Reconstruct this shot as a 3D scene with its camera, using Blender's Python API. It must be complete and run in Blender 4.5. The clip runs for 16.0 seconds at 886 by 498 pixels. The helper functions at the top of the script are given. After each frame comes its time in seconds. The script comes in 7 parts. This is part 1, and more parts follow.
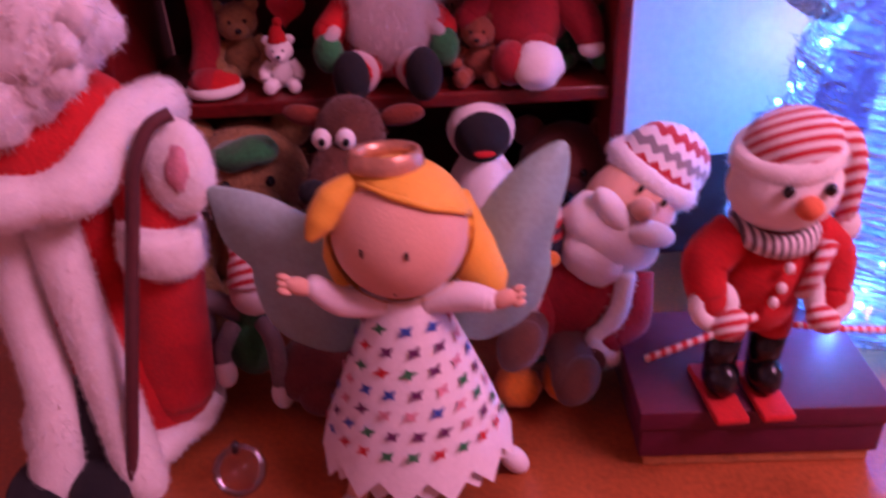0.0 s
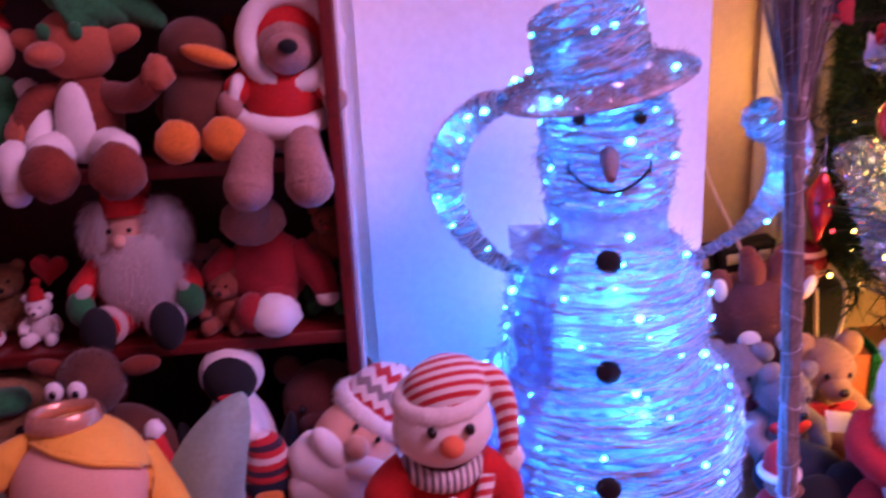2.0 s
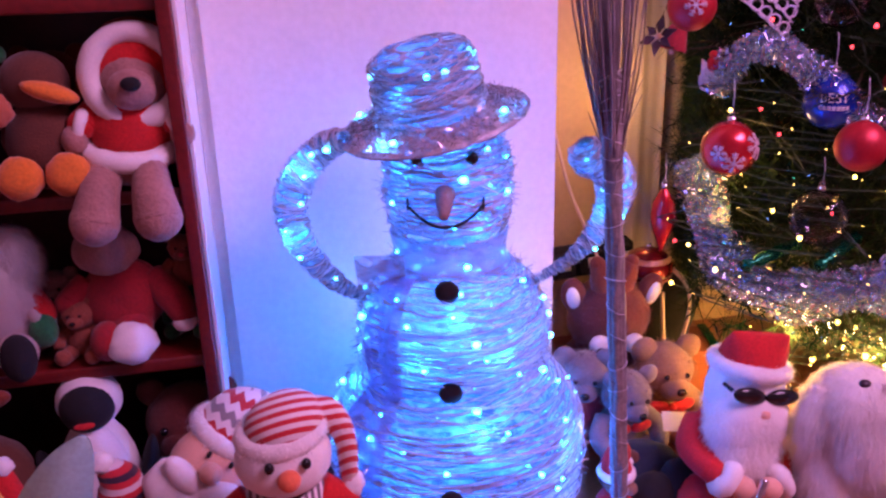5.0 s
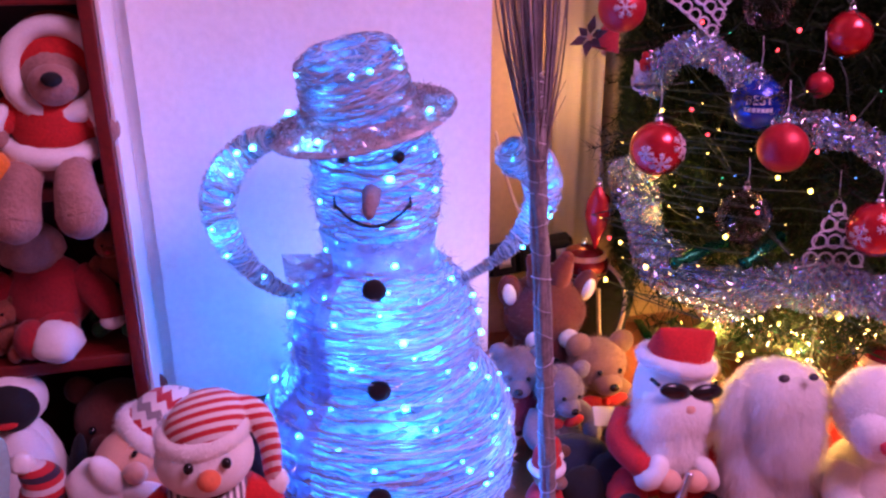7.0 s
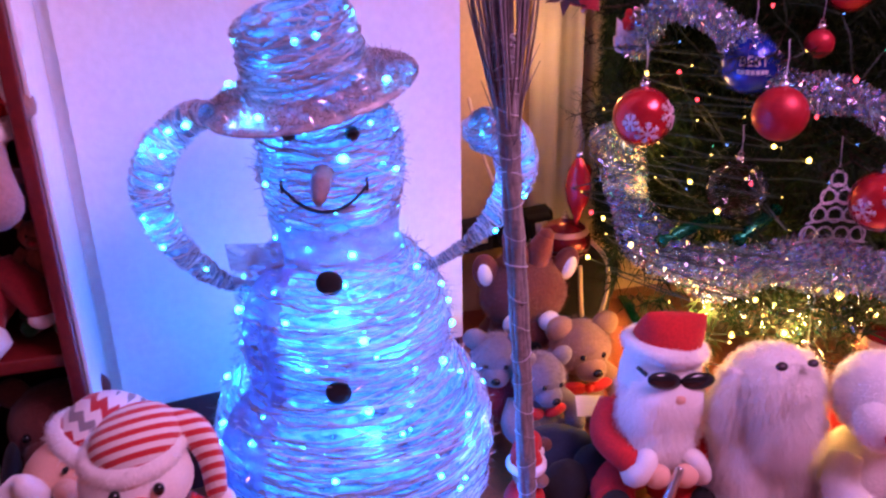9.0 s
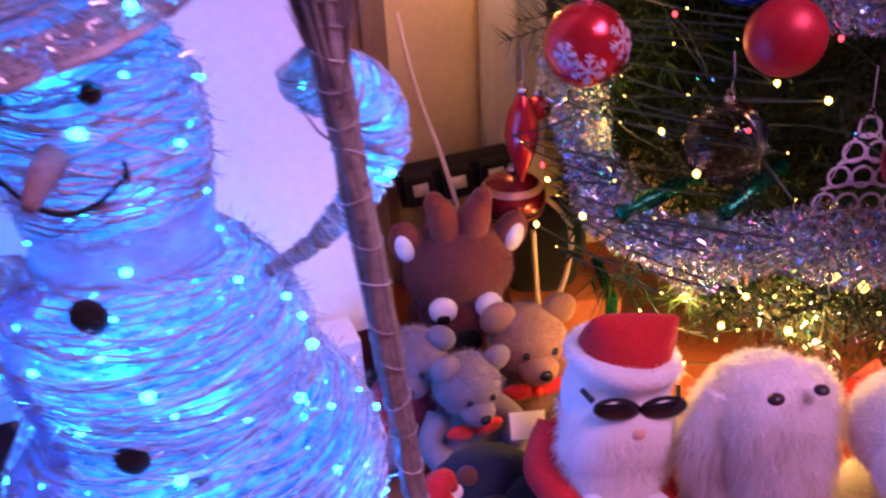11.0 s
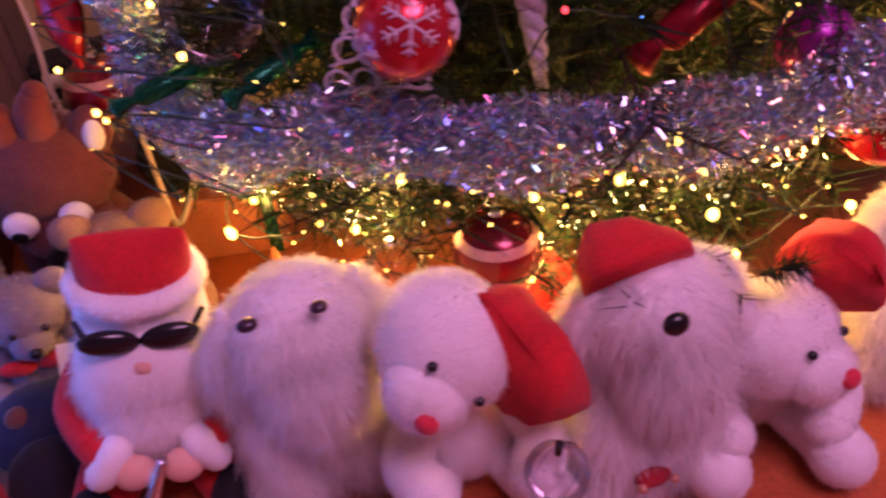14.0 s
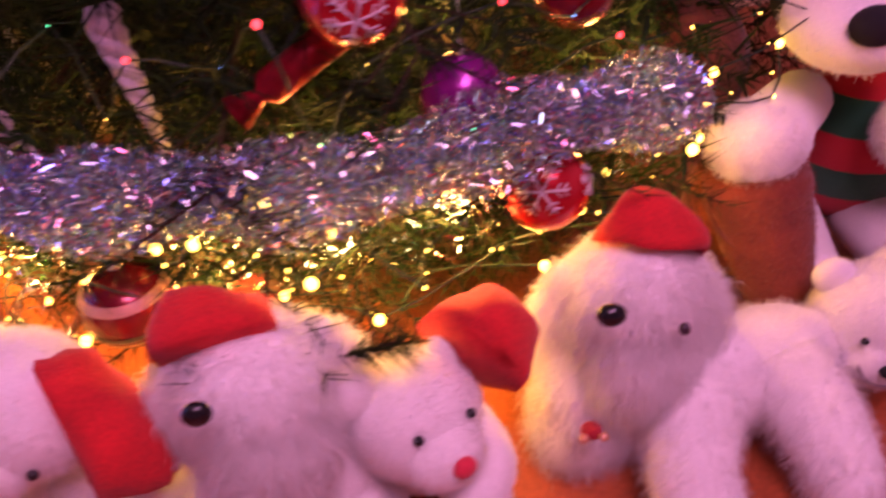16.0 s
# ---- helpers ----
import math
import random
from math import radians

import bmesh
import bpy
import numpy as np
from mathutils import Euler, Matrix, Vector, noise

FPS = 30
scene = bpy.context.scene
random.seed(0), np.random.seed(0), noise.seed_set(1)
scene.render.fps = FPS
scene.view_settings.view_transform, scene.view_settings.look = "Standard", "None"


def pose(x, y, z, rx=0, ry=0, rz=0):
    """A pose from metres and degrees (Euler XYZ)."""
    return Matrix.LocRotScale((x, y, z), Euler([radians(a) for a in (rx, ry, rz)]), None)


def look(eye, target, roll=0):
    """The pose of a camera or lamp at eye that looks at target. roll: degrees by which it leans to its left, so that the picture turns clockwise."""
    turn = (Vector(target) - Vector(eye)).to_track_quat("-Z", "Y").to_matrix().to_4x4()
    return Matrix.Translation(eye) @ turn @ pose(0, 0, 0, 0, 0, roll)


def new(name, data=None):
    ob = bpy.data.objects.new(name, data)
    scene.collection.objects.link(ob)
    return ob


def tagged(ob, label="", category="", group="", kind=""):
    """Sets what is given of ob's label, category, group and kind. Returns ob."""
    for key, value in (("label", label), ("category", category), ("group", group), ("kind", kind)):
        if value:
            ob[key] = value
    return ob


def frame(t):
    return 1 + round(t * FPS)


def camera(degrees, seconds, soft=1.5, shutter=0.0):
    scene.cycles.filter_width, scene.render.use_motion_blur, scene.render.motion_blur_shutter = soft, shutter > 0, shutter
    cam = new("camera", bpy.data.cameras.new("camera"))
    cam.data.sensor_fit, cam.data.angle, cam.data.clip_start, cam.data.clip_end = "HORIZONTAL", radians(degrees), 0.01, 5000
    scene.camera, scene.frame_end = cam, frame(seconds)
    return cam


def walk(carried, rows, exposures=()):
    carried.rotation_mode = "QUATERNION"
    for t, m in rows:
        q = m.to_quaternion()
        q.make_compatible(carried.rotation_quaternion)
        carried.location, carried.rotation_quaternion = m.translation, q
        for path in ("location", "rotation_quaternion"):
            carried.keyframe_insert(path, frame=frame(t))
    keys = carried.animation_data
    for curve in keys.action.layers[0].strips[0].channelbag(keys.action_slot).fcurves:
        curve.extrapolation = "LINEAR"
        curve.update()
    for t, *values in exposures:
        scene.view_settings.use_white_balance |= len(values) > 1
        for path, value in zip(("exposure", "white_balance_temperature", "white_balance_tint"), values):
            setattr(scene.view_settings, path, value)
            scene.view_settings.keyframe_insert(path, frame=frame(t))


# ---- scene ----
cam = camera(56.9, 16.0, 2.4, 0.7)
PATH = [
    (0.0, pose(0.0000, 0.0000, 0.7052, 58.35, 2.66, -0.67)),
    (0.5, pose(0.0955, -0.0377, 0.6692, 58.72, 4.02, -0.00)),
    (1.0, pose(0.1629, -0.0620, 0.6665, 61.46, 3.86, -1.60)),
    (1.5, pose(0.2213, -0.0630, 0.7207, 67.93, 3.24, -3.10)),
    (2.0, pose(0.2544, -0.0792, 0.7666, 72.81, 2.61, -5.70)),
    (2.5, pose(0.2823, -0.0916, 0.8090, 73.06, 2.32, -7.24)),
    (3.0, pose(0.3053, -0.1005, 0.8378, 72.01, 2.23, -8.12)),
    (3.5, pose(0.3151, -0.1086, 0.8426, 71.49, 2.19, -8.95)),
    (4.0, pose(0.3219, -0.1099, 0.8451, 71.10, 2.05, -9.97)),
    (6.5, pose(0.3675, -0.1223, 0.8564, 70.08, 0.69, -13.75)),
    (7.0, pose(0.3771, -0.1258, 0.8587, 69.96, 0.44, -14.36)),
    (7.5, pose(0.3822, -0.1311, 0.8622, 69.84, 0.12, -15.02)),
    (8.0, pose(0.3967, -0.1356, 0.8659, 69.61, 0.19, -15.17)),
    (8.2, pose(0.4026, -0.1291, 0.8647, 69.43, 0.41, -15.13)),
    (10.3, pose(0.5404, 0.1882, 0.8105, 62.93, 1.43, -16.95)),
    (10.5, pose(0.5735, 0.2022, 0.8090, 62.51, 1.69, -16.35)),
    (11.0, pose(0.6710, 0.2443, 0.7915, 60.86, 2.62, -14.36)),
    (11.5, pose(0.7437, 0.2589, 0.7606, 59.02, 2.98, -13.81)),
    (12.0, pose(0.8105, 0.2544, 0.7330, 56.25, 3.59, -14.93)),
    (12.5, pose(0.8901, 0.2362, 0.7256, 54.54, 3.94, -15.35)),
    (13.0, pose(1.0044, 0.2286, 0.7344, 53.14, 5.35, -15.00)),
    (13.5, pose(1.0596, 0.2367, 0.7291, 52.46, 4.78, -17.33)),
    (14.0, pose(1.1192, 0.2471, 0.7269, 51.16, 4.08, -19.67)),
    (14.5, pose(1.2121, 0.2382, 0.7207, 50.28, 4.67, -19.55)),
    (15.0, pose(1.3077, 0.2302, 0.7201, 49.64, 4.82, -19.08)),
    (15.5, pose(1.3966, 0.2189, 0.7202, 49.62, 4.34, -17.93)),
    (16.0, pose(1.5110, 0.2184, 0.7252, 49.62, 4.02, -15.62)),
]
EXPOSURE = [(0.0, 0.45, 7500, 9), (0.6, 0.28, 7000, 9), (1.5, 0.12, 6400, 8), (2.5, 0.0, 6000, 5), (8.0, 0.0, 5950, 4), (10.5, -0.12, 5650, 2), (11.5, -0.3, 5750, 3),
            (12.5, -0.25, 6100, 8), (13.0, -0.5, 6150, 10), (13.5, -0.38, 6250, 10), (14.0, -0.55, 6200, 10), (15.0, -0.4, 6500, 10), (15.5, -0.55, 6300, 10), (16.0, -0.28, 6800, 10)]
walk(cam, PATH, EXPOSURE)

# ---- light ----
world = bpy.data.worlds.new("world")
scene.world = world
world.use_nodes = True
world.node_tree.nodes["Background"].inputs["Color"].default_value = (0.5, 0.3, 0.32, 1)
world.node_tree.nodes["Background"].inputs["Strength"].default_value = 0.03


def point_lamp(name, where, colour, watts, size):
    data = bpy.data.lights.new(name, "POINT")
    data.color, data.energy, data.shadow_soft_size = colour, watts, size
    ob = new(name, data)
    ob.location = where
    return ob


BLUE = (0.04, 0.165, 1.0)
WARM = (1.0, 0.47, 0.11)
ROOM = (1.0, 0.41, 0.86)
room_data = bpy.data.lights.new("room_lamp", "AREA")
room_data.shape, room_data.size, room_data.color, room_data.energy = "DISK", 1.3, ROOM, 81.0
new("room_lamp", room_data).matrix_world = look((1.68, -0.12, 2.3), (0.95, 0.75, 0.1))


# ---- materials ----
def material(name, colour, rough=0.8, metal=0.0, vary=0.25, scale=30.0, bump=0.3, bump_scale=200.0, sheen=0.0, coat=0.0, translucent=0.0, island=0.0, random_object=0.0):
    """A surface with variation at two scales and fine relief."""
    m = bpy.data.materials.new(name)
    m.use_nodes = True
    n, l = m.node_tree.nodes, m.node_tree.links
    b = n["Principled BSDF"]
    tc = n.new("ShaderNodeTexCoord")
    n1 = n.new("ShaderNodeTexNoise")
    n1.inputs["Scale"].default_value, n1.inputs["Detail"].default_value = scale, 6
    n2 = n.new("ShaderNodeTexNoise")
    n2.inputs["Scale"].default_value, n2.inputs["Detail"].default_value = bump_scale, 3
    l.new(tc.outputs["Object"], n1.inputs["Vector"])
    l.new(tc.outputs["Object"], n2.inputs["Vector"])
    mix = n.new("ShaderNodeMath")
    mix.operation = "ADD"
    l.new(n1.outputs["Fac"], mix.inputs[0])
    l.new(n2.outputs["Fac"], mix.inputs[1])
    ramp = n.new("ShaderNodeMapRange")
    ramp.inputs[1].default_value, ramp.inputs[2].default_value = 0.7, 1.3
    ramp.inputs[3].default_value, ramp.inputs[4].default_value = 1 - vary, 1 + vary * 0.5
    l.new(mix.outputs[0], ramp.inputs[0])
    value = ramp.outputs[0]
    for amount, node, socket in ((island, "ShaderNodeNewGeometry", "Random Per Island"), (random_object, "ShaderNodeObjectInfo", "Random")):
        if amount:
            src = n.new(node)
            rr = n.new("ShaderNodeMapRange")
            rr.inputs[3].default_value, rr.inputs[4].default_value = 1 - amount, 1 + amount * 0.6
            l.new(src.outputs[socket], rr.inputs[0])
            mu = n.new("ShaderNodeMath")
            mu.operation = "MULTIPLY"
            l.new(value, mu.inputs[0])
            l.new(rr.outputs[0], mu.inputs[1])
            value = mu.outputs[0]
    tint = n.new("ShaderNodeMix")
    tint.data_type, tint.blend_type = "RGBA", "MULTIPLY"
    tint.inputs[0].default_value = 1.0
    tint.inputs[6].default_value = (*colour, 1)
    l.new(value, tint.inputs[7])
    l.new(tint.outputs[2], b.inputs["Base Color"])
    b.inputs["Roughness"].default_value, b.inputs["Metallic"].default_value = rough, metal
    if sheen:
        b.inputs["Sheen Weight"].default_value, b.inputs["Sheen Roughness"].default_value = sheen, 0.5
    if coat:
        b.inputs["Coat Weight"].default_value = coat
    if bump:
        bp = n.new("ShaderNodeBump")
        bp.inputs["Strength"].default_value, bp.inputs["Distance"].default_value = bump, 0.002
        l.new(n2.outputs["Fac"], bp.inputs["Height"])
        l.new(bp.outputs["Normal"], b.inputs["Normal"])
    if translucent:
        out = n["Material Output"]
        tr = n.new("ShaderNodeBsdfTranslucent")
        l.new(tint.outputs[2], tr.inputs["Color"])
        ms = n.new("ShaderNodeMixShader")
        ms.inputs[0].default_value = translucent
        l.new(b.outputs[0], ms.inputs[1])
        l.new(tr.outputs[0], ms.inputs[2])
        l.new(ms.outputs[0], out.inputs["Surface"])
    return m


def glowing(name, colour, strength, lights=False):
    m = bpy.data.materials.new(name)
    m.use_nodes = True
    b = m.node_tree.nodes["Principled BSDF"]
    b.inputs["Base Color"].default_value = (*colour, 1)
    b.inputs["Emission Color"].default_value, b.inputs["Emission Strength"].default_value = (*colour, 1), strength
    m.cycles.emission_sampling = "AUTO" if lights else "NONE"
    return m


def clear(name, colour, rough=0.05, gloss=0.9):
    """Thin clear plastic or glass: see-through, with a gloss that grows towards its edge."""
    m = bpy.data.materials.new(name)
    m.use_nodes = True
    n, l = m.node_tree.nodes, m.node_tree.links
    n.remove(n["Principled BSDF"])
    gl, tr, ms, lw, mu = n.new("ShaderNodeBsdfGlossy"), n.new("ShaderNodeBsdfTransparent"), n.new("ShaderNodeMixShader"), n.new("ShaderNodeLayerWeight"), n.new("ShaderNodeMath")
    gl.inputs["Roughness"].default_value = rough
    tr.inputs["Color"].default_value = (*colour, 1)
    lw.inputs["Blend"].default_value = 0.25
    mu.operation, mu.inputs[1].default_value = "MULTIPLY", gloss
    l.new(lw.outputs["Fresnel"], mu.inputs[0])
    l.new(mu.outputs[0], ms.inputs[0])
    l.new(tr.outputs[0], ms.inputs[1])
    l.new(gl.outputs[0], ms.inputs[2])
    l.new(ms.outputs[0], n["Material Output"].inputs["Surface"])
    return m


def striped(name, colours, period, axis=2, rough=0.9, zigzag=0.0, across=0, slant=None):
    """Knitted bands of several colours in turn along one local axis; zigzag bends them."""
    m = material(name, colours[0], rough, bump=0.5, bump_scale=400, sheen=0.3)
    n, l = m.node_tree.nodes, m.node_tree.links
    b = n["Principled BSDF"]
    tc = n.new("ShaderNodeTexCoord")
    sep = n.new("ShaderNodeSeparateXYZ")
    l.new(tc.outputs["Object"], sep.inputs[0])
    value = sep.outputs[axis]
    if slant:
        dot = n.new("ShaderNodeVectorMath")
        dot.operation = "DOT_PRODUCT"
        dot.inputs[1].default_value = slant
        l.new(tc.outputs["Object"], dot.inputs[0])
        value = dot.outputs["Value"]
    if zigzag:
        tri = n.new("ShaderNodeMath")
        tri.operation, tri.inputs[1].default_value = "PINGPONG", zigzag
        l.new(sep.outputs[across], tri.inputs[0])
        add = n.new("ShaderNodeMath")
        add.operation = "ADD"
        l.new(value, add.inputs[0])
        l.new(tri.outputs[0], add.inputs[1])
        value = add.outputs[0]
    div = n.new("ShaderNodeMath")
    div.operation, div.inputs[1].default_value = "DIVIDE", period
    l.new(value, div.inputs[0])
    fr = n.new("ShaderNodeMath")
    fr.operation = "FRACT"
    l.new(div.outputs[0], fr.inputs[0])
    ramp = n.new("ShaderNodeValToRGB")
    ramp.color_ramp.interpolation = "CONSTANT"
    while len(ramp.color_ramp.elements) < len(colours):
        ramp.color_ramp.elements.new(1.0)
    for i, c in enumerate(colours):
        ramp.color_ramp.elements[i].position, ramp.color_ramp.elements[i].color = i / len(colours), (*c, 1)
    l.new(fr.outputs[0], ramp.inputs[0])
    l.new(ramp.outputs[0], b.inputs["Base Color"])
    return m


WHITE_FUR = material("white_fur", (0.93, 0.91, 0.9), 0.95, vary=0.05, sheen=0.3, translucent=0.66, island=0.05)
WHITE_PLUSH = material("white_plush", (0.8, 0.77, 0.74), 0.95, vary=0.1, bump=0.35, bump_scale=420, sheen=0.5)
RED_FELT = material("red_felt", (0.55, 0.012, 0.016), 0.95, vary=0.3, bump=0.5, bump_scale=300, sheen=0.1)
DEEP_RED = material("deep_red_cloth", (0.3, 0.008, 0.018), 0.95, vary=0.3, bump=0.5, sheen=0.2)
BLACK_PLUSH = material("black_plush", (0.008, 0.008, 0.01), 0.95, vary=0.3, bump=0.4, sheen=0.04)
BLACK_GLOSS = material("black_plastic", (0.008, 0.008, 0.01), 0.2, vary=0.05, bump=0.0)
SKIN = material("peach_cloth", (0.72, 0.42, 0.3), 0.85, vary=0.1, bump=0.3, bump_scale=400, sheen=0.2)
BROWN_PLUSH = material("brown_plush", (0.11, 0.034, 0.018), 0.95, vary=0.3, bump=0.5, bump_scale=380, sheen=0.2)
TAN_PLUSH = material("tan_plush", (0.28, 0.15, 0.095), 0.95, vary=0.3, bump=0.5, bump_scale=380, sheen=0.2)
GREY_PLUSH = material("grey_plush", (0.2, 0.16, 0.17), 0.95, vary=0.3, bump=0.5, bump_scale=380, sheen=0.2)
ORANGE_PLUSH = material("orange_plush", (0.72, 0.2, 0.02), 0.95, vary=0.25, bump=0.7, sheen=0.4)
GREEN_PLUSH = material("green_plush", (0.02, 0.16, 0.05), 0.95, vary=0.4, bump=0.7, sheen=0.3)
SILVER = material("silver", (0.75, 0.74, 0.76), 0.2, metal=1.0, vary=0.1, bump=0)
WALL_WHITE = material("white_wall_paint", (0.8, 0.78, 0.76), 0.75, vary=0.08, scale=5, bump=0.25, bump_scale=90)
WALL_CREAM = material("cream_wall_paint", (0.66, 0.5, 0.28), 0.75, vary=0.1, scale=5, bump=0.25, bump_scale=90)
TAUPE = material("taupe_paint", (0.22, 0.15, 0.11), 0.6, vary=0.15, scale=8, bump=0.15)
RED_WOOD = material("mahogany_wood", (0.16, 0.012, 0.012), 0.35, vary=0.35, scale=14, bump=0.2, bump_scale=120, coat=0.2)
DARK_WOOD = material("dark_skirting", (0.06, 0.012, 0.015), 0.4, vary=0.3, bump=0.2)
FLOOR_WOOD = material("red_brown_laminate", (0.46, 0.12, 0.042), 0.32, vary=0.35, scale=9, bump=0.15, bump_scale=150, random_object=0.12)
CEILING = material("ceiling_white", (0.8, 0.77, 0.75), 0.9, vary=0.06, scale=4, bump=0.2)
ROOM_WALL = material("room_wall", (0.74, 0.66, 0.64), 0.85, vary=0.1, scale=4, bump=0.2)


# ---- building blocks ----
class Shape:
    """Vertices, faces and a material number for each face, gathered piece by piece."""

    def __init__(self):
        self.v, self.f, self.m = [], [], []

    def add(self, verts, faces, mat=0):
        k = len(self.v)
        self.v.extend([tuple(p) for p in verts])
        self.f.extend([tuple(i + k for i in face) for face in faces])
        self.m.extend([mat] * len(faces))
        return self

    def ball(self, c, r, rot=(0, 0, 0), mat=0, u=20, v=12, lump=0.0, seed=0.0):
        r = (r, r, r) if isinstance(r, (int, float)) else r
        e = Euler([radians(a) for a in rot]).to_matrix()
        verts = []
        for j in range(v + 1):
            th = math.pi * j / v
            for i in range(u if 0 < j < v else 1):
                ph = 2 * math.pi * i / u
                d = Vector((math.sin(th) * math.cos(ph), math.sin(th) * math.sin(ph), math.cos(th)))
                s = 1 + lump * noise.noise(d * 2.2 + Vector((seed, seed * 1.7, 3.1)))
                verts.append(Vector(c) + e @ Vector((d.x * r[0] * s, d.y * r[1] * s, d.z * r[2] * s)))
        faces = []
        ring = lambda j, i: 0 if j == 0 else (len(verts) - 1 if j == v else 1 + (j - 1) * u + i % u)
        for j in range(v):
            for i in range(u):
                q = [ring(j, i), ring(j + 1, i), ring(j + 1, i + 1), ring(j, i + 1)]
                q = list(dict.fromkeys(q))
                faces.append(q)
        return self.add(verts, faces, mat)

    def tube(self, pts, radii, mat=0, seg=10, closed=False, flat=1.0):
        pts = [Vector(p) for p in pts]
        n = len(pts)
        radii = [radii] * n if isinstance(radii, (int, float)) else radii
        verts, faces, side = [], [], None
        for i, p in enumerate(pts):
            a = pts[(i - 1) % n] if closed or i > 0 else p
            b = pts[(i + 1) % n] if closed or i < n - 1 else p
            t = (b - a).normalized()
            if side is None:
                side = t.orthogonal().normalized()
            side = (side - t * side.dot(t)).normalized()
            up = t.cross(side)
            for k in range(seg):
                an = 2 * math.pi * k / seg
                verts.append(p + (side * math.cos(an) + up * math.sin(an) * flat) * radii[i])
        for i in range(n if closed else n - 1):
            j = (i + 1) % n
            for k in range(seg):
                faces.append((i * seg + k, i * seg + (k + 1) % seg, j * seg + (k + 1) % seg, j * seg + k))
        if not closed:
            faces.append(tuple(range(seg))[::-1])
            faces.append(tuple((n - 1) * seg + k for k in range(seg)))
        return self.add(verts, faces, mat)

    def ring(self, c, radius, thick, rot=(0, 0, 0), mat=0, n=28, seg=10, squash=1.0, lump=0.0):
        e = Euler([radians(a) for a in rot]).to_matrix()
        pts = [Vector(c) + e @ Vector((radius * math.cos(2 * math.pi * i / n), radius * squash * math.sin(2 * math.pi * i / n), 0)) for i in range(n)]
        rad = [thick * (1 + lump * noise.noise(p * 60)) for p in pts]
        return self.tube(pts, rad, mat, seg, closed=True)

    def lathe(self, profile, c=(0, 0, 0), rot=(0, 0, 0), mat=0, seg=28, wave=0.0, waves=8):
        e = Euler([radians(a) for a in rot]).to_matrix()
        verts, faces = [], []
        for r, z in profile:
            for k in range(seg):
                an = 2 * math.pi * k / seg
                s = r * (1 + wave * math.cos(waves * an))
                verts.append(Vector(c) + e @ Vector((s * math.cos(an), s * math.sin(an), z)))
        for i in range(len(profile) - 1):
            for k in range(seg):
                faces.append((i * seg + k, i * seg + (k + 1) % seg, (i + 1) * seg + (k + 1) % seg, (i + 1) * seg + k))
        return self.add(verts, faces, mat)

    def box(self, c, s, rot=(0, 0, 0), mat=0, bevel=0.003):
        bm = bmesh.new()
        bmesh.ops.create_cube(bm, size=1, matrix=Matrix.Translation(c) @ Euler([radians(a) for a in rot]).to_matrix().to_4x4() @ Matrix.Diagonal((*s, 1)))
        if bevel:
            bmesh.ops.bevel(bm, geom=bm.edges[:], offset=min(bevel, min(s) * 0.45), segments=2, affect="EDGES", profile=0.6)
        bm.verts.index_update()
        self.add([v.co.copy() for v in bm.verts], [[v.index for v in f.verts] for f in bm.faces], mat)
        bm.free()
        return self

    def slab(self, outline, thick, c=(0, 0, 0), rot=(0, 0, 0), mat=0):
        """A flat outline in x and z, given thickness along y."""
        e = Euler([radians(a) for a in rot]).to_matrix()
        n = len(outline)
        verts = [Vector(c) + e @ Vector((x, y, z)) for y in (-thick / 2, thick / 2) for x, z in outline]
        faces = [tuple(range(n)), tuple(range(2 * n - 1, n - 1, -1))] + [(i, i + n, (i + 1) % n + n, (i + 1) % n) for i in range(n)]
        return self.add(verts, faces, mat)

    def wobble(self, amount, size, seed=0.0):
        o = Vector((seed, -seed, seed * 0.5))
        self.v = [tuple(Vector(p) + noise.noise_vector(Vector(p) / size + o) * amount) for p in self.v]
        return self

    def fur(self, count, length, width=0.0011, fall=0.5, seed=1, spread=0.5, keep=None, crop=0.0):
        """Hairs on the surface so far, returned as a shape of their own: thin tapering ribbons that bend down."""
        rng = np.random.default_rng(seed)
        v = np.array(self.v)
        tris = np.array([t for f in self.f for t in ([f] if len(f) == 3 else [(f[0], f[i], f[i + 1]) for i in range(1, len(f) - 1)])])
        a, b, c = v[tris[:, 0]], v[tris[:, 1]], v[tris[:, 2]]
        nor = np.cross(b - a, c - a)
        area = np.linalg.norm(nor, axis=1)
        pick = rng.choice(len(tris), count, p=area / area.sum())
        w = rng.random((count, 2))
        w[w.sum(1) > 1] = 1 - w[w.sum(1) > 1]
        p = a[pick] + (b - a)[pick] * w[:, :1] + (c - a)[pick] * w[:, 1:]
        n = nor[pick] / np.maximum(area[pick], 1e-12)[:, None]
        if keep is not None:
            ok = keep(p)
            p, n = p[ok], n[ok]
        k = len(p)
        flat = n * np.array([1, 1, 0]) + rng.normal(0, 0.12, (k, 3)) * np.array([1, 1, 0])
        flat /= np.maximum(np.linalg.norm(flat, axis=1), 1e-6)[:, None]
        lie = min(0.75, fall * 0.75)
        d = n * (1 - lie) + (flat * np.clip(n[:, 2:], 0, 1) + np.array([0, 0, -1.0]) * (1 - np.clip(n[:, 2:], 0, 1) * 0.8)) * lie + rng.normal(0, spread, (k, 3))
        d /= np.linalg.norm(d, axis=1)[:, None]
        side = np.cross(d, rng.normal(0, 1, (k, 3)))
        side /= np.maximum(np.linalg.norm(side, axis=1), 1e-9)[:, None]
        ln = (length * rng.uniform(0.55, 1.15, k) * (1 - crop * np.clip(n[:, 2], 0, 1)))[:, None]
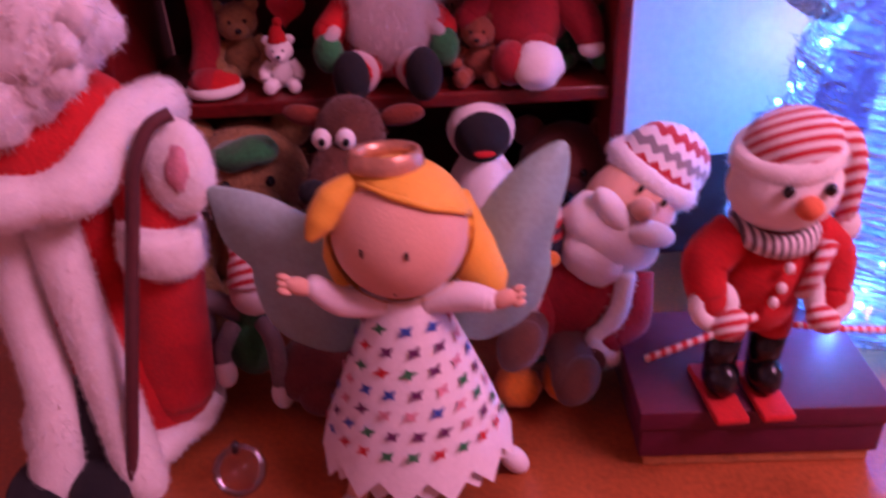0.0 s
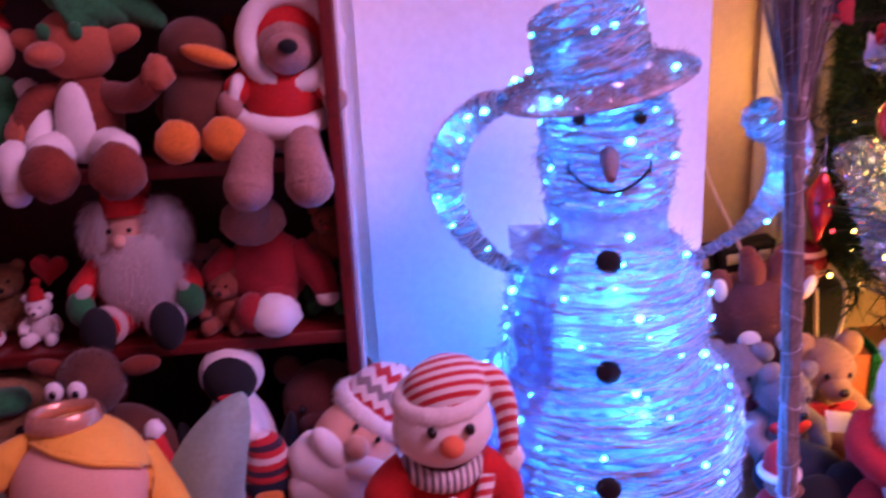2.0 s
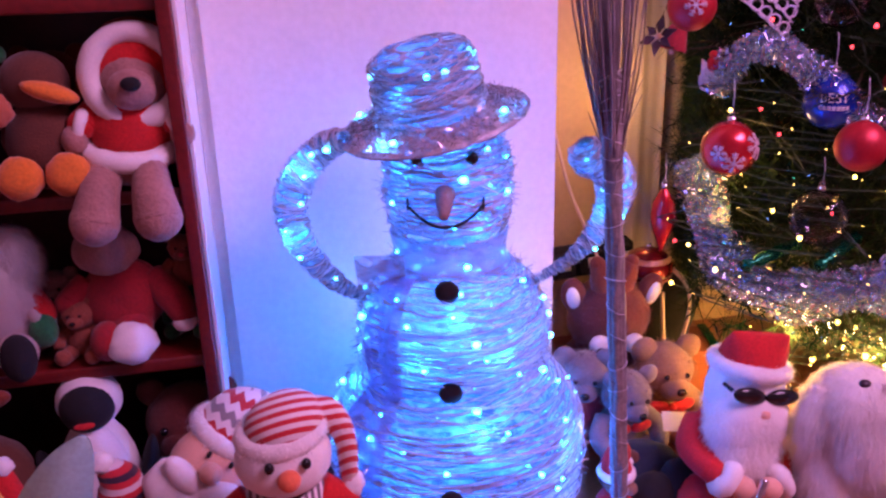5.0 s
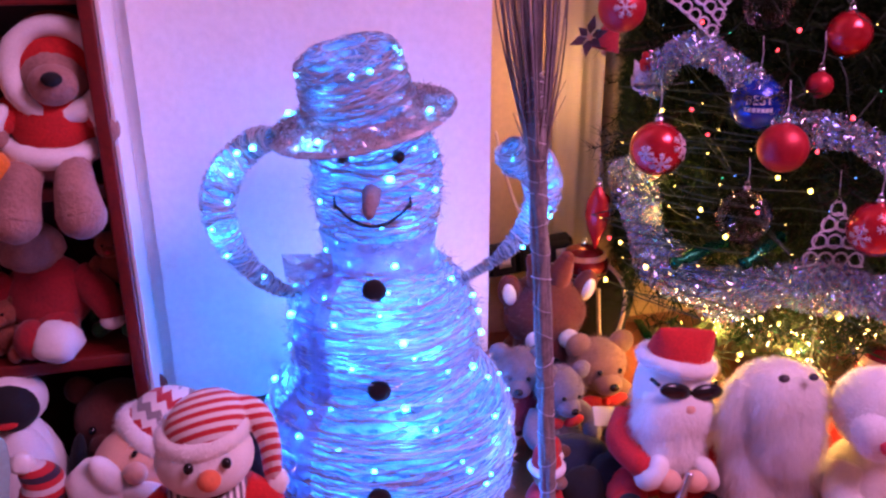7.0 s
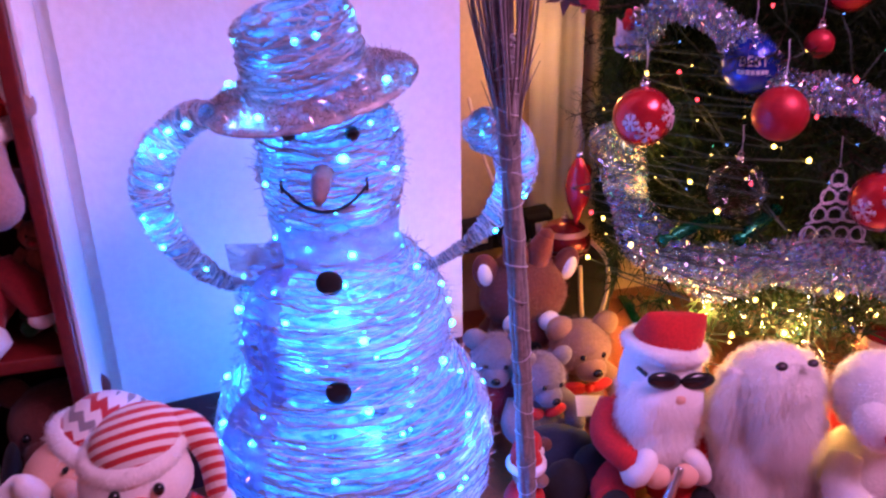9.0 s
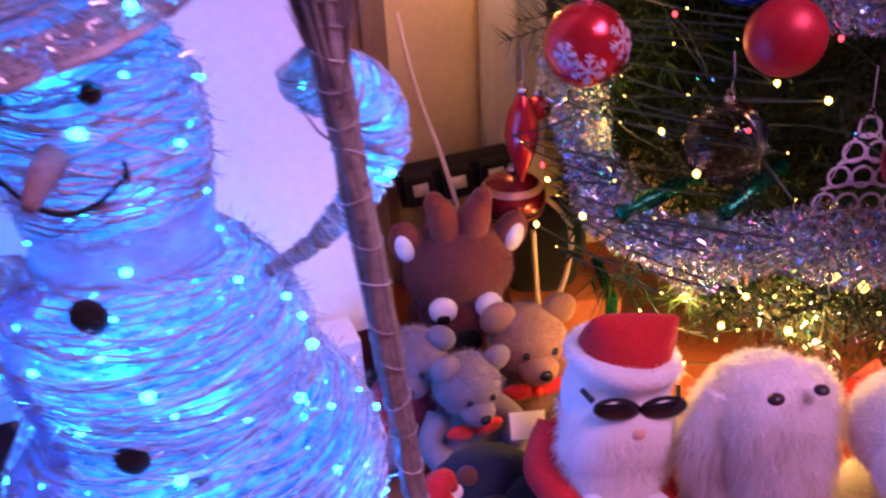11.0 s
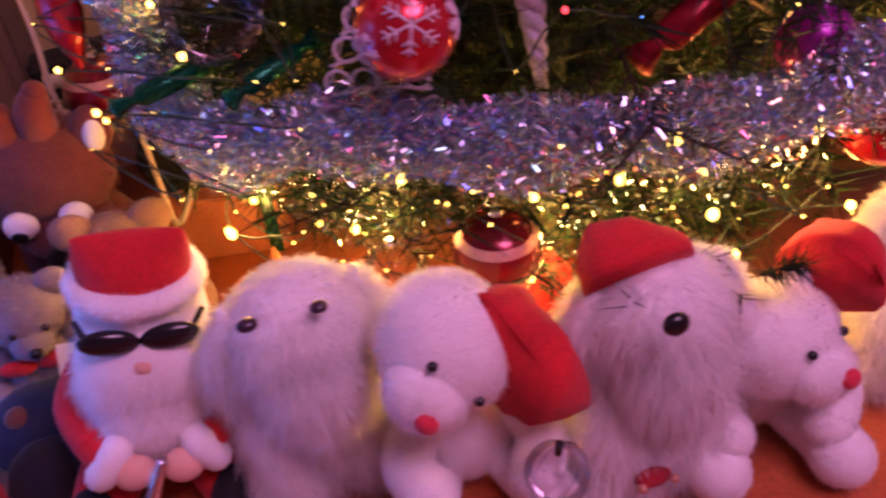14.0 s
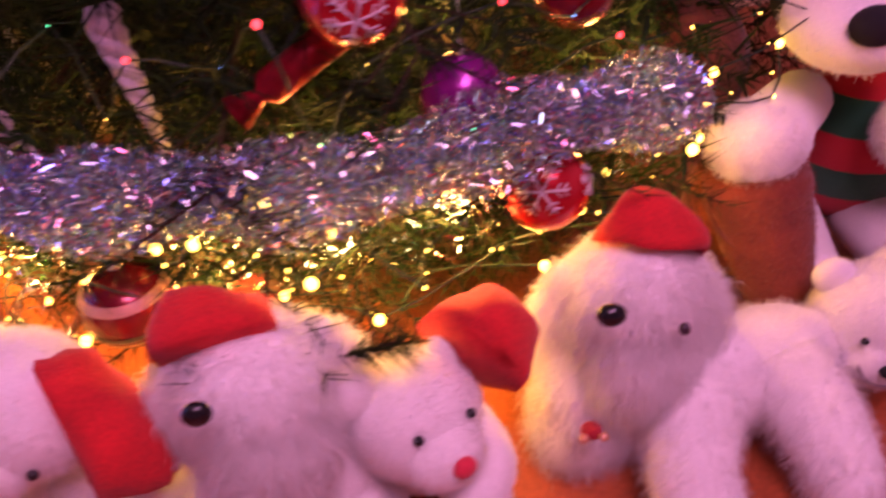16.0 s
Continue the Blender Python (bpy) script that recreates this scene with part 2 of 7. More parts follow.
        mid = p + d * ln * 0.5 + np.array([0, 0, -1]) * ln * fall * 0.15
        tip = p + d * ln * (1 - 0.35 * fall) + np.array([0, 0, -1]) * ln * fall * 0.6
        hair = Shape()
        hw = width / 2
        q = np.stack([p - side * hw, p + side * hw, mid + side * hw * 0.8, mid - side * hw * 0.8, tip], 1).reshape(-1, 3)
        hair.v = [tuple(x) for x in q]
        for i in range(k):
            o = 5 * i
            hair.f += [(o, o + 1, o + 2, o + 3), (o + 3, o + 2, o + 4)]
        hair.m = [0] * len(hair.f)
        return hair

    def only(self, mat):
        """The faces of one material, as a shape of their own."""
        out = Shape()
        out.v, out.f = self.v, [f for f, m in zip(self.f, self.m) if m == mat]
        out.m = [0] * len(out.f)
        return out

    def fuzz(self, mat, count, length, hair_mat, seed=1, fall=0.3, width=0.0008, spread=0.5):
        """Short pile on the faces of one material."""
        h = self.only(mat).fur(count, length, width, fall, seed, spread)
        return self.add(h.v, h.f, hair_mat)

    def turn(self, about, rot):
        e = Euler([radians(a) for a in rot]).to_matrix()
        self.v = [tuple(Vector(about) + e @ (Vector(p) - Vector(about))) for p in self.v]
        return self

    def lean(self):
        """Bows the upper part of the snowman forward."""
        self.v = [tuple(bowed(Vector(p))) for p in self.v]
        return self

    def mesh(self, name, mats, smooth=True):
        me = bpy.data.meshes.new(name)
        me.from_pydata(self.v, [], self.f)
        for m in mats if isinstance(mats, (list, tuple)) else [mats]:
            me.materials.append(m)
        me.polygons.foreach_set("material_index", self.m)
        me.polygons.foreach_set("use_smooth", [smooth] * len(self.f))
        me.update()
        return me


def thing(name, label, category, at=None, group="", kind=""):
    ob = tagged(new(name), label, category, group, kind)
    ob.empty_display_size = 0.05
    if at is not None:
        ob.matrix_world = at
    return ob


def solid(name, shape, mats, label, category, at=None, group="", kind="", smooth=True):
    """A thing that is one mesh."""
    ob = tagged(new(name, shape.mesh(name, mats, smooth)), label, category, group, kind)
    if at is not None:
        ob.matrix_world = at
    return ob


def part(name, shape, mats, parent, label="", smooth=True, kind=""):
    ob = new(name, shape.mesh(name, mats, smooth))
    ob.parent = parent
    return tagged(ob, label, kind=kind)


def smooth_path(pts, n=8):
    """A curve through the points, as a finer row of points."""
    pts = [Vector(p) for p in pts]
    out = []
    for i in range(len(pts) - 1):
        p0, p1, p2, p3 = pts[max(i - 1, 0)], pts[i], pts[i + 1], pts[min(i + 2, len(pts) - 1)]
        for k in range(n):
            t = k / n
            out.append(0.5 * ((2 * p1) + (p2 - p0) * t + (2 * p0 - 5 * p1 + 4 * p2 - p3) * t * t + (3 * p1 - p0 - 3 * p2 + p3) * t ** 3))
    return out + [pts[-1]]


def between(radii, n):
    """Radii spread over n points."""
    xs = np.linspace(0, len(radii) - 1, n)
    return [float(x) for x in np.interp(xs, range(len(radii)), radii)]


def limb(shape, pts, radii, mat=0, seg=12, n=6):
    path = smooth_path(pts, n)
    if radii[-1] > 0.009:
        shape.ball(path[-1], radii[-1] * 1.0, mat=mat, u=seg, v=8)
    return shape.tube(path, between(radii, len(path)), mat, seg)


# ---- the room ----
def room():
    solid("floor", Shape().box((0.8, 0.0, -0.02), (5.2, 5.0, 0.04), bevel=0), FLOOR_WOOD, "red-brown polished wooden floor", "floor", kind="structure")
    # white pier beside the shelves, its front turned a little
    pier = [(0.247, 1.087), (0.785, 1.158), (0.79, 1.56), (0.247, 1.56)]

    def prism(z0, z1, grow=0.0):
        s = Shape()
        pts = [(pier[0][0] - grow * 0, pier[0][1] - grow), (pier[1][0] + grow, pier[1][1] - grow), (pier[2][0] + grow, pier[2][1]), pier[3]]
        v = [(x, y, z) for z in (z0, z1) for x, y in pts]
        f = [(0, 1, 5, 4), (1, 2, 6, 5), (2, 3, 7, 6), (3, 0, 4, 7), (3, 2, 1, 0), (4, 5, 6, 7)]
        s.add(v, f)
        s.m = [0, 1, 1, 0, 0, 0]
        return s

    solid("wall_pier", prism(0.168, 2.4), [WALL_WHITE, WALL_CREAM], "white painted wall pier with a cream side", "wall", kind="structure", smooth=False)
    solid("baseboard", prism(0.0, 0.168, -0.004), [DARK_WOOD, DARK_WOOD], "dark painted base below the white pier", "baseboard", kind="structure", smooth=False)
    solid("wall_back", Shape().box((2.1, 1.61, 1.2), (2.62, 0.1, 2.4), bevel=0), WALL_CREAM, "cream painted wall behind the tree", "wall", kind="structure", smooth=False)
    solid("trim", Shape().box((0.842, 1.545, 0.75), (0.1, 0.03, 1.5)).box((0.86, 1.535, 0.75), (0.02, 0.03, 1.5)), TAUPE, "taupe painted upright board in the corner", "trim", kind="structure")
    solid("wall_behind_shelves", Shape().box((-0.75, 1.3, 1.2), (2.0, 0.08, 2.4), bevel=0), ROOM_WALL, "plain wall behind the shelves", "wall", kind="structure", smooth=False)
    solid("trim_board", Shape().box((0.2262, 1.078, 1.2), (0.005, 0.2, 2.4), bevel=0.001).box((0.238, 1.14, 1.2), (0.0175, 0.08, 2.4), bevel=0), WALL_WHITE, "narrow white board beside the shelf", "trim", kind="structure", smooth=False)
    solid("wall_west", Shape().box((-1.8, -0.5, 1.2), (0.1, 3.7, 2.4), bevel=0), ROOM_WALL, "plain wall of the room", "wall", kind="structure", smooth=False)
    solid("wall_east", Shape().box((3.4, -0.4, 1.2), (0.1, 4.1, 2.4), bevel=0), ROOM_WALL, "plain wall of the room", "wall", kind="structure", smooth=False)
    solid("wall_south", Shape().box((0.8, -2.4, 1.2), (5.2, 0.1, 2.4), bevel=0), ROOM_WALL, "plain wall of the room", "wall", kind="structure", smooth=False)
    solid("ceiling", Shape().box((0.8, -0.4, 2.43), (5.4, 4.2, 0.06), bevel=0), CEILING, "white ceiling", "ceiling", kind="structure", smooth=False)


def bookshelf():
    t = thing("bookshelf", "dark red mahogany bookshelf crowded with soft toys", "bookshelf", pose(-0.096, 1.08, 0))
    for x in (-0.318, 0.31):
        part("side_panel", Shape().box((x, 0, 0.7), (0.018, 0.23, 1.4)), RED_WOOD, t)
    for z in (0.332, 0.577, 0.82, 1.062, 1.39):
        part("shelf", Shape().box((-0.004, 0.006, z - 0.009), (0.61, 0.215, 0.019)), RED_WOOD, t)
    part("back_panel", Shape().box((0, 0.112, 0.7), (0.61, 0.008, 1.38)), DARK_WOOD, t)


SHEER = material("sheer_curtain", (0.74, 0.66, 0.62), 0.85, vary=0.1, scale=14, bump=0.3, bump_scale=500, translucent=0.35)


def curtain():
    t = thing("curtain", "off-white sheer curtain hanging against the cream wall", "curtain", pose(1.1, 1.522, 0))
    n = 40
    line = [(-0.052 + 0.104 * i / n, 0.006 * math.sin(i * 0.24) + 0.002 * math.sin(i * 0.55)) for i in range(n + 1)]
    s = Shape()
    v = [(x * (1.0 + 0.12 * (1 - z / 2.3)), y + d, z) for z in (0.02, 0.6, 1.2, 1.8, 2.38) for d in (0.0, 0.0025) for x, y in line]
    w = n + 1
    f = []
    for j in range(4):
        for side in (0, 1):
            a, b = (j * 2 + side) * w, ((j + 1) * 2 + side) * w
            f += [(a + i, a + i + 1, b + i + 1, b + i) if side == 0 else (a + i + 1, a + i, b + i, b + i + 1) for i in range(n)]
    s.add(v, f)
    part("cloth", s, SHEER, t)
    part("hem", Shape().tube([(x * 1.12, y + 0.001, 0.02) for x, y in line], 0.003, seg=6), SHEER, t)


room()
bookshelf()
curtain()

# ---- the lit snowman ----
SN = Vector((0.56, 0.94, 0.0))
FACE = radians(-104.5)
BODY = [(0.135, 0.03), (0.165, 0.06), (0.182, 0.11), (0.187, 0.17), (0.183, 0.22), (0.165, 0.262), (0.138, 0.288), (0.13, 0.302), (0.134, 0.335), (0.133, 0.37), (0.126, 0.405), (0.111, 0.435), (0.094, 0.457), (0.075, 0.472)]
NECK = [(0.075, 0.465), (0.071, 0.485), (0.073, 0.508)]
HEAD = [(0.068, 0.502), (0.078, 0.53), (0.084, 0.572), (0.081, 0.612), (0.066, 0.645), (0.038, 0.667), (0.005, 0.676)]


def bowed(p):
    u = min(max((p.z - 0.3) / 0.16, 0.0), 1.0)
    k = 0.037 * u * u * (3 - 2 * u)
    return p + Vector((k * math.cos(FACE) - 0.05 * k, k * math.sin(FACE), 0))


def profile_at(profile, z):
    return float(np.interp(z, [p[1] for p in profile], [p[0] for p in profile]))


def winding(profile, loops, thick, seed, rough=0.0035):
    """Thread wound round a turned form: loops that tilt and wander."""
    rng = random.Random(seed)
    s = Shape()
    z0, z1 = profile[0][1], profile[-1][1]
    for i in range(loops):
        z = z0 + (z1 - z0) * (i + rng.random()) / loops
        tilt, ph, n = rng.gauss(0, 0.02), rng.random() * 6.28, 40
        dr = rng.uniform(-0.001, 0.003)
        pts = []
        for k in range(n):
            a = 2 * math.pi * k / n
            zz = min(max(z + tilt * math.sin(a + ph) + 0.009 * noise.noise((math.cos(a) * 2.2, math.sin(a) * 2.2, i * 0.7)), z0), z1)
            r = profile_at(profile, zz) + dr + rough * noise.noise((math.cos(a) * 3, math.sin(a) * 3, i * 1.3 + 7))
            pts.append((r * math.cos(a), r * math.sin(a), zz))
        s.tube(pts, thick * rng.uniform(0.6, 1.5), seg=4, closed=True)
    return s


def on_body(profile, angle, z, out=0.0):
    r = profile_at(profile, z) + out
    return bowed(Vector((r * math.cos(angle), r * math.sin(angle), z)))


SHELL = material("frosted_mesh", (0.36, 0.42, 0.56), 0.5, vary=0.5, scale=22, bump=0.6, bump_scale=160, translucent=0.75)


def holed(m, stretch, low, high):
    """Lets light and sight through the gaps of a loose web, drawn out sideways."""
    n, l = m.node_tree.nodes, m.node_tree.links
    out = n["Material Output"]
    old = out.inputs["Surface"].links[0].from_socket
    tc, mp, nz, rg, tr, ms = n.new("ShaderNodeTexCoord"), n.new("ShaderNodeMapping"), n.new("ShaderNodeTexNoise"), n.new("ShaderNodeMapRange"), n.new("ShaderNodeBsdfTransparent"), n.new("ShaderNodeMixShader")
    mp.inputs["Scale"].default_value = (1, 1, stretch)
    nz.inputs["Scale"].default_value, nz.inputs["Detail"].default_value = 38, 4
    rg.inputs[1].default_value, rg.inputs[2].default_value = low, high
    l.new(tc.outputs["Object"], mp.inputs["Vector"])
    l.new(mp.outputs[0], nz.inputs["Vector"])
    l.new(nz.outputs["Fac"], rg.inputs[0])
    l.new(rg.outputs[0], ms.inputs[0])
    l.new(tr.outputs[0], ms.inputs[1])
    l.new(old, ms.inputs[2])
    l.new(ms.outputs[0], out.inputs["Surface"])


holed(SHELL, 5.0, 0.36, 0.62)
THREAD = material("silvery_thread", (0.72, 0.7, 0.76), 0.35, vary=0.2, bump=0, translucent=0.25, island=0.45)
DARK_THREAD = material("brown_thread", (0.3, 0.2, 0.2), 0.6, vary=0.2, bump=0, island=0.4)
ORGANZA = material("organza_ribbon", (0.5, 0.52, 0.66), 0.45, vary=0.25, bump=0.4, bump_scale=500, translucent=0.5)

holed(ORGANZA, 2.0, 0.2, 0.7)
FELT_BLACK = material("black_felt", (0.01, 0.01, 0.014), 0.9, vary=0.2, bump=0.4)
NOSE_CORD = material("wrapped_nose", (0.32, 0.22, 0.24), 0.7, vary=0.3, bump=0.7, translucent=0.2)
WEB = material("silver_web", (0.62, 0.58, 0.66), 0.35, metal=0.3, vary=0.4, scale=90, bump=0.6, bump_scale=240, translucent=0.2)
holed(WEB, 1.0, 0.3, 0.55)
TAIL = material("violet_organza", (0.3, 0.28, 0.5), 0.5, vary=0.4, scale=60, bump=0.5, bump_scale=300, translucent=0.4)
holed(TAIL, 3.0, 0.1, 0.5)
LED_GLOW = glowing("led_glow", (0.055, 0.42, 1.0), 30.0, True)
GLITTER = material("glitter_brim", (0.72, 0.66, 0.7), 0.25, metal=0.7, vary=0.3, bump=0, island=0.6)


def strand_tube(path, radii, loops, thick, seed, wild=0.25):
    """Loops of thread round a bent arm."""
    rng = random.Random(seed)
    s = Shape()
    n = len(path)
    for i in range(loops):
        u = (i + rng.random()) / loops * (n - 1)
        k = min(int(u), n - 2)
        c = path[k].lerp(path[k + 1], u - k)
        t = (path[k + 1] - path[k]).normalized()
        t = (t + Vector((rng.gauss(0, wild), rng.gauss(0, wild), rng.gauss(0, wild)))).normalized()
        a = t.orthogonal().normalized()
        b = t.cross(a)
        r = radii[k] * rng.uniform(0.98, 1.12)
        s.tube([c + (a * math.cos(q) + b * math.sin(q)) * r for q in np.linspace(0, 2 * math.pi, 15)[:-1]], thick * rng.uniform(0.6, 1.4), seg=4, closed=True)
    return s


def light_snowman():
    t = thing("light_up_snowman", "wire and thread snowman with cold blue lights, hand at its hat", "snowman figure", Matrix.Translation(SN))
    inset = lambda pr: [(max(r - 0.006, 0.002), z) for r, z in pr]
    body = part("body", Shape().lathe(inset([(0.02, 0.028)] + BODY), seg=56).wobble(0.006, 0.03).lean(), SHELL, t, "frosted mesh body, lit from inside")
    part("thread", winding(BODY, 150, 0.0008, 3, 0.008).lean(), THREAD, body, "silvery wound thread", kind="stuff")
    loose = Shape().lathe(BODY, seg=40).fur(3000, 0.022, 0.0011, 0.0, 71, 1.1).lean()
    part("loose_thread", loose, GLITTER, body, "loose glinting thread ends", kind="stuff")
    part("twine", winding(BODY, 34, 0.0007, 11, 0.009).lean(), DARK_THREAD, body, "brown wound twine", kind="stuff")
    head = part("head", Shape().lathe(inset(HEAD), seg=44).wobble(0.004, 0.03).lean(), SHELL, t)
    part("thread", winding(HEAD, 85, 0.0008, 5, 0.006).lean(), THREAD, head, kind="stuff")
    part("loose_thread", Shape().lathe(HEAD, seg=32).fur(900, 0.018, 0.001, 0.0, 73, 1.1).lean(), GLITTER, head, kind="stuff")
    part("twine", winding(HEAD, 9, 0.0007, 15, 0.006).lean(), DARK_THREAD, head, kind="stuff")
    scarf = part("scarf", Shape().lathe([(0.083, 0.462), (0.077, 0.475), (0.075, 0.49), (0.079, 0.513), (0.075, 0.514), (0.071, 0.49), (0.078, 0.463)], seg=44).wobble(0.002, 0.02).lean(), ORGANZA, t, "sheer silvery ribbon scarf")
    tail = Shape()
    rows = []
    for i in range(26):
        z = 0.468 - i * 0.0138
        rows.append([on_body(BODY if z < 0.47 else NECK, FACE - radians(60 - 30 * k / 7), z, 0.0035 + 0.003 * math.sin(k * 1.5)) for k in range(8)])
    v = [p for r in rows for p in r]
    tail.add(v, [(i * 8 + k, i * 8 + k + 1, (i + 1) * 8 + k + 1, (i + 1) * 8 + k) for i in range(25) for k in range(7)])
    part("scarf_tail", tail, TAIL, scarf)
    part("scarf_end", Shape().slab([(-0.034, -0.024), (0.032, -0.03), (0.03, 0.03), (-0.036, 0.026)], 0.002, (-0.108, -0.07, 0.468), (10, 0, -14)).wobble(0.004, 0.03), ORGANZA, scarf, "stiff loose ribbon end")
    for z, r in ((0.459, 0.0), (0.319, 0.0), (0.19, 0.0)):
        p = on_body(BODY, FACE, z, 0.004)
        part("button", Shape().ball(p, (0.0155, 0.0065, 0.0155), (0, 0, math.degrees(FACE) + 90), u=18, v=10), FELT_BLACK, t, "round black felt button")
    for a in (-26, 25):
        part("eye", Shape().ball(on_body(HEAD, FACE + radians(a), 0.624, 0.003), 0.0085, u=14, v=8), BLACK_GLOSS, head, "black bead eye")
    mouth = Shape()
    limb(mouth, [on_body(HEAD, FACE + radians(a), 0.54 + 0.026 * (abs(a) / 32) ** 2, 0.005) for a in range(-32, 33, 8)], [0.0016, 0.0022, 0.0016])
    for a in (-32, 32):
        p = on_body(HEAD, FACE + radians(a), 0.566, 0.005)
        limb(mouth, [p + Vector((0, 0, -0.006)), p, p + Vector((0, 0, 0.010))], [0.0014, 0.0018, 0.0014])
    part("mouth", mouth, FELT_BLACK, head, "black stitched smile")
    n0, n1 = on_body(HEAD, FACE, 0.582, -0.004), on_body(HEAD, FACE, 0.566, 0.045)
    nose = Shape()
    limb(nose, [n0, n0.lerp(n1, 0.5) + Vector((0, 0, 0.002)), n1], [0.0125, 0.0105, 0.005])
    part("nose", nose, NOSE_CORD, head, "wrapped carrot nose")
    # arms
    left = [Vector(p) - SN for p in ((0.44, 0.90, 0.425), (0.4, 0.905, 0.446), (0.359, 0.905, 0.498), (0.344, 0.905, 0.553), (0.359, 0.905, 0.6), (0.394, 0.905, 0.634), (0.416, 0.89, 0.643))]
    right = [Vector(p) - SN for p in ((0.655, 0.885, 0.43), (0.7, 0.86, 0.466), (0.742, 0.86, 0.505), (0.765, 0.862, 0.55), (0.75, 0.85, 0.595), (0.716, 0.836, 0.612), (0.708, 0.834, 0.625))]
    for path, radii in ((left, [0.005, 0.012, 0.018, 0.0215, 0.021, 0.018, 0.012]), (right, [0.005, 0.009, 0.017, 0.024, 0.025, 0.024, 0.014])):
        fine = smooth_path(path, 6)
        rr = between(radii, len(fine))
        arm = part("arm", Shape().tube(fine, [r * 0.9 for r in rr], seg=14), SHELL, t)
        part("thread", strand_tube(fine, rr, 110, 0.0008, 21), THREAD, arm, kind="stuff")
        part("twine", strand_tube(fine, rr, 26, 0.0008, 23, 0.4), DARK_THREAD, arm, kind="stuff")
    # hat
    hat = part("hat", Shape(), THREAD, t, "thread hat with a glittering tinsel brim")
    hat.matrix_parent_inverse = Matrix.Identity(4)
    hat.matrix_basis = Matrix.Translation(Vector((0.53, 0.897, 0.667)) - SN) @ pose(0, 0, 0, 8.5, -10, -12) @ Matrix.Scale(0.94, 4)
    crown_p = [(0.076, 0.004), (0.072, 0.03), (0.07, 0.06), (0.068, 0.08), (0.058, 0.092), (0.03, 0.095), (0.002, 0.095)]
    crown = part("crown", Shape().lathe([(r - 0.004, z) for r, z in crown_p[:-1]] + [(0.001, 0.097)], seg=40).wobble(0.004, 0.03), SHELL, hat)
    brim_p = [(0.074, 0.006), (0.1, 0.002), (0.118, -0.004), (0.128, -0.006)]
    part("brim", Shape().lathe(brim_p + [(0.128, -0.009), (0.1, -0.003), (0.074, 0.0)], seg=48).wobble(0.002, 0.04).ring((0, 0, -0.007), 0.1295, 0.002), [WEB], hat)
    part("crown_thread", winding(crown_p[:-1], 70, 0.0008, 31, 0.005), THREAD, hat, kind="stuff")
    part("crown_twine", winding(crown_p[:-1], 22, 0.0007, 37, 0.006), DARK_THREAD, hat, kind="stuff")
    glit = Shape().lathe([(0.076, 0.012), (0.1, 0.006), (0.124, -0.003)], seg=40).fur(3400, 0.012, 0.0011, 0.1, 41, 1.2)
    part("tinsel", glit, GLITTER, hat, "glittering tinsel")
    # lamps: small bulbs among the threads
    sizes = [Shape().ball((0, 0, 0), (r * 1.2, r * 1.2, r), u=8, v=5).mesh("led", LED_GLOW) for r in (0.0021, 0.0028, 0.0036, 0.0044, 0.003, 0.0024)]
    bulb = sizes[2]
    rng = random.Random(8)
    spots = []
    for pr, n, low in ((BODY, 84, 0.045), (HEAD, 14, 0.515), (NECK, 5, 0.465)):
        for i in range(n):
            z = low + (pr[-1][1] - low - 0.012) * ((i + rng.random()) / n)
            spots.append(on_body(pr, i * 2.39996 + rng.uniform(-0.5, 0.5), z, rng.uniform(0.0, 0.004)))
    fl, fr = smooth_path(left, 6), smooth_path(right, 6)
    spots += [fl[k] + Vector((rng.uniform(-0.012, 0.012), -0.019, rng.uniform(-0.008, 0.008))) for k in range(8, 36, 4)]
    spots += [fr[k] + Vector((rng.uniform(-0.01, 0.012), -0.016, rng.uniform(-0.008, 0.008))) for k in range(10, 34, 5)]
    for p in spots:
        ob = new("led", sizes[rng.randrange(6)])
        ob.parent, ob.location = t, p
        ob["label"] = "small cold blue lamp"
    for i in range(11):
        a = i * 2.39996
        z = (0.012 if i % 2 else 0.07)
        ob = new("led", bulb)
        ob.parent, ob.location = hat, ((0.068 if z > 0.05 else 0.11) * math.cos(a), (0.068 if z > 0.05 else 0.11) * math.sin(a), z - (0.006 if z < 0.05 else 0))
    return t


light_snowman()
for z, w in ((0.17, 4.4), (0.35, 3.2), (0.58, 1.5)):
    point_lamp("snowman_glow", SN + Vector((0, 0, z)), BLUE, w, 0.05)
CYAN = (0.04, 0.27, 1.0)
for z, a, w in ((0.09, -62, 0.8), (0.11, 20, 0.8), (0.15, -15, 0.8), (0.2, 62, 0.7), (0.21, -45, 0.8), (0.26, 15, 0.8), (0.27, -85, 0.7), (0.36, 34, 0.6), (0.36, -20, 0.6), (0.41, -62, 0.5), (0.42, 8, 0.5)):
    point_lamp("led_cluster_glow", SN + on_body(BODY, FACE + radians(a), z, -0.022), CYAN, w, 0.008)
for z, a, w in ((0.54, 38, 0.3), (0.6, -48, 0.25), (0.63, 5, 0.3)):
    point_lamp("led_cluster_glow", SN + on_body(HEAD, FACE + radians(a), z, -0.018), CYAN, w, 0.008)
for z, a, w in ((0.1, 62, 0.5), (0.22, 75, 0.35), (0.1, -20, 0.35)):
    point_lamp("led_glow", SN + on_body(BODY, FACE + radians(a), z, 0.014), BLUE, w, 0.004)
for p in ((0.485, 0.85, 0.7), (0.57, 0.86, 0.728), (0.63, 0.865, 0.675), (0.455, 0.835, 0.645)):
    point_lamp("hat_glow", p, CYAN, 0.36, 0.01)
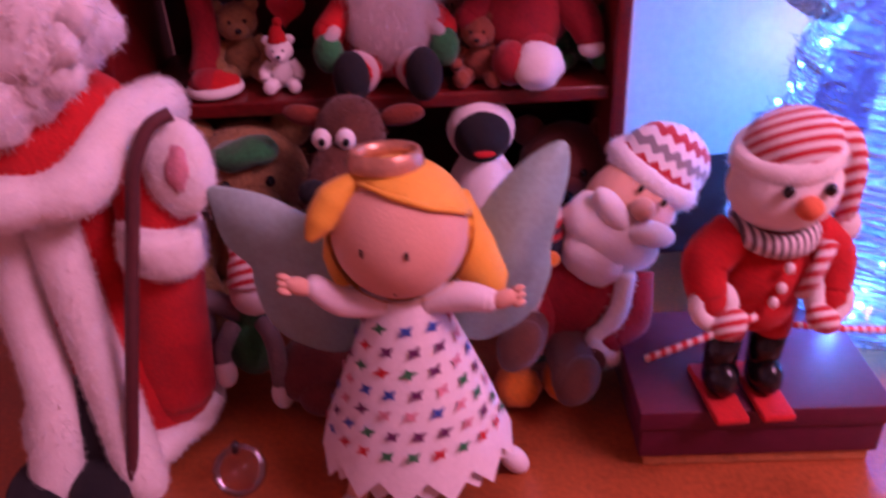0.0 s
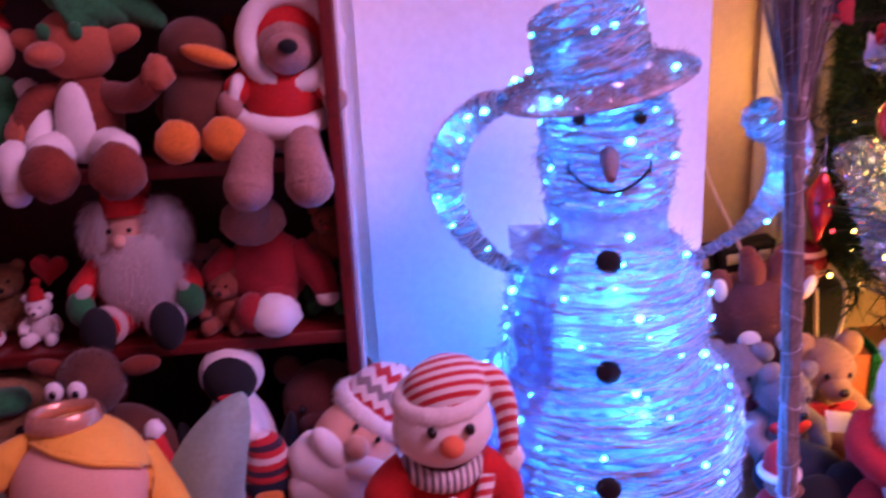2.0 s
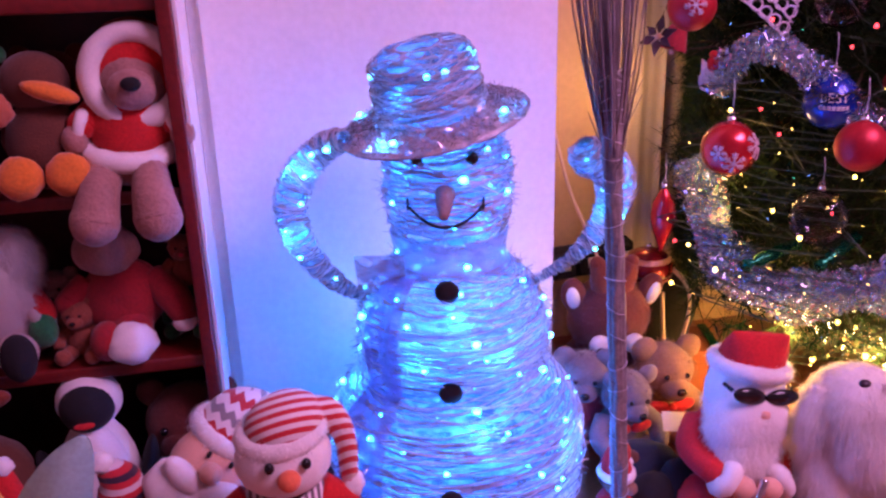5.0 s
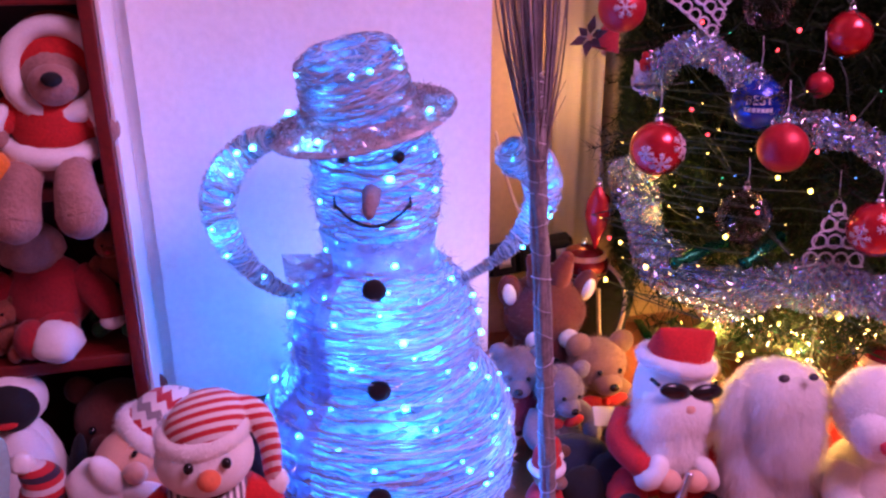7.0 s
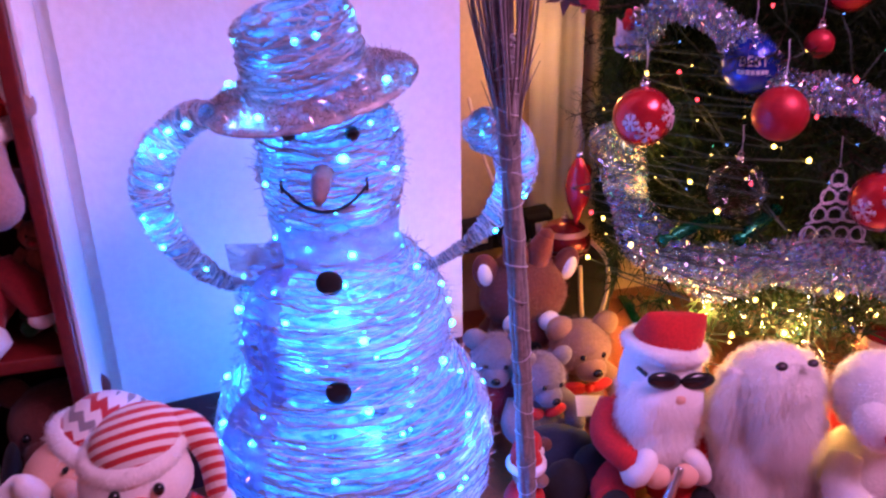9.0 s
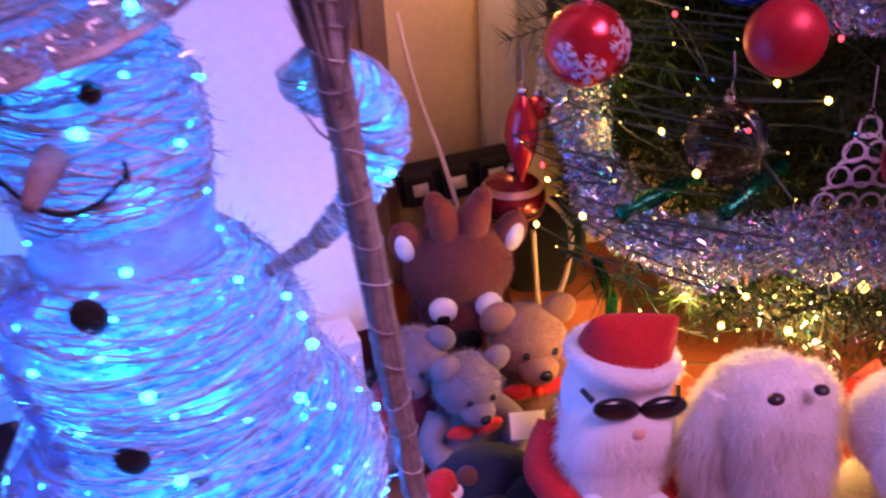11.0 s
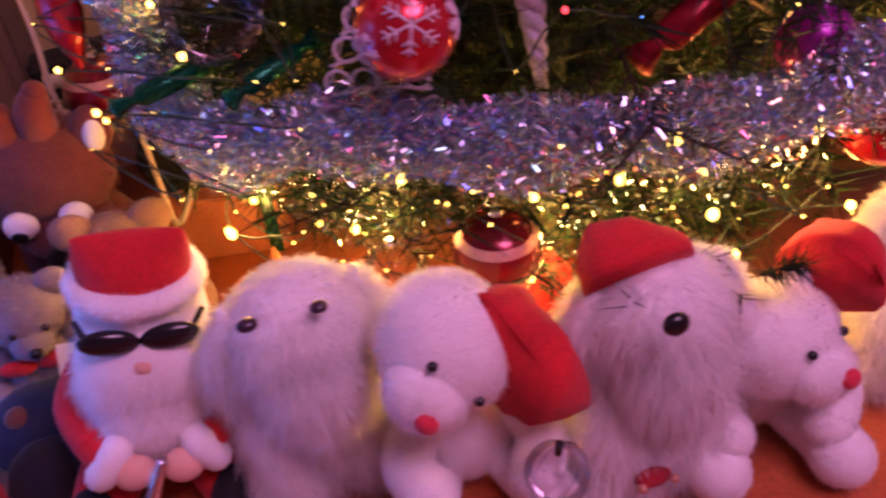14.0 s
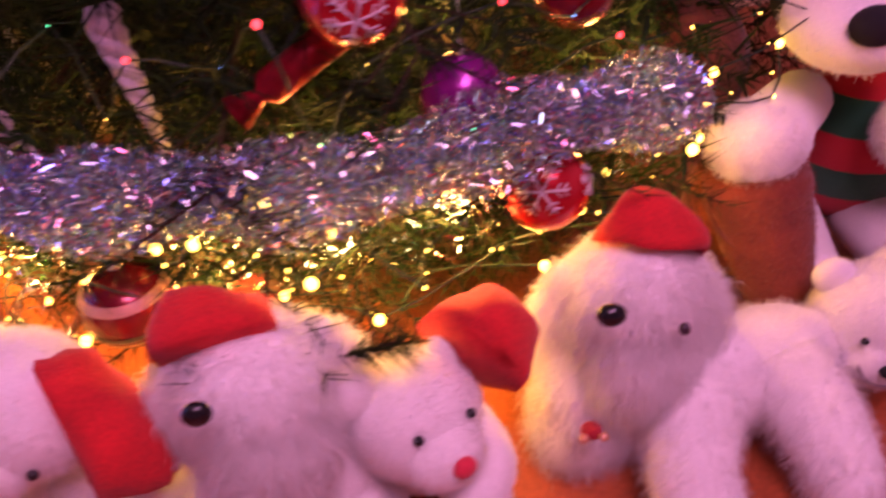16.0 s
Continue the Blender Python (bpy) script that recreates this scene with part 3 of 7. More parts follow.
for p in ((0.338, 0.905, 0.52), (0.352, 0.905, 0.605), (0.755, 0.861, 0.53), (0.745, 0.85, 0.59)):
    point_lamp("arm_glow", p, CYAN, 0.45, 0.008)


def broom():
    t = thing("twig_broom", "besom broom of bound grey-brown twigs held by the snowman", "broom", pose(0.775, 0.806, 0))
    line = [Vector(p) for p in ((0, 0, 0.0), (-0.022, -0.009, 0.3), (-0.047, -0.02, 0.6), (-0.058, -0.028, 0.72))]
    TWIG = material("twig_bark", (0.26, 0.235, 0.24), 0.8, vary=0.4, bump=0.6, bump_scale=160, island=0.4)
    path = smooth_path(line, 8)
    rng = random.Random(4)
    for k in range(9):
        a = k * 2.4
        o = Vector((math.cos(a), math.sin(a), 0)) * (0.0 if k == 0 else 0.0065)
        h = Shape().tube([p + o + Vector((rng.gauss(0, 0.0008), rng.gauss(0, 0.0008), 0)) for p in path], 0.0055, seg=6)
        part("stick", h.wobble(0.0015, 0.02, k), TWIG, t)
    wire = Shape()
    for k in range(26):
        p = path[min(2 + k, len(path) - 1)] if k < len(path) - 2 else path[-1]
        wire.ring(p, 0.0135, 0.0007, (rng.uniform(-30, 30), rng.uniform(-30, 30), 0), n=12, seg=4)
    part("binding", wire, THREAD, t, "silvery binding thread", kind="stuff")
    b = Shape()
    top = path[-8]
    for k in range(84):
        a, s = rng.random() * 6.28, rng.random() ** 0.6
        out = Vector((math.cos(a), math.sin(a), 0))
        e = top + Vector((-0.03, -0.012, 0.40)) * rng.uniform(0.6, 1.15) + out * (0.048 * s) + Vector((rng.gauss(0, 0.008), rng.gauss(0, 0.008), 0))
        m = top.lerp(e, 0.45) + out * (0.014 * s) + Vector((rng.gauss(0, 0.004), rng.gauss(0, 0.004), 0))
        b.tube(smooth_path([top + out * 0.011 * s, m, e], 4), [0.0015, 0.0014, 0.0013, 0.0012, 0.0011, 0.001, 0.0009, 0.0008, 0.0006], seg=4)
    for k in range(14):
        a = rng.random() * 6.28
        q = path[rng.randrange(6, len(path) - 2)]
        b.tube([q, q + Vector((math.cos(a) * 0.02, math.sin(a) * 0.02, 0.02)), q + Vector((math.cos(a) * 0.035, math.sin(a) * 0.03, 0.05))], [0.0012, 0.001, 0.0005], seg=4)
    part("bristles", b, TWIG, t, "spread brush of thin twigs", kind="stuff")


broom()

# ---- toys on the floor before the shelves ----
GIFT = material("maroon_foil_card", (0.1, 0.006, 0.032), 0.55, vary=0.25, scale=60, bump=0.15, bump_scale=500)
PALE_WOOD = material("pale_wood", (0.55, 0.24, 0.09), 0.5, vary=0.3, scale=25, bump=0.2)


def gift_box():
    t = thing("gift_box", "shiny maroon cardboard gift box on a pale wooden tray", "box", pose(0.327, 0.738, 0, 0, 0, -1))
    part("tray", Shape().box((0, 0, 0.009), (0.25, 0.165, 0.018)), PALE_WOOD, t, "pale wooden tray")
    part("box_base", Shape().box((0, 0, 0.045), (0.263, 0.174, 0.054)), GIFT, t)
    part("lid", Shape().box((0, 0, 0.0745), (0.27, 0.181, 0.026), bevel=0.002), GIFT, t, "maroon lid")


gift_box()

KNIT_STRIPE = striped("red_white_knit", [(0.75, 0.68, 0.66), (0.5, 0.02, 0.03)], 0.0155, slant=(-0.12, 0.85, 1.0))
CANDY = striped("candy_stripe", [(0.78, 0.7, 0.68), (0.6, 0.02, 0.03)], 0.012, axis=0)
GREY_STRIPE = striped("grey_white_knit", [(0.75, 0.7, 0.68), (0.13, 0.1, 0.1)], 0.009, axis=0)
CARROT = material("carrot_felt", (0.75, 0.16, 0.06), 0.8, vary=0.15, bump=0.3, sheen=0.3)


def skier():
    t = thing("snowman_toy", "plush snowman skier in a red suit and striped hat", "soft toy", pose(0.301, 0.682, 0.088, 0, 2, 4) @ Matrix.Diagonal((0.81, 0.85, 0.97, 1.0)))
    part("body", Shape().ball((0, 0, 0.165), (0.055, 0.045, 0.056), lump=0.08).ball((0, 0, 0.13), (0.05, 0.043, 0.04)), RED_FELT, t, "red felt suit")
    for x in (-0.028, 0.028):
        leg = part("leg", Shape().tube([(x, 0, 0.125), (x * 1.05, 0, 0.085)], [0.026, 0.024], seg=16), RED_FELT, t)
        part("boot", Shape().ball((x * 1.05, -0.008, 0.028), (0.023, 0.032, 0.024)).tube([(x * 1.05, 0.002, 0.03), (x * 1.05, 0.002, 0.08)], [0.021, 0.023], seg=16), BLACK_GLOSS, leg, "shiny black boot")
        part("ski", Shape().box((x * 1.1, -0.012, 0.005), (0.044, 0.11, 0.009), bevel=0.004), RED_FELT, leg, "red ski")
    head = part("head", Shape().ball((0, -0.004, 0.262), (0.066, 0.053, 0.047), lump=0.02), WHITE_PLUSH, t, "white plush head")
    part("nose", Shape().ball((0.002, -0.062, 0.262), (0.0155, 0.015, 0.0115)), CARROT, head, "orange nose")
    for x in (-0.02, 0.023):
        part("eye", Shape().ball((x * 1.1, -0.0555, 0.277), 0.0066), BLACK_GLOSS, head)
    dome = Shape().ball((0.005, 0.006, 0.3), (0.055, 0.05, 0.034), (0, -10, 0))
    limb(dome, [(0.015, 0.012, 0.298), (0.045, 0.012, 0.302), (0.07, 0.01, 0.297), (0.086, 0.006, 0.268), (0.09, 0.004, 0.222)], [0.022, 0.023, 0.019, 0.016, 0.013])
    hat = part("hat", dome, KNIT_STRIPE, t, "red and white striped hat")
    band = Shape().ring((0, 0.003, 0.292), 0.0515, 0.0125, (6, -7, 0), squash=0.88, lump=0.15)
    b = part("hat_band", band, WHITE_PLUSH, hat, "white plush band")
    part("fuzz", band.fur(2500, 0.006, 0.0007, 0.2, 4), WHITE_FUR, b, kind="stuff")
    part("bobble", Shape().ball((0.094, 0.004, 0.208), 0.0175, lump=0.2), WHITE_PLUSH, hat)
    scarf = part("scarf", Shape().ring((0, -0.004, 0.215), 0.042, 0.012, (8, 0, 0), squash=0.9), GREY_STRIPE, t, "grey and white knitted scarf")
    part("scarf_end", Shape().slab([(-0.01, -0.045), (0.014, -0.04), (0.016, 0.02), (-0.004, 0.02)], 0.007, (0.042, -0.043, 0.195), (0, 14, 15)), KNIT_STRIPE, scarf)
    for z, x in ((0.19, 0.004), (0.167, 0.0), (0.15, -0.006)):
        part("button", Shape().ball((x, -0.05, z), (0.0065, 0.004, 0.0065), u=12, v=8), WHITE_PLUSH, t, "white button")
    for sx in (-1, 1):
        arm = Shape()
        limb(arm, [(0.045 * sx, 0, 0.205), (0.078 * sx, -0.008, 0.178), (0.075 * sx, -0.03, 0.145)], [0.027, 0.029, 0.022])
        arm_ob = part("arm", arm, RED_FELT, t)
        part("cuff", Shape().ring((0.072 * sx, -0.036, 0.142), 0.018, 0.012, (60, 0, 0), lump=0.2), WHITE_PLUSH, arm_ob, "white plush cuff")
        part("mitten", Shape().ball((0.058 * sx, -0.055, 0.13), (0.023, 0.018, 0.015), (0, 25 * sx, 0)), KNIT_STRIPE, arm_ob, "striped mitten")
        x0, x1, z0, z1 = ((-0.028, -0.155, 0.142, 0.092) if sx < 0 else (0.02, 0.15, 0.128, 0.11))
        part("ski_pole", Shape().tube([(x0, -0.06, z0), ((x0 + x1) / 2, -0.06, (z0 + z1) / 2), (x1, -0.055, z1)], 0.0036, seg=8), CANDY, arm_ob, "candy striped ski pole")


skier()

ZIGZAG = striped("zigzag_knit", [(0.78, 0.72, 0.7), (0.45, 0.02, 0.03), (0.78, 0.72, 0.7), (0.25, 0.22, 0.23)], 0.044, axis=2, zigzag=0.008, across=0)


def sitting_santa():
    s = Shape()
    # 0 beard, 1 skin, 2 coat, 3 zigzag, 4 plush, 5 black, 6 brown
    s.ball((0, 0, 0.11), (0.062, 0.052, 0.085), mat=2, lump=0.1)
    s.ball((-0.005, -0.012, 0.222), (0.055, 0.046, 0.06), (0, 0, 0), mat=1)
    s.ball((-0.012, -0.035, 0.188), (0.063, 0.036, 0.045), mat=0, lump=0.12)
    s.ball((-0.012, -0.035, 0.158), (0.046, 0.033, 0.038), mat=0, lump=0.15)
    for x in (-0.03, 0.022):
        s.ball((x - 0.002, -0.058, 0.212), (0.031, 0.018, 0.016), (0, 22 if x < 0 else -22, 0), mat=0)
    s.ball((-0.004, -0.064, 0.232), (0.015, 0.015, 0.014), mat=1)
    for x in (-0.017, 0.014):
        s.ball((x, -0.056, 0.25), (0.0035, 0.0035, 0.005), mat=5, u=8, v=6)
    s.ring((0, 0.006, 0.27), 0.046, 0.016, (10, 0, 0), 4, lump=0.15)
    s.tube(smooth_path([(0, 0.004, 0.262), (0.006, 0.01, 0.286), (0.026, 0.025, 0.29), (0.045, 0.04, 0.25)], 6), between([0.054, 0.053, 0.042, 0.026], 19), 3, 20)
    s.ball((0.048, 0.042, 0.235), 0.02, mat=4, lump=0.3)
    for x in (-1, 1):
        limb(s, [(0.05 * x, -0.005, 0.16), (0.075 * x, -0.02, 0.11), (0.062 * x, -0.045, 0.075)], [0.024, 0.026, 0.02], 2)
        s.ring((0.06 * x, -0.046, 0.072), 0.015, 0.012, (40, 0, 0), 4, lump=0.2)
        s.ball((0.055 * x, -0.056, 0.052), (0.017, 0.02, 0.02), mat=6)
        limb(s, [(0.03 * x, -0.02, 0.04), (0.036 * x, -0.07, 0.034), (0.038 * x, -0.09, 0.026)], [0.03, 0.028, 0.026], 6)
        s.ball((0.04 * x, -0.098, 0.03), (0.023, 0.026, 0.033), mat=6)
    limb(s, [(0.03, -0.045, 0.16), (0.05, -0.045, 0.11), (0.045, -0.05, 0.06)], [0.011, 0.012, 0.011], 4)
    s.fuzz(4, 3000, 0.007, 7, 3)
    solid("santa_doll", s, [WHITE_PLUSH, SKIN, DEEP_RED, ZIGZAG, WHITE_PLUSH, BLACK_GLOSS, BROWN_PLUSH, WHITE_FUR], "plush Santa doll in a zigzag knitted hat leaning behind the box", "doll", pose(0.086, 0.815, 0.045, -20, 33, -12))


sitting_santa()

HAIR = material("yellow_felt_hair", (0.86, 0.44, 0.05), 0.7, vary=0.1, bump=0.3, bump_scale=300, sheen=0.2)
WING = material("frosted_wing", (0.5, 0.72, 0.66), 0.4, vary=0.15, scale=20, bump=0.2, translucent=0.4)
HALO = material("gilt_halo", (0.65, 0.35, 0.22), 0.3, metal=0.5, vary=0.2, bump=0.2)
DRESS = material("white_dress_card", (0.78, 0.74, 0.74), 0.7, vary=0.08, bump=0.2)
MARKS = [material("mark_red", (0.5, 0.02, 0.03), 0.5), material("mark_green", (0.03, 0.18, 0.07), 0.5), material("mark_blue", (0.03, 0.08, 0.35), 0.5), material("mark_rose", (0.6, 0.25, 0.3), 0.5), material("mark_plum", (0.12, 0.02, 0.1), 0.5)]


def angel():
    s = Shape()
    # 0 face, 1 hair, 2 dress, 3 wings, 4 halo, 5 black, 6.. marks
    c, r = Vector((0, 0, 0.325)), Vector((0.064, 0.06, 0.066))
    s.ball(c, r, mat=0, u=32, v=20)
    # hair: a smooth cap cut to a side-swept fringe, seen from in front and above
    e2, e3 = Vector((0, 0.52, 0.85)), Vector((0, -0.85, 0.52))

    def fringe(u):
        return float(np.interp(u, [-1.0, -0.86, -0.53, -0.04, 0.45, 1.0], [-0.12, 0.08, 0.61, 0.36, 0.2, 0.16]))

    def on_head(u, w, k):
        d = Vector((1, 0, 0)) * u + e2 * w + e3 * math.sqrt(max(0.0, 1 - u * u - w * w))
        return c + Vector((d.x * r.x, d.y * r.y, d.z * r.z)) * k

    hair = Shape().ball((0, 0, 0), 1.0, u=72, v=54)
    cap_v, far = [], []
    for p in hair.v:
        p = Vector(p)
        u, w, q = p.x, p.dot(e2), p.dot(e3)
        if q > 0 and abs(w - fringe(u)) < 0.055 and u * u + fringe(u) ** 2 < 1:
            w = fringe(u)
            p = Vector((u, 0, 0)) + e2 * w + e3 * math.sqrt(max(0.0, 1 - u * u - w * w))
        far.append(q < 0.02 or w >= fringe(u) - 1e-4)
        cap_v.append(c + Vector((p.x * r.x, p.y * r.y, p.z * r.z)) * 1.075)
    s.add(cap_v, [f for f in hair.f if all(far[k] for k in f)], 1)
    s.tube([on_head(u, fringe(u), 1.055) for u in np.linspace(-0.53, 0.94, 20)], between([0.002, 0.0035, 0.003], 20), 1, 8)
    # the swept locks beside the face and the long hair behind
    limb(s, [on_head(-0.5, 0.66, 1.05), on_head(-0.78, 0.4, 1.1), on_head(-0.9, 0.1, 1.2), on_head(-0.92, -0.1, 1.36)], [0.007, 0.016, 0.014, 0.003], 1, 14)
    limb(s, [(0.046, 0.024, 0.34), (0.064, 0.022, 0.29), (0.082, 0.02, 0.25), (0.092, 0.02, 0.232)], [0.022, 0.026, 0.022, 0.006], 1, 16)
    limb(s, [(-0.048, 0.025, 0.33), (-0.058, 0.025, 0.285), (-0.062, 0.02, 0.255)], [0.024, 0.022, 0.008], 1, 14)
    s.ball((0.012, 0.036, 0.29), (0.066, 0.028, 0.055), mat=1)
    s.lathe([(0.034, 0.0), (0.0355, 0.003), (0.0325, 0.015), (0.031, 0.017), (0.027, 0.016), (0.027, 0.003), (0.034, 0.0)], (-0.008, 0.008, 0.386), (-10, 0, 0), 4, 36)
    for x in (-0.0315, 0.0085):
        s.ball((x, -0.0605 * math.sqrt(1 - (x / 0.064) ** 2), 0.333), (0.0017, 0.0016, 0.0048), mat=5, u=8, v=6)
    s.ball((-0.006, -0.047, 0.286), (0.0012, 0.0012, 0.0035), mat=5, u=8, v=6)
    # dress in three pointed tiers
    def tier(r0, z0, r1, z1, n, dip):
        seg = n * 2
        v, f = [], []
        for j in range(4):
            for k in range(seg):
                a = 2 * math.pi * k / seg
                u = j / 3
                z = z0 + (z1 - z0) * u - (dip if k % 2 and j == 3 else 0)
                r = r0 + (r1 - r0) * u + (0.004 if k % 2 and j == 3 else 0)
                v.append((r * math.cos(a), r * 0.85 * math.sin(a), z))
        for j in range(3):
            for k in range(seg):
                f.append((j * seg + k, j * seg + (k + 1) % seg, (j + 1) * seg + (k + 1) % seg, (j + 1) * seg + k))
        s.add(v, f, 2)
    tier(0.03, 0.262, 0.102, 0.082, 13, 0.03)
    tier(0.07, 0.15, 0.094, 0.075, 11, 0.026)
    rng = random.Random(2)
    for row in range(7):
        z = 0.234 - row * 0.0205
        r = 0.03 + 0.4 * (0.262 - z) + 0.0016
        n = 5 + int(row * 1.1)
        for k in range(n):
            a = -math.pi * (k + 0.5 + 0.25 * (row % 2)) / n
            c = Vector((r * math.cos(a), r * 0.85 * math.sin(a), z))
            nn = Vector((math.cos(a), math.sin(a), 0.4)).normalized()
            t1 = Vector((0, 0, 1)).cross(nn).normalized()
            t2 = nn.cross(t1)
            rot = rng.uniform(0.2, 0.9)
            pts = []
            for q in range(8):
                an = q * math.pi / 4 + rot
                rr = (0.0108 if q % 4 == 0 else 0.0078) if q % 2 == 0 else 0.0042
                pts.append(c + nn * 0.0012 + (t1 * math.cos(an) + t2 * math.sin(an) * 0.8) * rr)
            s.add(pts, [tuple(range(8))], 6 + rng.randrange(5))
    # limbs
    for x, hz in ((-1, 0.286), (1, 0.262)):
        limb(s, [(0.022 * x, -0.01, 0.252), (0.058 * x, -0.022, 0.262), (0.08 * x, -0.03, hz)], [0.016, 0.0145, 0.0115], 2)
        s.ball((0.094 * x, -0.034, hz + 0.004), (0.015, 0.008, 0.009), (0, -20 * x, 0), mat=0)
        for k in (-1, 0, 1):
            s.ball((0.107 * x, -0.036 + 0.003 * k, hz + 0.008 + 0.006 * k), (0.007, 0.004, 0.0035), (0, -20 * x, 0), mat=0, u=8, v=6)
    limb(s, [(-0.03, 0, 0.1), (-0.055, -0.02, 0.05), (-0.068, -0.035, 0.016)], [0.014, 0.012, 0.012], 0)
    s.ball((-0.074, -0.048, 0.011), (0.014, 0.024, 0.011), (0, 0, -25), mat=2)
    limb(s, [(0.03, 0, 0.1), (0.07, 0.005, 0.055), (0.09, 0.008, 0.03)], [0.014, 0.012, 0.012], 0)
    s.ball((0.106, 0.004, 0.018), (0.014, 0.012, 0.022), (0, -35, 0), mat=2)
    # wings
    left = [(-0.02, 0.28), (-0.084, 0.314), (-0.125, 0.341), (-0.156, 0.352), (-0.183, 0.355), (-0.184, 0.332), (-0.178, 0.293), (-0.157, 0.265), (-0.157, 0.244), (-0.15, 0.201), (-0.127, 0.169), (-0.075, 0.151), (-0.03, 0.19)]
    right = [(0.03, 0.26), (0.065, 0.3), (0.094, 0.342), (0.126, 0.373), (0.157, 0.386), (0.162, 0.357), (0.154, 0.314), (0.146, 0.269), (0.147, 0.242), (0.133, 0.2), (0.104, 0.172), (0.067, 0.159), (0.026, 0.191)]
    for o in (left, right):
        fine = [(p.x, p.z) for p in smooth_path([(x, 0, z) for x, z in o + [o[0]]], 4)[:-1]]
        s.slab(fine, 0.004, (0, 0.045, 0), mat=3)
    solid("angel_doll", s, [SKIN, HAIR, DRESS, WING, HALO, BLACK_GLOSS] + MARKS, "angel doll with yellow hair, grey wings and starry white dress", "doll", pose(-0.05, 0.655, 0))


angel()

CURLS = material("curly_beard", (0.74, 0.7, 0.7), 0.9, vary=0.25, bump=1.0, bump_scale=70, sheen=0.4)
CANE = material("dark_cane", (0.1, 0.03, 0.035), 0.5, vary=0.2, bump=0.2)


def standing_santa():
    s = Shape()
    # 0 coat, 1 fur trim, 2 beard, 3 black, 4 mitten palm
    o = Vector((-0.415, 0.77, 0.0))

    def at(*p):
        return Vector(p) - o

    s.lathe([(0.1, 0.02), (0.098, 0.08), (0.088, 0.2), (0.082, 0.33), (0.075, 0.41), (0.03, 0.45)], mat=0, seg=40, wave=0.04, waves=9)
    s.ring((0, 0, 0.028), 0.1, 0.02, mat=1, n=40, lump=0.3)
    # fur edges of the open robe, running down to the floor
    limb(s, [at(-0.39, 0.69, 0.34), at(-0.384, 0.682, 0.22), at(-0.374, 0.672, 0.12), at(-0.363, 0.655, 0.03), at(-0.362, 0.653, 0.01)], [0.025, 0.024, 0.026, 0.027, 0.025], 1, 18)
    limb(s, [at(-0.432, 0.69, 0.34), at(-0.44, 0.682, 0.23), at(-0.436, 0.664, 0.13), at(-0.452, 0.645, 0.03), at(-0.453, 0.643, 0.01)], [0.024, 0.024, 0.025, 0.029, 0.026], 1, 18)
    s.ball(at(-0.405, 0.685, 0.07), (0.045, 0.03, 0.085), mat=3)
    for x in (-0.47, -0.4):
        s.ball(at(x, 0.64, 0.025), (0.035, 0.05, 0.026), mat=3)
    # short cape with a thick fur edge
    s.ball(at(-0.405, 0.735, 0.405), (0.112, 0.085, 0.07), mat=0)
    edge = [at(*p) for p in ((-0.55, 0.7, 0.38), (-0.48, 0.655, 0.372), (-0.4, 0.645, 0.376), (-0.34, 0.662, 0.38), (-0.318, 0.695, 0.408), (-0.302, 0.735, 0.42), (-0.288, 0.775, 0.415), (-0.3, 0.81, 0.39))]
    path = smooth_path(edge, 7)
    s.tube(path, [0.0245 * (1 + 0.16 * noise.noise(p * 34)) for p in path], 1, 16)
    # curled beard, face, hat brim and hat
    s.ball(at(-0.372, 0.695, 0.53), (0.085, 0.065, 0.075), mat=2, lump=0.2, u=28, v=18)
    s.ball(at(-0.4, 0.665, 0.475), (0.06, 0.045, 0.05), mat=2, lump=0.3)
    for k in range(26):
        a, q = k * 2.39996, math.sqrt((k + 0.5) / 26)
        s.ball(at(-0.372 + 0.078 * q * math.cos(a), 0.645 + 0.03 * q * q, 0.525 + 0.07 * q * math.sin(a)), (0.02, 0.016, 0.021), mat=2, lump=0.4, seed=k, u=12, v=8)
    s.ball(at(-0.39, 0.72, 0.61), (0.07, 0.065, 0.07), mat=4)
    s.ring(at(-0.39, 0.725, 0.66), 0.075, 0.03, mat=1, lump=0.2)
    s.ball(at(-0.39, 0.73, 0.7), (0.075, 0.075, 0.06), mat=0)
    # long hanging sleeve, cuff and raised mitten
    limb(s, [at(-0.315, 0.76, 0.4), at(-0.3, 0.735, 0.32), at(-0.318, 0.735, 0.2), at(-0.338, 0.748, 0.07)], [0.04, 0.042, 0.043, 0.046], 0, 18)
    s.tube([at(-0.372, 0.742, 0.022), at(-0.345, 0.735, 0.03), at(-0.315, 0.742, 0.046), at(-0.3, 0.756, 0.056)], [0.022, 0.024, 0.024, 0.02], 1, 14)
    s.tube([at(-0.3, 0.714, 0.27), at(-0.298, 0.714, 0.274), at(-0.293, 0.712, 0.312), at(-0.292, 0.712, 0.316)], [0.036, 0.0435, 0.042, 0.034], 1, 20)
    s.ball(at(-0.262, 0.712, 0.373), (0.034, 0.022, 0.05), (-10, -4, 0), mat=1, lump=0.05, u=24, v=16)
    s.ball(at(-0.257, 0.6955, 0.378), (0.012, 0.009, 0.024), (-10, 6, 0), mat=4, lump=0.2)
    s.fuzz(1, 42000, 0.0065, 6, 5, 0.2, 0.0006)
    s.fuzz(2, 9000, 0.01, 6, 6, 0.4, 0.0009, 0.8)
    # cane with a hooked top
    cane = smooth_path([at(-0.372, 0.632, 0.0), at(-0.335, 0.652, 0.18), at(-0.302, 0.675, 0.34), at(-0.29, 0.68, 0.39), at(-0.272, 0.69, 0.423), at(-0.252, 0.7, 0.432)], 8)
    s.tube(cane, 0.007, 5, 10)
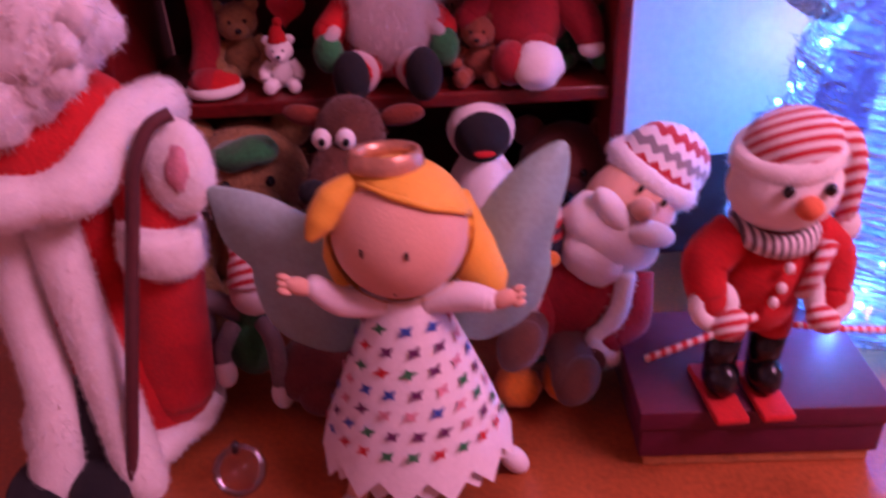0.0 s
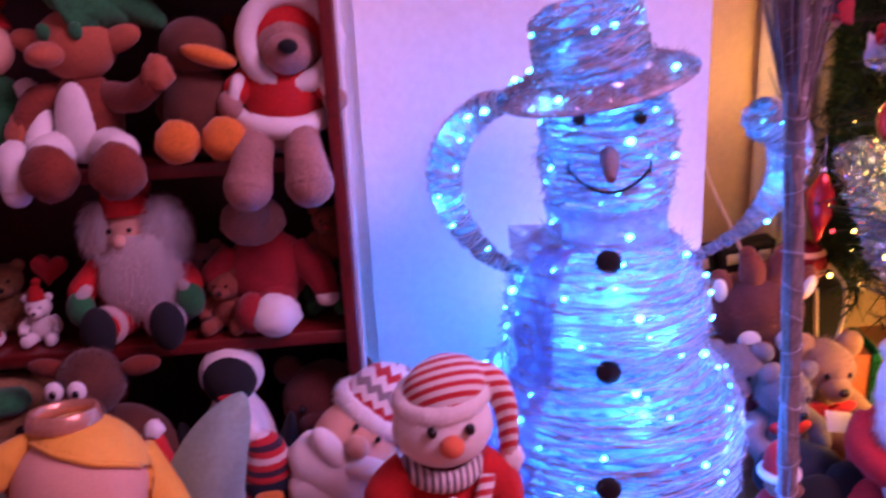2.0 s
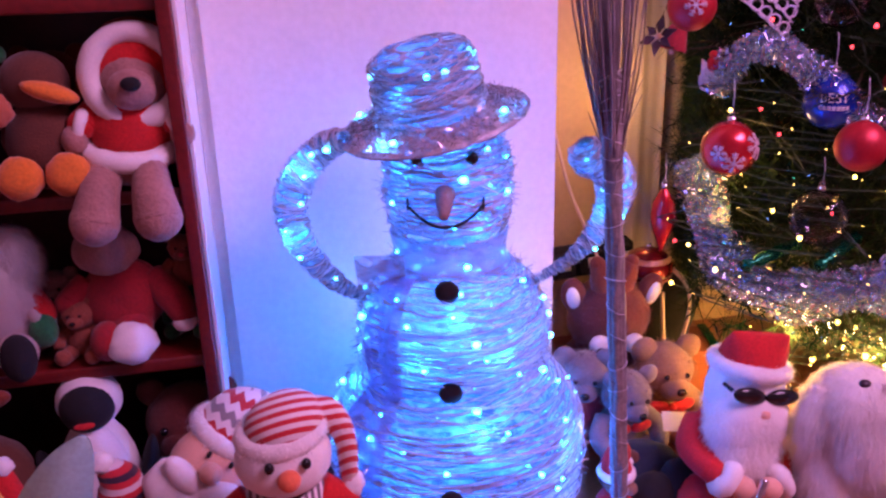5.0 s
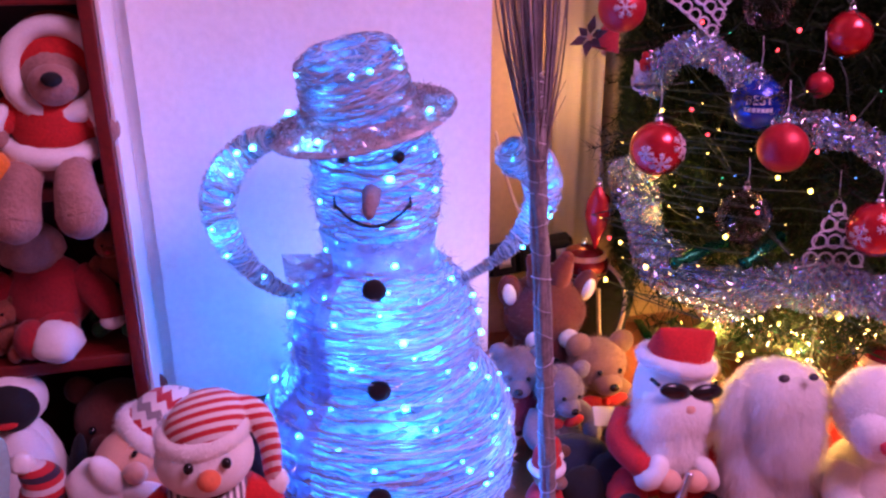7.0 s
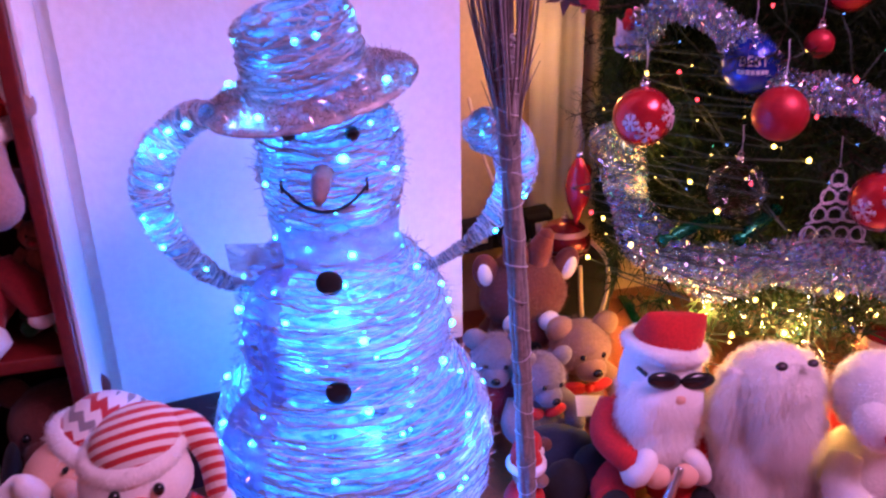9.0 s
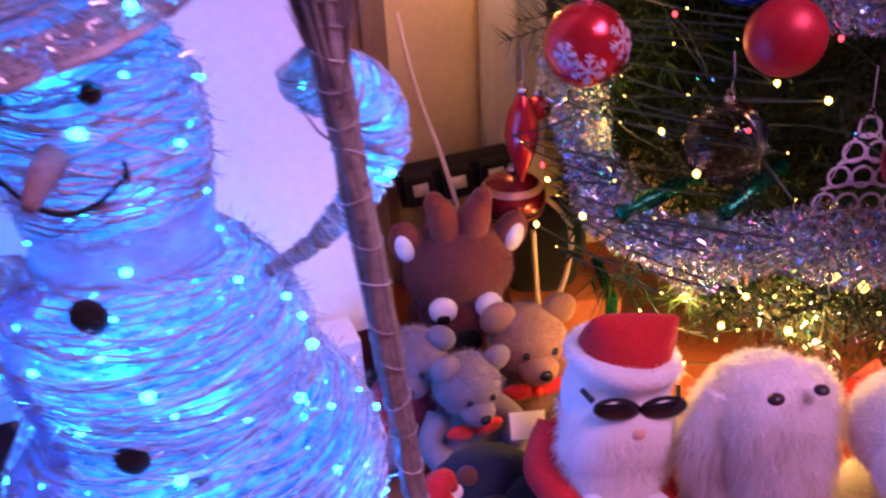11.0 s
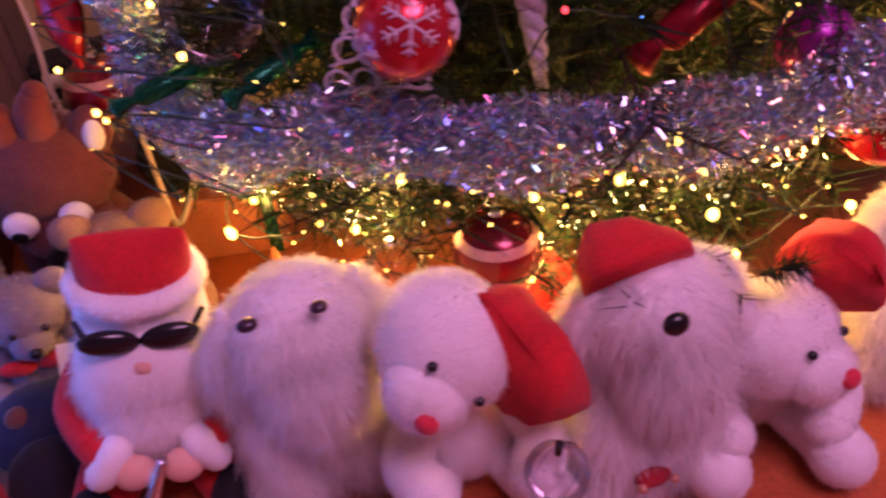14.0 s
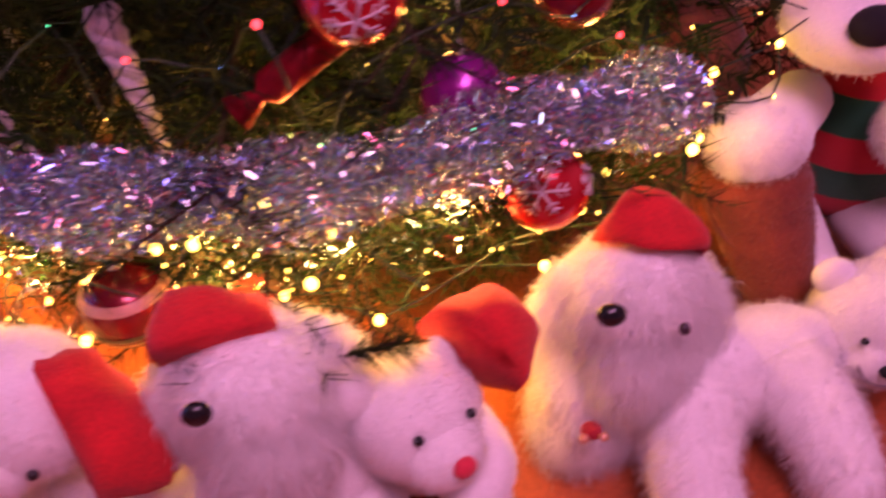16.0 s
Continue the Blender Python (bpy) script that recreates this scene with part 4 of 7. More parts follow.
    solid("standing_santa_doll", s, [RED_FELT, WHITE_PLUSH, CURLS, BLACK_PLUSH, MARKS[3], CANE, WHITE_FUR], "large Santa doll in a fur-trimmed red robe with a cane", "doll", Matrix.Translation(o))


standing_santa()

# ---- toys on the floor before the tree ----
DOG_EYE = material("dark_bead", (0.03, 0.012, 0.03), 0.3, vary=0.1, bump=0)
NOSE_RED = material("red_nose_felt", (0.6, 0.02, 0.05), 0.8, vary=0.15, bump=0.3, sheen=0.3)


def furry_dog(at, label, head_c, head_r, seed, length=0.034, muzzle=True):
    t = thing("fluffy_dog", label, "soft toy", at, group="row of white soft toys")
    body = Shape().ball((0, 0.008, 0.095), (0.078, 0.066, 0.098), lump=0.08, seed=seed).ball((0, -0.01, 0.06), (0.078, 0.06, 0.06))
    for x in (-1, 1):
        limb(body, [(0.04 * x, -0.01, 0.15), (0.046 * x, -0.035, 0.09), (0.04 * x, -0.05, 0.032)], [0.032, 0.036, 0.032])
        limb(body, [(0.05 * x, 0.0, 0.04), (0.056 * x, -0.045, 0.032)], [0.038, 0.032])
    b = part("body", body, WHITE_PLUSH, t)
    part("fur", body.fur(30000, length * 0.75, 0.0007, 0.85, seed, 0.4, crop=0.5), WHITE_FUR, b, "long white fur", kind="stuff")
    c = Vector(head_c)
    hs = Shape().ball(head_c, head_r, lump=0.05, seed=seed + 3, u=28, v=18)
    if muzzle:
        hs.ball(c + Vector((0, -0.035, -0.04)), (0.05, 0.04, 0.05))
    for x in (-1, 1):
        limb(hs, [c + Vector((head_r[0] * 0.75 * x, 0.012, 0.03)), c + Vector((head_r[0] * 1.08 * x, 0.004, -0.012)), c + Vector((head_r[0] * 1.0 * x, 0.0, -0.055))], [0.017, 0.02, 0.012])
    h = part("head", hs, WHITE_PLUSH, t)
    part("fur", hs.fur(34000, length * 0.72, 0.0007, 0.9, seed + 5, 0.42, crop=0.6), WHITE_FUR, h, "long white fur", kind="stuff")
    part("wisp", hs.fur(420, length * 1.25, 0.0008, 0.75, seed + 9, 0.5, crop=0.75), WHITE_FUR, h, "loose tufts of fur", kind="stuff")
    return t, h


def ribbon(t, c, w):
    """A dull red ribbon under the chin with a bead at each end."""
    c = Vector(c)
    r = part("ribbon", Shape().ball(c, (w, 0.01, 0.006), lump=0.2), DEEP_RED, t, "dark red ribbon")
    for x in (-1, 1):
        part("bead", Shape().ball(c + Vector((w * 0.9 * x, -0.01, 0.002)), 0.0045, u=10, v=7), HALO, r, "small dull metal bead")


def cap(t, at, base, seam, thick, label="folded red felt Santa hat"):
    """A felt cap between its opening and its pressed upper seam, both given by their two ends in the room."""
    back = at.inverted()
    a0, a1, b0, b1 = [back @ Vector(p) for p in (*base, *seam)]
    n = (a1 - a0).cross((b0 + b1) - (a0 + a1)).normalized()
    seg, rows = 26, ((0.0, 1.0, 1.0), (0.2, 1.04, 1.05), (0.45, 0.95, 1.06), (0.7, 0.74, 1.02), (0.88, 0.48, 0.93), (0.97, 0.26, 0.84), (1.0, 0.08, 0.7))
    v = []
    for u, k, w in rows:
        p, q = a0.lerp(b0, u), a1.lerp(b1, u)
        v += [(p + q) / 2 + (q - p) / 2 * w * math.cos(2 * math.pi * i / seg) + n * thick * k * math.sin(2 * math.pi * i / seg) for i in range(seg)]
    f = [(j * seg + i, j * seg + (i + 1) % seg, (j + 1) * seg + (i + 1) % seg, (j + 1) * seg + i) for j in range(len(rows) - 1) for i in range(seg)]
    f += [tuple((len(rows) - 1) * seg + i for i in range(seg)), tuple(range(seg))[::-1]]
    s = Shape().add(v, f).wobble(0.009, 0.035, thick * 900 + a0.x * 10)
    h = part("hat", s, RED_FELT, t, label)
    part("pile", s.fur(1500, 0.003, 0.0005, 0.1, 19), RED_FELT, h, kind="stuff")
    return h


def feature(h, name, p, r, m, label=""):
    part(name, Shape().ball(p, r, u=14, v=9), m, h, label)


DOG_A, DOG_B, DOG_C = pose(1.14, 0.838, 0, 0, 0, 4), pose(1.448, 0.715, 0, 0, 0, -2), pose(1.79, 0.728, 0, 0, 0, -12)
t, h = furry_dog(DOG_A, "white long-haired plush dog with dark eyes hidden in fur", (0, -0.022, 0.208), (0.067, 0.062, 0.06), 11, 0.048)
feature(h, "eye", (-0.046, -0.081, 0.282), (0.009, 0.007, 0.0055), DOG_EYE)
feature(h, "eye", (0.014, -0.074, 0.27), (0.008, 0.007, 0.005), DOG_EYE)
t, h = furry_dog(DOG_B, "white long-haired plush dog in a red Santa hat", (0, -0.012, 0.214), (0.068, 0.064, 0.058), 23, 0.052)
feature(h, "nose", (-0.034, -0.092, 0.276), (0.0115, 0.008, 0.0105), BLACK_GLOSS, "black nose")
ribbon(t, (-0.03, -0.086, 0.072), 0.018)
cap(t, DOG_B, ((1.372, 0.7, 0.259), (1.476, 0.705, 0.251)), ((1.39, 0.745, 0.301), (1.472, 0.75, 0.262)), 0.042)
t, h = furry_dog(DOG_C, "white long-haired plush dog with a red hat and ribbon", (0.006, -0.012, 0.182), (0.066, 0.06, 0.07), 37, 0.05)
feature(h, "nose", (-0.036, -0.1, 0.253), (0.0125, 0.009, 0.0105), BLACK_GLOSS, "black nose")
feature(h, "eye", (0.03, -0.09, 0.218), (0.005, 0.005, 0.006), DOG_EYE)
ribbon(t, (-0.045, -0.1, 0.105), 0.01)
cap(t, DOG_C, ((1.76, 0.72, 0.262), (1.862, 0.72, 0.214)), ((1.8, 0.75, 0.291), (1.856, 0.75, 0.256)), 0.036)


def white_bear(at, label, nose_at, turned, k, seed, ears=(-1, 1)):
    """A seated bear; the head is built at its own centre, turned, and set where its nose shall be."""
    t = thing("white_bear", label, "soft toy", at, group="row of white soft toys")
    bs = Shape().ball((0, 0.01, 0.072), (0.06, 0.054, 0.07), lump=0.05, seed=seed)
    b = part("body", bs, WHITE_PLUSH, t)
    part("fuzz", bs.fur(9000, 0.0055, 0.0005, 0.2, seed), WHITE_FUR, b, kind="stuff")
    for x in (-1, 1):
        arm = Shape()
        limb(arm, [(0.045 * x, -0.01, 0.115), (0.066 * x, -0.04, 0.085), (0.05 * x, -0.07, 0.065)], [0.024, 0.026, 0.026])
        a = part("arm", arm, WHITE_PLUSH, t)
        part("fuzz", arm.fur(4000, 0.005, 0.0005, 0.3, seed + x), WHITE_FUR, a, kind="stuff")
        leg = Shape()
        limb(leg, [(0.04 * x, -0.01, 0.035), (0.06 * x, -0.065, 0.032), (0.062 * x, -0.09, 0.035)], [0.034, 0.03, 0.032])
        a = part("leg", leg, WHITE_PLUSH, t)
        part("fuzz", leg.fur(4000, 0.005, 0.0005, 0.3, seed + x), WHITE_FUR, a, kind="stuff")
    hs = Shape().ball((0, 0.004 * k, 0), (0.053 * k, 0.05 * k, 0.049 * k), lump=0.04, seed=seed + 1, u=28, v=18).ball((0, -0.036 * k, -0.015 * k), (0.033 * k, 0.026 * k, 0.027 * k))
    h = part("head", hs, WHITE_PLUSH, t)
    spin = pose(0, 0, 0, *turned)
    h.matrix_basis = Matrix.Translation(at.inverted() @ Vector(nose_at) - spin @ Vector((0, -0.064 * k, -0.012 * k))) @ spin
    part("fuzz", hs.fur(16000, 0.0065, 0.0005, 0.2, seed + 2), WHITE_FUR, h, kind="stuff")
    for x in ears:
        er = Shape().ball((0.046 * k * x, 0.01 * k, 0.04 * k), (0.022 * k, 0.014 * k, 0.022 * k))
        e = part("ear", er, WHITE_PLUSH, h)
        part("fuzz", er.fur(1500, 0.005, 0.0005, 0.2, seed + 5), WHITE_FUR, e, kind="stuff")
    for x in (-1, 1):
        part("eye", Shape().ball((0.0235 * k * x, -0.0415 * k, 0.013 * k), 0.0046), BLACK_GLOSS, h)
    part("nose", Shape().ball((0, -0.062 * k, -0.012 * k), (0.0115, 0.008, 0.0095)), NOSE_RED, h, "red felt nose")
    line = Shape()
    limb(line, [(0.014 * k * x, (-0.0535 + 0.006 * abs(x)) * k, (-0.034 + 0.003 * abs(x)) * k) for x in (-1, 0, 1)], [0.0009, 0.0012, 0.0009], seg=6)
    part("mouth", line, GREY_PLUSH, h, "stitched grey mouth")
    return t


BEAR_A, BEAR_B = pose(1.275, 0.755, 0, 0, 0, -6), pose(1.575, 0.705, 0, 0, 0, -14)
t = white_bear(BEAR_A, "white plush bear with a red nose, head resting sideways", (1.215, 0.666, 0.2), (6, 52, -12), 1.24, 41, ())
cap(t, BEAR_A, ((1.279, 0.738, 0.266), (1.306, 0.66, 0.163)), ((1.34, 0.745, 0.236), (1.375, 0.68, 0.148)), 0.05)
t = white_bear(BEAR_B, "small white plush bear with a red nose and Santa hat", (1.598, 0.607, 0.148), (-12, 6, 34), 1.14, 43)
cap(t, BEAR_B, ((1.594, 0.715, 0.226), (1.657, 0.66, 0.168)), ((1.665, 0.755, 0.215), (1.7, 0.7, 0.18)), 0.046)


def cool_santa():
    s = Shape()
    # 0 coat, 1 beard plush, 2 hat, 3 glasses, 4 skin, 5 black, 6 paper, 7 metal
    s.ball((0, 0.01, 0.095), (0.066, 0.056, 0.095), mat=0)
    s.ball((0, -0.005, 0.215), (0.061, 0.055, 0.075), mat=1)
    s.ball((0, -0.035, 0.175), (0.066, 0.046, 0.07), mat=1, lump=0.12)
    s.ball((0, -0.045, 0.13), (0.055, 0.042, 0.06), mat=1, lump=0.1)
    s.ball((0, -0.068, 0.207), (0.011, 0.009, 0.009), mat=4)
    beard = Shape().ball((0, -0.02, 0.2), (0.062, 0.052, 0.045)).ball((0, -0.035, 0.165), (0.066, 0.046, 0.065)).ball((0, -0.045, 0.125), (0.054, 0.042, 0.058))
    fz = beard.fur(16000, 0.017, 0.0006, 0.6, 61, 0.35, keep=lambda q: q[:, 2] < 0.205)
    s.add(fz.v, fz.f, 8)
    # tall flat-topped cap, pressed thin towards its upper seam
    rows = [(0.25, 0.0, 0.051, 0.05), (0.27, -0.003, 0.051, 0.045), (0.29, -0.007, 0.051, 0.034), (0.304, -0.01, 0.049, 0.02), (0.312, -0.012, 0.047, 0.009), (0.314, -0.012, 0.044, 0.002)]
    v = [(rx * math.cos(2 * math.pi * k / 28), y + ry * math.sin(2 * math.pi * k / 28), z) for z, y, rx, ry in rows for k in range(28)]
    f = [(j * 28 + k, j * 28 + (k + 1) % 28, (j + 1) * 28 + (k + 1) % 28, (j + 1) * 28 + k) for j in range(5) for k in range(28)] + [tuple(5 * 28 + k for k in range(28))]
    s.add(v, f, 2)
    brim = Shape().ring((0, -0.001, 0.257), 0.0505, 0.0125, (-4, 0, 0), lump=0.12)
    s.add(brim.v, brim.f, 1)
    fz = brim.fur(3000, 0.006, 0.0007, 0.2, 62, 0.4)
    s.add(fz.v, fz.f, 8)
    for x in (-0.026, 0.026):
        s.ball((x, -0.062, 0.233), (0.027, 0.009, 0.0135), (0, 6 if x < 0 else -6, 0), mat=3)
        limb(s, [(x * 1.85, -0.05, 0.235), (x * 2.12, -0.034, 0.238)], [0.0035, 0.003], 3, 8)
    for x in (-1, 1):
        limb(s, [(0.05 * x, 0.01, 0.15), (0.068 * x, -0.02, 0.12), (0.052 * x, -0.066, 0.105)], [0.026, 0.027, 0.021], 0)
        s.ring((0.043 * x, -0.08, 0.104), 0.017, 0.0145, (0, 60 * x, 20 * x), 1, lump=0.2)
        s.ball((0.022 * x, -0.098, 0.1), (0.02, 0.016, 0.018), mat=4)
        limb(s, [(0.045 * x, -0.02, 0.038), (0.06 * x, -0.07, 0.034)], [0.036, 0.03], 0)
        s.ball((0.068 * x, -0.092, 0.034), (0.026, 0.03, 0.034), mat=5)
    limb(s, [(0.005, -0.105, 0.12), (-0.004, -0.114, 0.095), (-0.012, -0.12, 0.07)], [0.006, 0.007, 0.009], 7)
    s.ball((-0.013, -0.121, 0.064), (0.011, 0.011, 0.009), mat=7)
    solid("santa_doll", s, [RED_FELT, WHITE_PLUSH, RED_FELT, BLACK_GLOSS, SKIN, BLACK_PLUSH, WHITE_PLUSH, SILVER, WHITE_FUR], "plush Santa doll in black sunglasses playing a toy saxophone", "doll", pose(0.972, 0.898, 0, 0, 9, -3))


cool_santa()

# ---- the tree and what hangs on it ----
TREE = Vector((1.6, 1.4, 0.0))
NEEDLE = material("pine_needles", (0.013, 0.03, 0.008), 0.6, vary=0.4, bump=0, island=0.5)
BARK = material("twig_wire", (0.035, 0.024, 0.014), 0.8, vary=0.3, bump=0.4)
TINSEL = material("silver_tinsel", (0.8, 0.76, 0.84), 0.2, metal=0.95, vary=0.1, bump=0, island=0.35)


def iridescent(m):
    """Gives each strip a hue of its own: mostly silver, some rose, blue, green or gold."""
    n, l = m.node_tree.nodes, m.node_tree.links
    geo, ramp = n.new("ShaderNodeNewGeometry"), n.new("ShaderNodeValToRGB")
    ramp.color_ramp.interpolation = "CONSTANT"
    hues = [(0.0, (0.6, 0.7, 0.72)), (0.46, (0.45, 0.58, 0.72)), (0.62, (0.25, 0.4, 0.98)), (0.76, (0.9, 0.35, 0.5)), (0.85, (0.35, 0.85, 0.7)), (0.92, (0.95, 0.8, 0.5))]
    while len(ramp.color_ramp.elements) < len(hues):
        ramp.color_ramp.elements.new(1.0)
    for e, (x, c) in zip(ramp.color_ramp.elements, hues):
        e.position, e.color = x, (*c, 1)
    l.new(geo.outputs["Random Per Island"], ramp.inputs[0])
    l.new(ramp.outputs[0], n["Principled BSDF"].inputs["Base Color"])


iridescent(TINSEL)
for m in (NEEDLE, BARK):
    m.node_tree.nodes["Principled BSDF"].inputs["Specular IOR Level"].default_value = 0.12
LAMP_WARM = glowing("warm_lamp", (1.0, 0.55, 0.1), 14.0, True)
LAMP_RED = glowing("red_lamp", (1.0, 0.05, 0.07), 5.0)
LAMP_GREEN = glowing("green_lamp", (0.1, 1.0, 0.5), 3.5)
LAMP_BLUE = glowing("blue_lamp", (0.12, 0.3, 1.0), 5.0)
GREEN_WIRE = material("green_cable", (0.01, 0.03, 0.012), 0.5, bump=0)


def tree_r(z):
    return 0.70 - 0.25 * (z - 0.3) if z > 0.25 else 0.71 - 0.6 * (0.25 - z)


def on_tree(angle, z, k=1.0):
    r = tree_r(z) * k
    return TREE + Vector((r * math.cos(angle), r * math.sin(angle), z))


def needles(centres, dirs, count, length, width, seed):
    """Thin pointed leaves all round short twigs."""
    rng = np.random.default_rng(seed)
    c, d = np.repeat(centres, count, 0), np.repeat(dirs, count, 0)
    k = len(c)
    side = np.cross(d, rng.normal(0, 1, (k, 3)))
    side /= np.maximum(np.linalg.norm(side, axis=1), 1e-9)[:, None]
    way = d * 0.55 + side * 0.85
    ln = (length * rng.uniform(0.6, 1.2, k))[:, None]
    p = c + d * rng.uniform(-0.5, 0.5, (k, 1)) * 0.022
    w = np.cross(way, rng.normal(0, 1, (k, 3)))
    w = w / np.maximum(np.linalg.norm(w, axis=1), 1e-9)[:, None] * width
    s = Shape()
    s.v = [tuple(x) for x in np.stack([p - w, p + w, p + way * ln], 1).reshape(-1, 3)]
    s.f = [(3 * i, 3 * i + 1, 3 * i + 2) for i in range(k)]
    s.m = [0] * k
    return s


def christmas_tree():
    t = thing("christmas_tree", "dark green artificial Christmas tree with low spreading branches", "tree", Matrix.Translation(TREE))
    part("trunk", Shape().tube([(0, 0, 0.0), (0, 0, 0.7), (0, 0, 2.1)], [0.035, 0.03, 0.008], seg=12), BARK, t)
    rng = random.Random(12)
    twig, cs, ds = Shape(), [], []
    for i in range(150):
        z = 0.16 + 1.75 * (i / 150) ** 1.25
        a = i * 2.39996 + rng.uniform(-0.2, 0.2)
        if z > 1.15 and i % 2:
            continue
        tip = on_tree(a, z, rng.uniform(0.86, 1.02)) - TREE
        if tip.x < -0.45 and z < 0.42:
            continue
        tip.y = min(tip.y, 0.13)
        tip.x = max(tip.x, -0.43 + 0.45 * tip.y)
        root = Vector((0, 0, z + 0.06))
        mid = root.lerp(tip, 0.55) + Vector((0, 0, 0.025))
        path = smooth_path([root, mid, tip], 7)
        twig.tube(path, between([0.004, 0.0018], len(path)), seg=5)
        for k in range(3, len(path)):
            d = (path[k] - path[k - 1]).normalized()
            cs.append(path[k]), ds.append(d)
            if k % 2 == 0 or k > 10:
                for sgn in (-1, 1):
                    sd = (d + d.cross(Vector((0, 0, 1))) * sgn * 0.9 + Vector((0, 0, rng.uniform(-0.35, 0.25)))).normalized()
                    ln = rng.uniform(0.05, 0.1)
                    twig.tube([path[k], path[k] + sd * ln], [0.0014, 0.0008], seg=4)
                    for q in (0.3, 0.6, 0.95):
                        cs.append(path[k] + sd * ln * q), ds.append(sd)
    for i in range(68):
        a = radians(216 + 106 * ((i * 0.618) % 1))
        z = 0.06 + 0.24 * ((i * 0.377) % 1)
        tip = on_tree(a, z, rng.uniform(0.68, 0.9)) - TREE
        root = Vector((0, 0, z + 0.1)) + tip * 0.35
        path = smooth_path([root, root.lerp(tip, 0.6) + Vector((0, 0, 0.02)), tip], 6)
        twig.tube(path, between([0.003, 0.0014], len(path)), seg=4)
        for k in range(2, len(path)):
            d = (path[k] - path[k - 1]).normalized()
            for q in range(3):
                cs.append(path[k] + Vector((rng.uniform(-0.03, 0.03), rng.uniform(-0.03, 0.03), rng.uniform(-0.012, 0.012)))), ds.append((d + Vector((rng.uniform(-0.8, 0.8), rng.uniform(-0.8, 0.8), rng.uniform(-0.3, 0.2)))).normalized())
    part("twig", twig, BARK, t, kind="stuff")
    part("needles", needles(np.array(cs), np.array(ds), 11, 0.034, 0.0008, 5), NEEDLE, t, "dark green needles", kind="stuff")
    # dense inner growth
    g = np.random.default_rng(9)
    n = 11500
    z = g.uniform(0.2, 1.35, n)
    a, q = g.uniform(0, 6.28, n), np.sqrt(g.uniform(0.02, 1, n)) * 0.9
    r = np.array([tree_r(x) for x in z]) * q
    back = np.minimum(r * np.sin(a), 0.12)
    c = np.stack([np.maximum(r * np.cos(a), -0.42 + 0.45 * back), back, z], 1)
    d = np.stack([np.cos(a), np.sin(a), g.uniform(-0.5, 0.2, n)], 1)
    part("inner_needles", needles(c, d / np.linalg.norm(d, axis=1)[:, None], 12, 0.055, 0.0017, 7), NEEDLE, t, kind="stuff")


christmas_tree()


def garland(path, count, length, seed, label, name="tinsel_garland"):
    rng = np.random.default_rng(seed)
    fine = smooth_path(path, 10)
    p = np.array([tuple(x) for x in fine])
    u = rng.uniform(0, len(p) - 1.001, count)
    k = u.astype(int)
    c = p[k] + (p[k + 1] - p[k]) * (u - k)[:, None]
    tdir = p[k + 1] - p[k]
    tdir /= np.linalg.norm(tdir, axis=1)[:, None]
    d = np.cross(tdir, rng.normal(0, 1, (count, 3)))
    d /= np.linalg.norm(d, axis=1)[:, None]
    c = c + d * length * (rng.random((count, 1)) ** 0.75) * (0.9 + 0.15 * np.sin(u * 0.37))[:, None]
    d = d * 0.6 + rng.normal(0, 0.6, (count, 3))
    d /= np.linalg.norm(d, axis=1)[:, None]
    w = np.cross(d, rng.normal(0, 1, (count, 3)))
    w = w / np.linalg.norm(w, axis=1)[:, None] * rng.uniform(0.0003, 0.0008, (count, 1))
    ln = rng.uniform(0.0015, 0.0055, (count, 1))
    s = Shape()
    s.v = [tuple(x) for x in np.stack([c - w - d * ln, c + w - d * ln, c + w + d * ln, c - w + d * ln], 1).reshape(-1, 3)]
    s.f = [(4 * i, 4 * i + 1, 4 * i + 2, 4 * i + 3) for i in range(count)]
    s.m = [0] * len(s.f)
    t = thing(name, label, "tinsel", group="tinsel on the tree")
    part("core", Shape().tube(fine, 0.0012, seg=5), GREEN_WIRE, t)
    part("strip", s, TINSEL, t, "thin shiny strips", smooth=False, kind="stuff")


garland([(1.07, 1.17, 0.63), (1.09, 1.13, 0.69), (1.115, 1.09, 0.708), (1.135, 1.04, 0.69), (1.175, 1.0, 0.645), (1.215, 0.95, 0.6), (1.27, 0.9, 0.595), (1.33, 0.86, 0.56), (1.42, 0.82, 0.56), (1.52, 0.79, 0.58)], 22000, 0.03, 3, "silver tinsel garland swagged across the upper branches")
garland([(1.07, 1.2, 0.5), (1.065, 1.14, 0.41), (1.075, 1.08, 0.345), (1.1, 1.0, 0.325), (1.14, 0.945, 0.33), (1.2, 0.895, 0.36), (1.27, 0.845, 0.36), (1.34, 0.81, 0.35), (1.43, 0.775, 0.358), (1.52, 0.757, 0.35), (1.62, 0.752, 0.356), (1.72, 0.765, 0.362), (1.81, 0.785, 0.348), (1.88, 0.81, 0.325)], 72000, 0.045, 4, "thick silver tinsel garland swagged along the lowest branches")

garland([(1.16, 1.02, 0.3), (1.19, 0.95, 0.27), (1.26, 0.9, 0.25), (1.36, 0.87, 0.27), (1.46, 0.84, 0.24), (1.57, 0.83, 0.26), (1.66, 0.84, 0.24), (1.76, 0.85, 0.27), (1.86, 0.86, 0.26)], 2600, 0.055, 5, "thin straggling tinsel among the warm lights")

